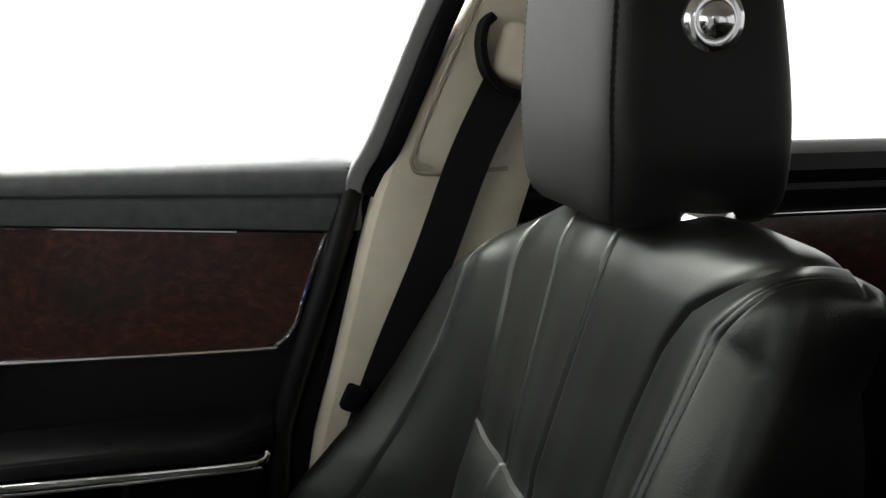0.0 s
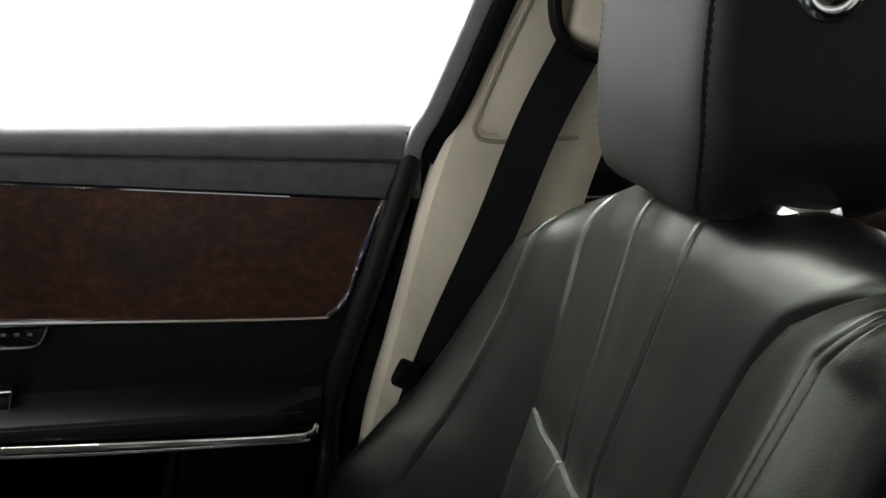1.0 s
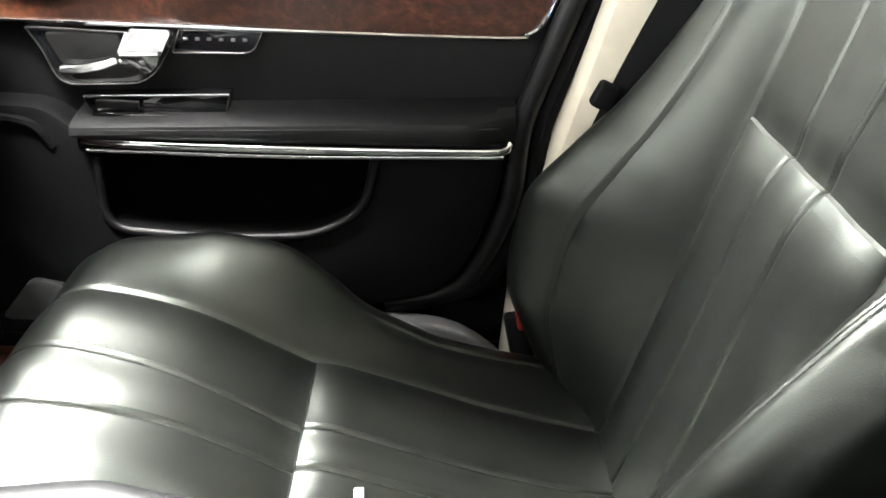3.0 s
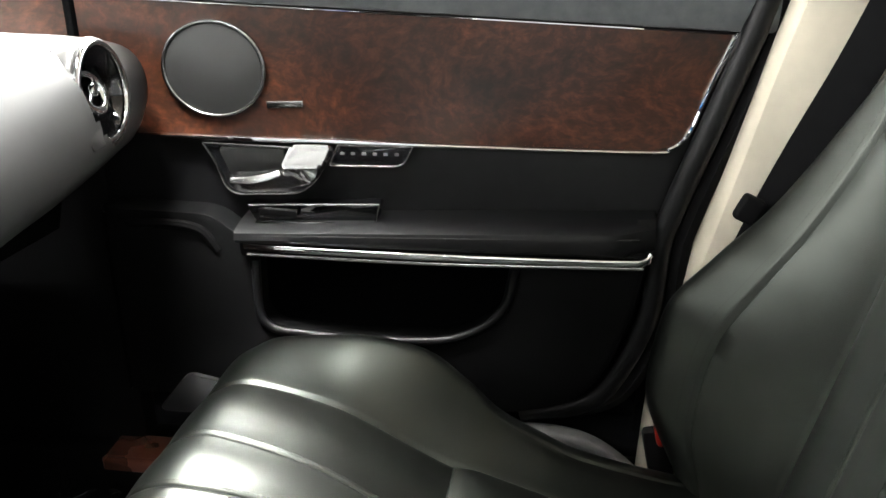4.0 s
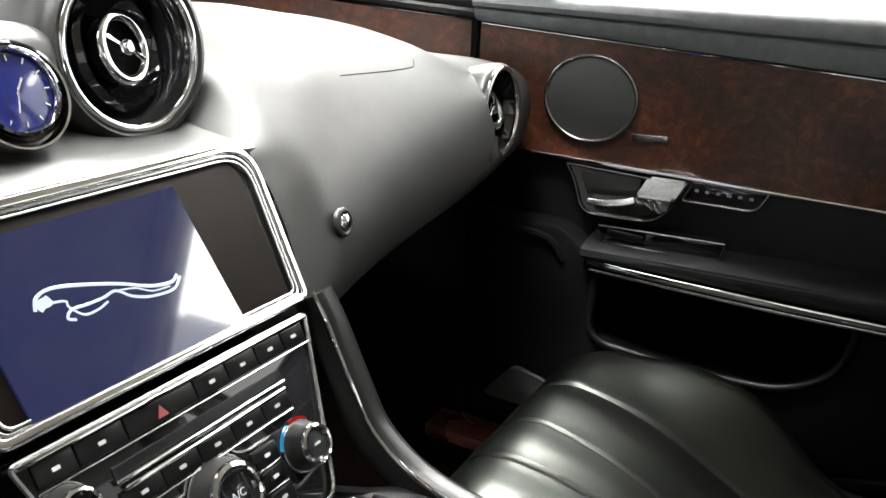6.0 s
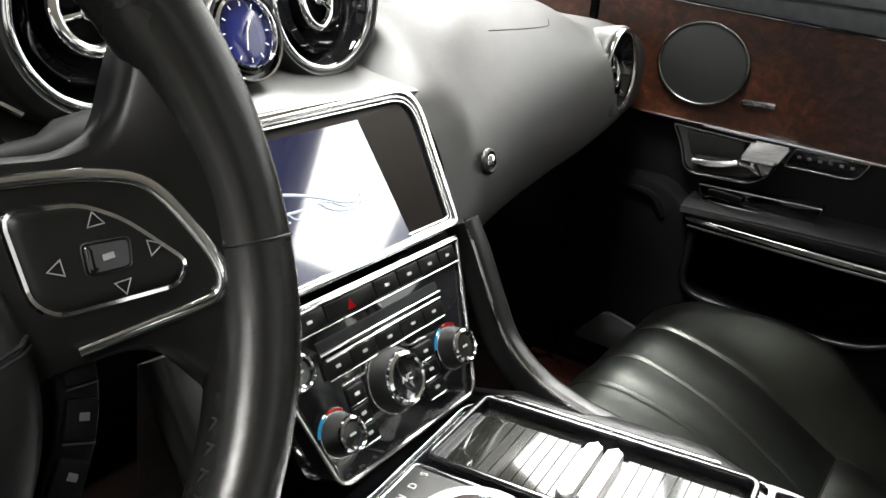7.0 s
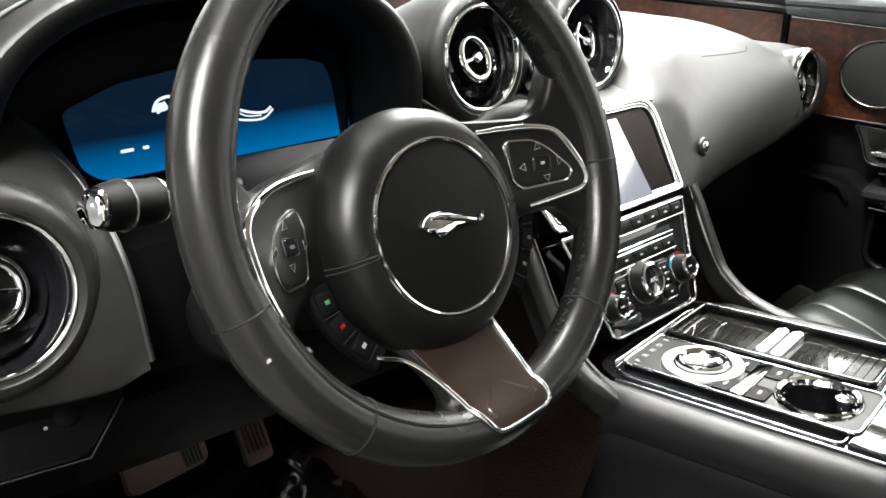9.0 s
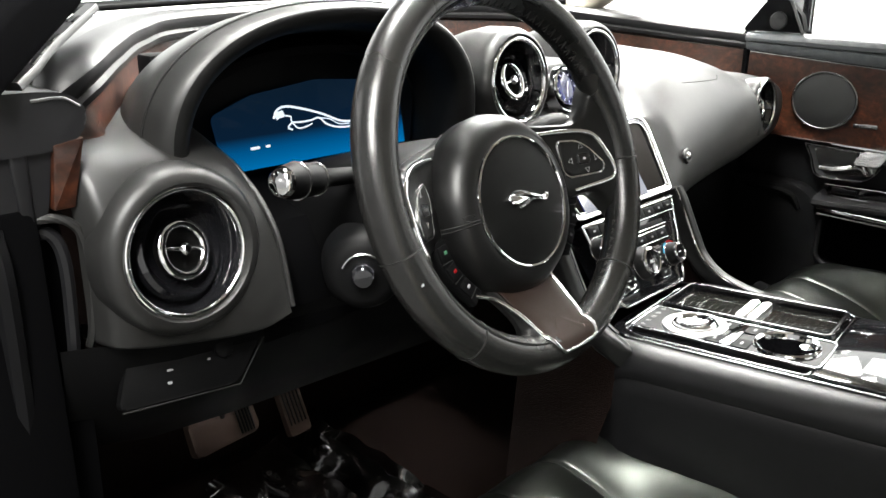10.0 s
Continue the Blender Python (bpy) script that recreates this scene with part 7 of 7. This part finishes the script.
bm_ = frame_axes((-0.498, 0.862, 0.667), (0.75, -0.66, 0), (0, 0.1, 1))
world_part("side_lobe", lathe([(0, 0.004), (0.026, 0.003), (0.034, -0.002), (0.040, -0.014), (0.044, -0.05)], bm_, 36), PLASTIC, column)
adj = world_part("adjuster", lathe([(0, 0.016), (0.009, 0.015), (0.012, 0.010), (0.013, 0.003), (0.013, 0.0)], bm_ @ Matrix.Translation((0, 0, 0.003)), 28), GLOSS, column, "round black column adjuster")
part("adjuster_ring", sweep([bm_ @ polar(0.021, a, 0.006) for a in range(20, 161, 10)], circle(0.0012, 6)), BRUSHED, adj)
for sx, tip in ((-1, (-0.584, 0.868, 0.772)), (1, (-0.150, 0.885, 0.767))):
    root = Vector((-0.39 + sx * 0.07, 0.905, 0.752))
    t = Vector(tip)
    d = (t - root).normalized()
    m = frame_axes(root, d.cross(Vector((0, 0, 1))), d.cross(d.cross(Vector((0, 0, 1)))))
    m = Matrix.Translation(root) @ d.to_track_quat("Z", "Y").to_matrix().to_4x4()
    L = (t - root).length
    st = world_part("stalk", lathe([(0, -0.02), (0.008, -0.02), (0.009, L - 0.065), (0.0145, L - 0.055), (0.016, L - 0.035), (0.0165, L - 0.014), (0.014, L - 0.004)], m, 32), PLASTIC, column, "black stalk with chrome tip")
    part("tip", lathe([(0.014, L - 0.004), (0.0125, L + 0.001), (0.009, L + 0.004), (0, L + 0.0045)], m, 32), CHROME, st)
    if sx > 0:
        continue
    part("stalk_ring", lathe(ring_profile(0.0168, 0.0012, 6), m @ Matrix.Translation((0, 0, L - 0.022)), 32), BRUSHED, st)
    part("stalk_ring", lathe(ring_profile(0.0152, 0.0010, 6), m @ Matrix.Translation((0, 0, L - 0.050)), 32), BRUSHED, st)

# ==== FOOTWELL ====
ped = thing("brake_pedal", (-0.37, 1.40, 0.22), "worn brown-black rubber brake pedal", "pedal")
PMt = frame_axes((-0.365, 1.385, 0.222), (1, 0.05, 0), (0, 0.45, 0.89))
world_part("pad", slab(rounded([(-0.065, -0.033), (0.062, -0.030), (0.060, 0.032), (-0.062, 0.030)], 0.012, 4), 0.018, PMt, 0.004), PEDAL, ped)
for k in range(5):
    world_part("rib", box(0.050 - 0.006 * k, 0, 0.001, 0.003, 0.05, 0.003, 0.001, PMt), RUBBER, ped)
world_part("arm", box(0, 0, 0, 0.014, 0.02, 0.26, 0.004, pose(-0.365, 1.43, 0.35, -14, 0, 0)), PLASTIC, ped)
acc = thing("accelerator_pedal", (-0.22, 1.40, 0.2), "ribbed black accelerator pedal", "pedal")
AM = frame_axes((-0.218, 1.41, 0.215), (1, 0.05, 0), (0, 0.45, 0.89))
world_part("pad", slab(rounded([(-0.024, -0.075), (0.024, -0.075), (0.026, 0.04), (-0.022, 0.04)], 0.008, 3), 0.014, AM, 0.003), PEDAL, acc)
for k in range(5):
    world_part("rib", box(-0.016 + 0.008 * k, -0.01, 0.001, 0.003, 0.09, 0.003, 0.001, AM), RUBBER, acc)

# clear plastic cover crumpled in the driver's footwell
def film_mesh(x0, x1, y0, y1, zf, amp, seed, n=44):
    rows = []
    for j in range(n + 1):
        row = []
        for i in range(n + 1):
            u, v = i / n, j / n
            x, y = lerp(x0, x1, u), lerp(y0, y1, v)
            p = Vector((x * 9 + seed, y * 9, seed))
            h = noise.turbulence(p * 0.6, 2, True, amplitude_scale=0.5, frequency_scale=2.1)
            r = abs(noise.noise(Vector(((x + 0.5 * y) * 17 + seed, (y - 0.4 * x) * 5, 3.0))))
            row.append((x + 0.02 * noise.noise(p * 1.7), y + 0.02 * noise.noise(p * 1.9), zf(u, v) + amp * (h - 0.4) + amp * 0.5 * r))
        rows.append(row)
    return table(rows)
film = thing("plastic_film", (-0.22, 1.25, 0.05), "crumpled clear plastic film on the driver's floor", "plastic film")
world_part("sheet", film_mesh(-0.33, -0.115, 1.00, 1.50, lambda u, v: 0.035 + 0.055 * u * u + 0.02 * v, 0.030, 2.0), FILM, film)
world_part("fold", film_mesh(-0.37, -0.26, 1.27, 1.46, lambda u, v: 0.030 + 0.05 * v, 0.075, 7.0), FILM, film)
world_part("edge_fold", film_mesh(-0.20, -0.120, 1.10, 1.51, lambda u, v: 0.075 + 0.035 * math.sin(math.pi * u), 0.018, 15.0), FILM, film)
mat_ = thing("floor_mat", (0.56, 1.1, 0.0), "dark wine-coloured mat in the passenger's footwell", "floor mat")
world_part("carpet_top", box(0.55, 1.12, 0.050, 0.32, 0.46, 0.02, 0.008, None, 3), WINEMAT, mat_)
film2 = thing("plastic_mat_cover", (0.60, 1.10, 0.06), "clear plastic film over the passenger's mat", "plastic film")
world_part("sheet", film_mesh(0.42, 0.695, 0.96, 1.20, lambda u, v: 0.070 + 0.045 * u, 0.035, 12.0), FILM, film2)

# bronze tread plate on the passenger's sill
plate_ = thing("sill_plate", (0.727, 1.02, 0.14), "reddish bronze tread plate at the passenger's feet", "sill plate")
world_part("tread", box(0, 0, 0, 0.052, 0.165, 0.018, 0.004, pose(0.7265, 1.020, 0.163, 0, -4, 0)), SILLWOOD, plate_)
world_part("tread_edge", box(0, 0, 0, 0.010, 0.170, 0.022, 0.004, pose(0.700, 1.020, 0.158, 0, -4, 0), 3), SILLWOOD, plate_, "rounded bright edge")

# windscreen and wiper ledge
ws = table([[(lerp(-0.70, 0.70, k / 12), 1.56 - 0.10 * (2 * k / 12 - 1) ** 2, 0.872) for k in range(13)], [(lerp(-0.63, 0.63, k / 12), 1.18 - 0.06 * (2 * k / 12 - 1) ** 2, 1.04) for k in range(13)], [(lerp(-0.57, 0.57, k / 12), 0.83, 1.18) for k in range(13)]])
pane = tagged(part("window_1", ws, GLASS), "clear raked windscreen", "windscreen", kind="structure")
pane.visible_shadow = False
cowl = tagged(part("trim_cowl", sweep(smooth_path([(-0.74, 1.52, 0.868), (-0.4, 1.60, 0.882), (0, 1.63, 0.888), (0.4, 1.60, 0.882), (0.74, 1.52, 0.868)], 8), rect(0.05, 0.010, 0.004)), RUBBER), "black cowl strip at the foot of the windscreen", "cowl", kind="structure")
wip = thing("windscreen_wiper", (-0.1, 1.66, 0.90), "black windscreen wiper at rest", "wiper")
world_part("blade", sweep(smooth_path([(-0.55, 1.62, 0.895), (-0.1, 1.66, 0.905), (0.35, 1.62, 0.90)], 8), rect(0.012, 0.018, 0.003)), RUBBER, wip)
# bonnet
bon = []
for j in range(9):
    y = lerp(1.64, 2.7, j / 8)
    bon.append([(x, y, 0.86 - 0.12 * (j / 8) ** 2 - 0.10 * (abs(x) / 0.8) ** 3) for x in [lerp(-0.82, 0.82, k / 12) for k in range(13)]])
tagged(part("car_bonnet", table(bon), BODY), "dark painted car bonnet beyond the windscreen", "bonnet")
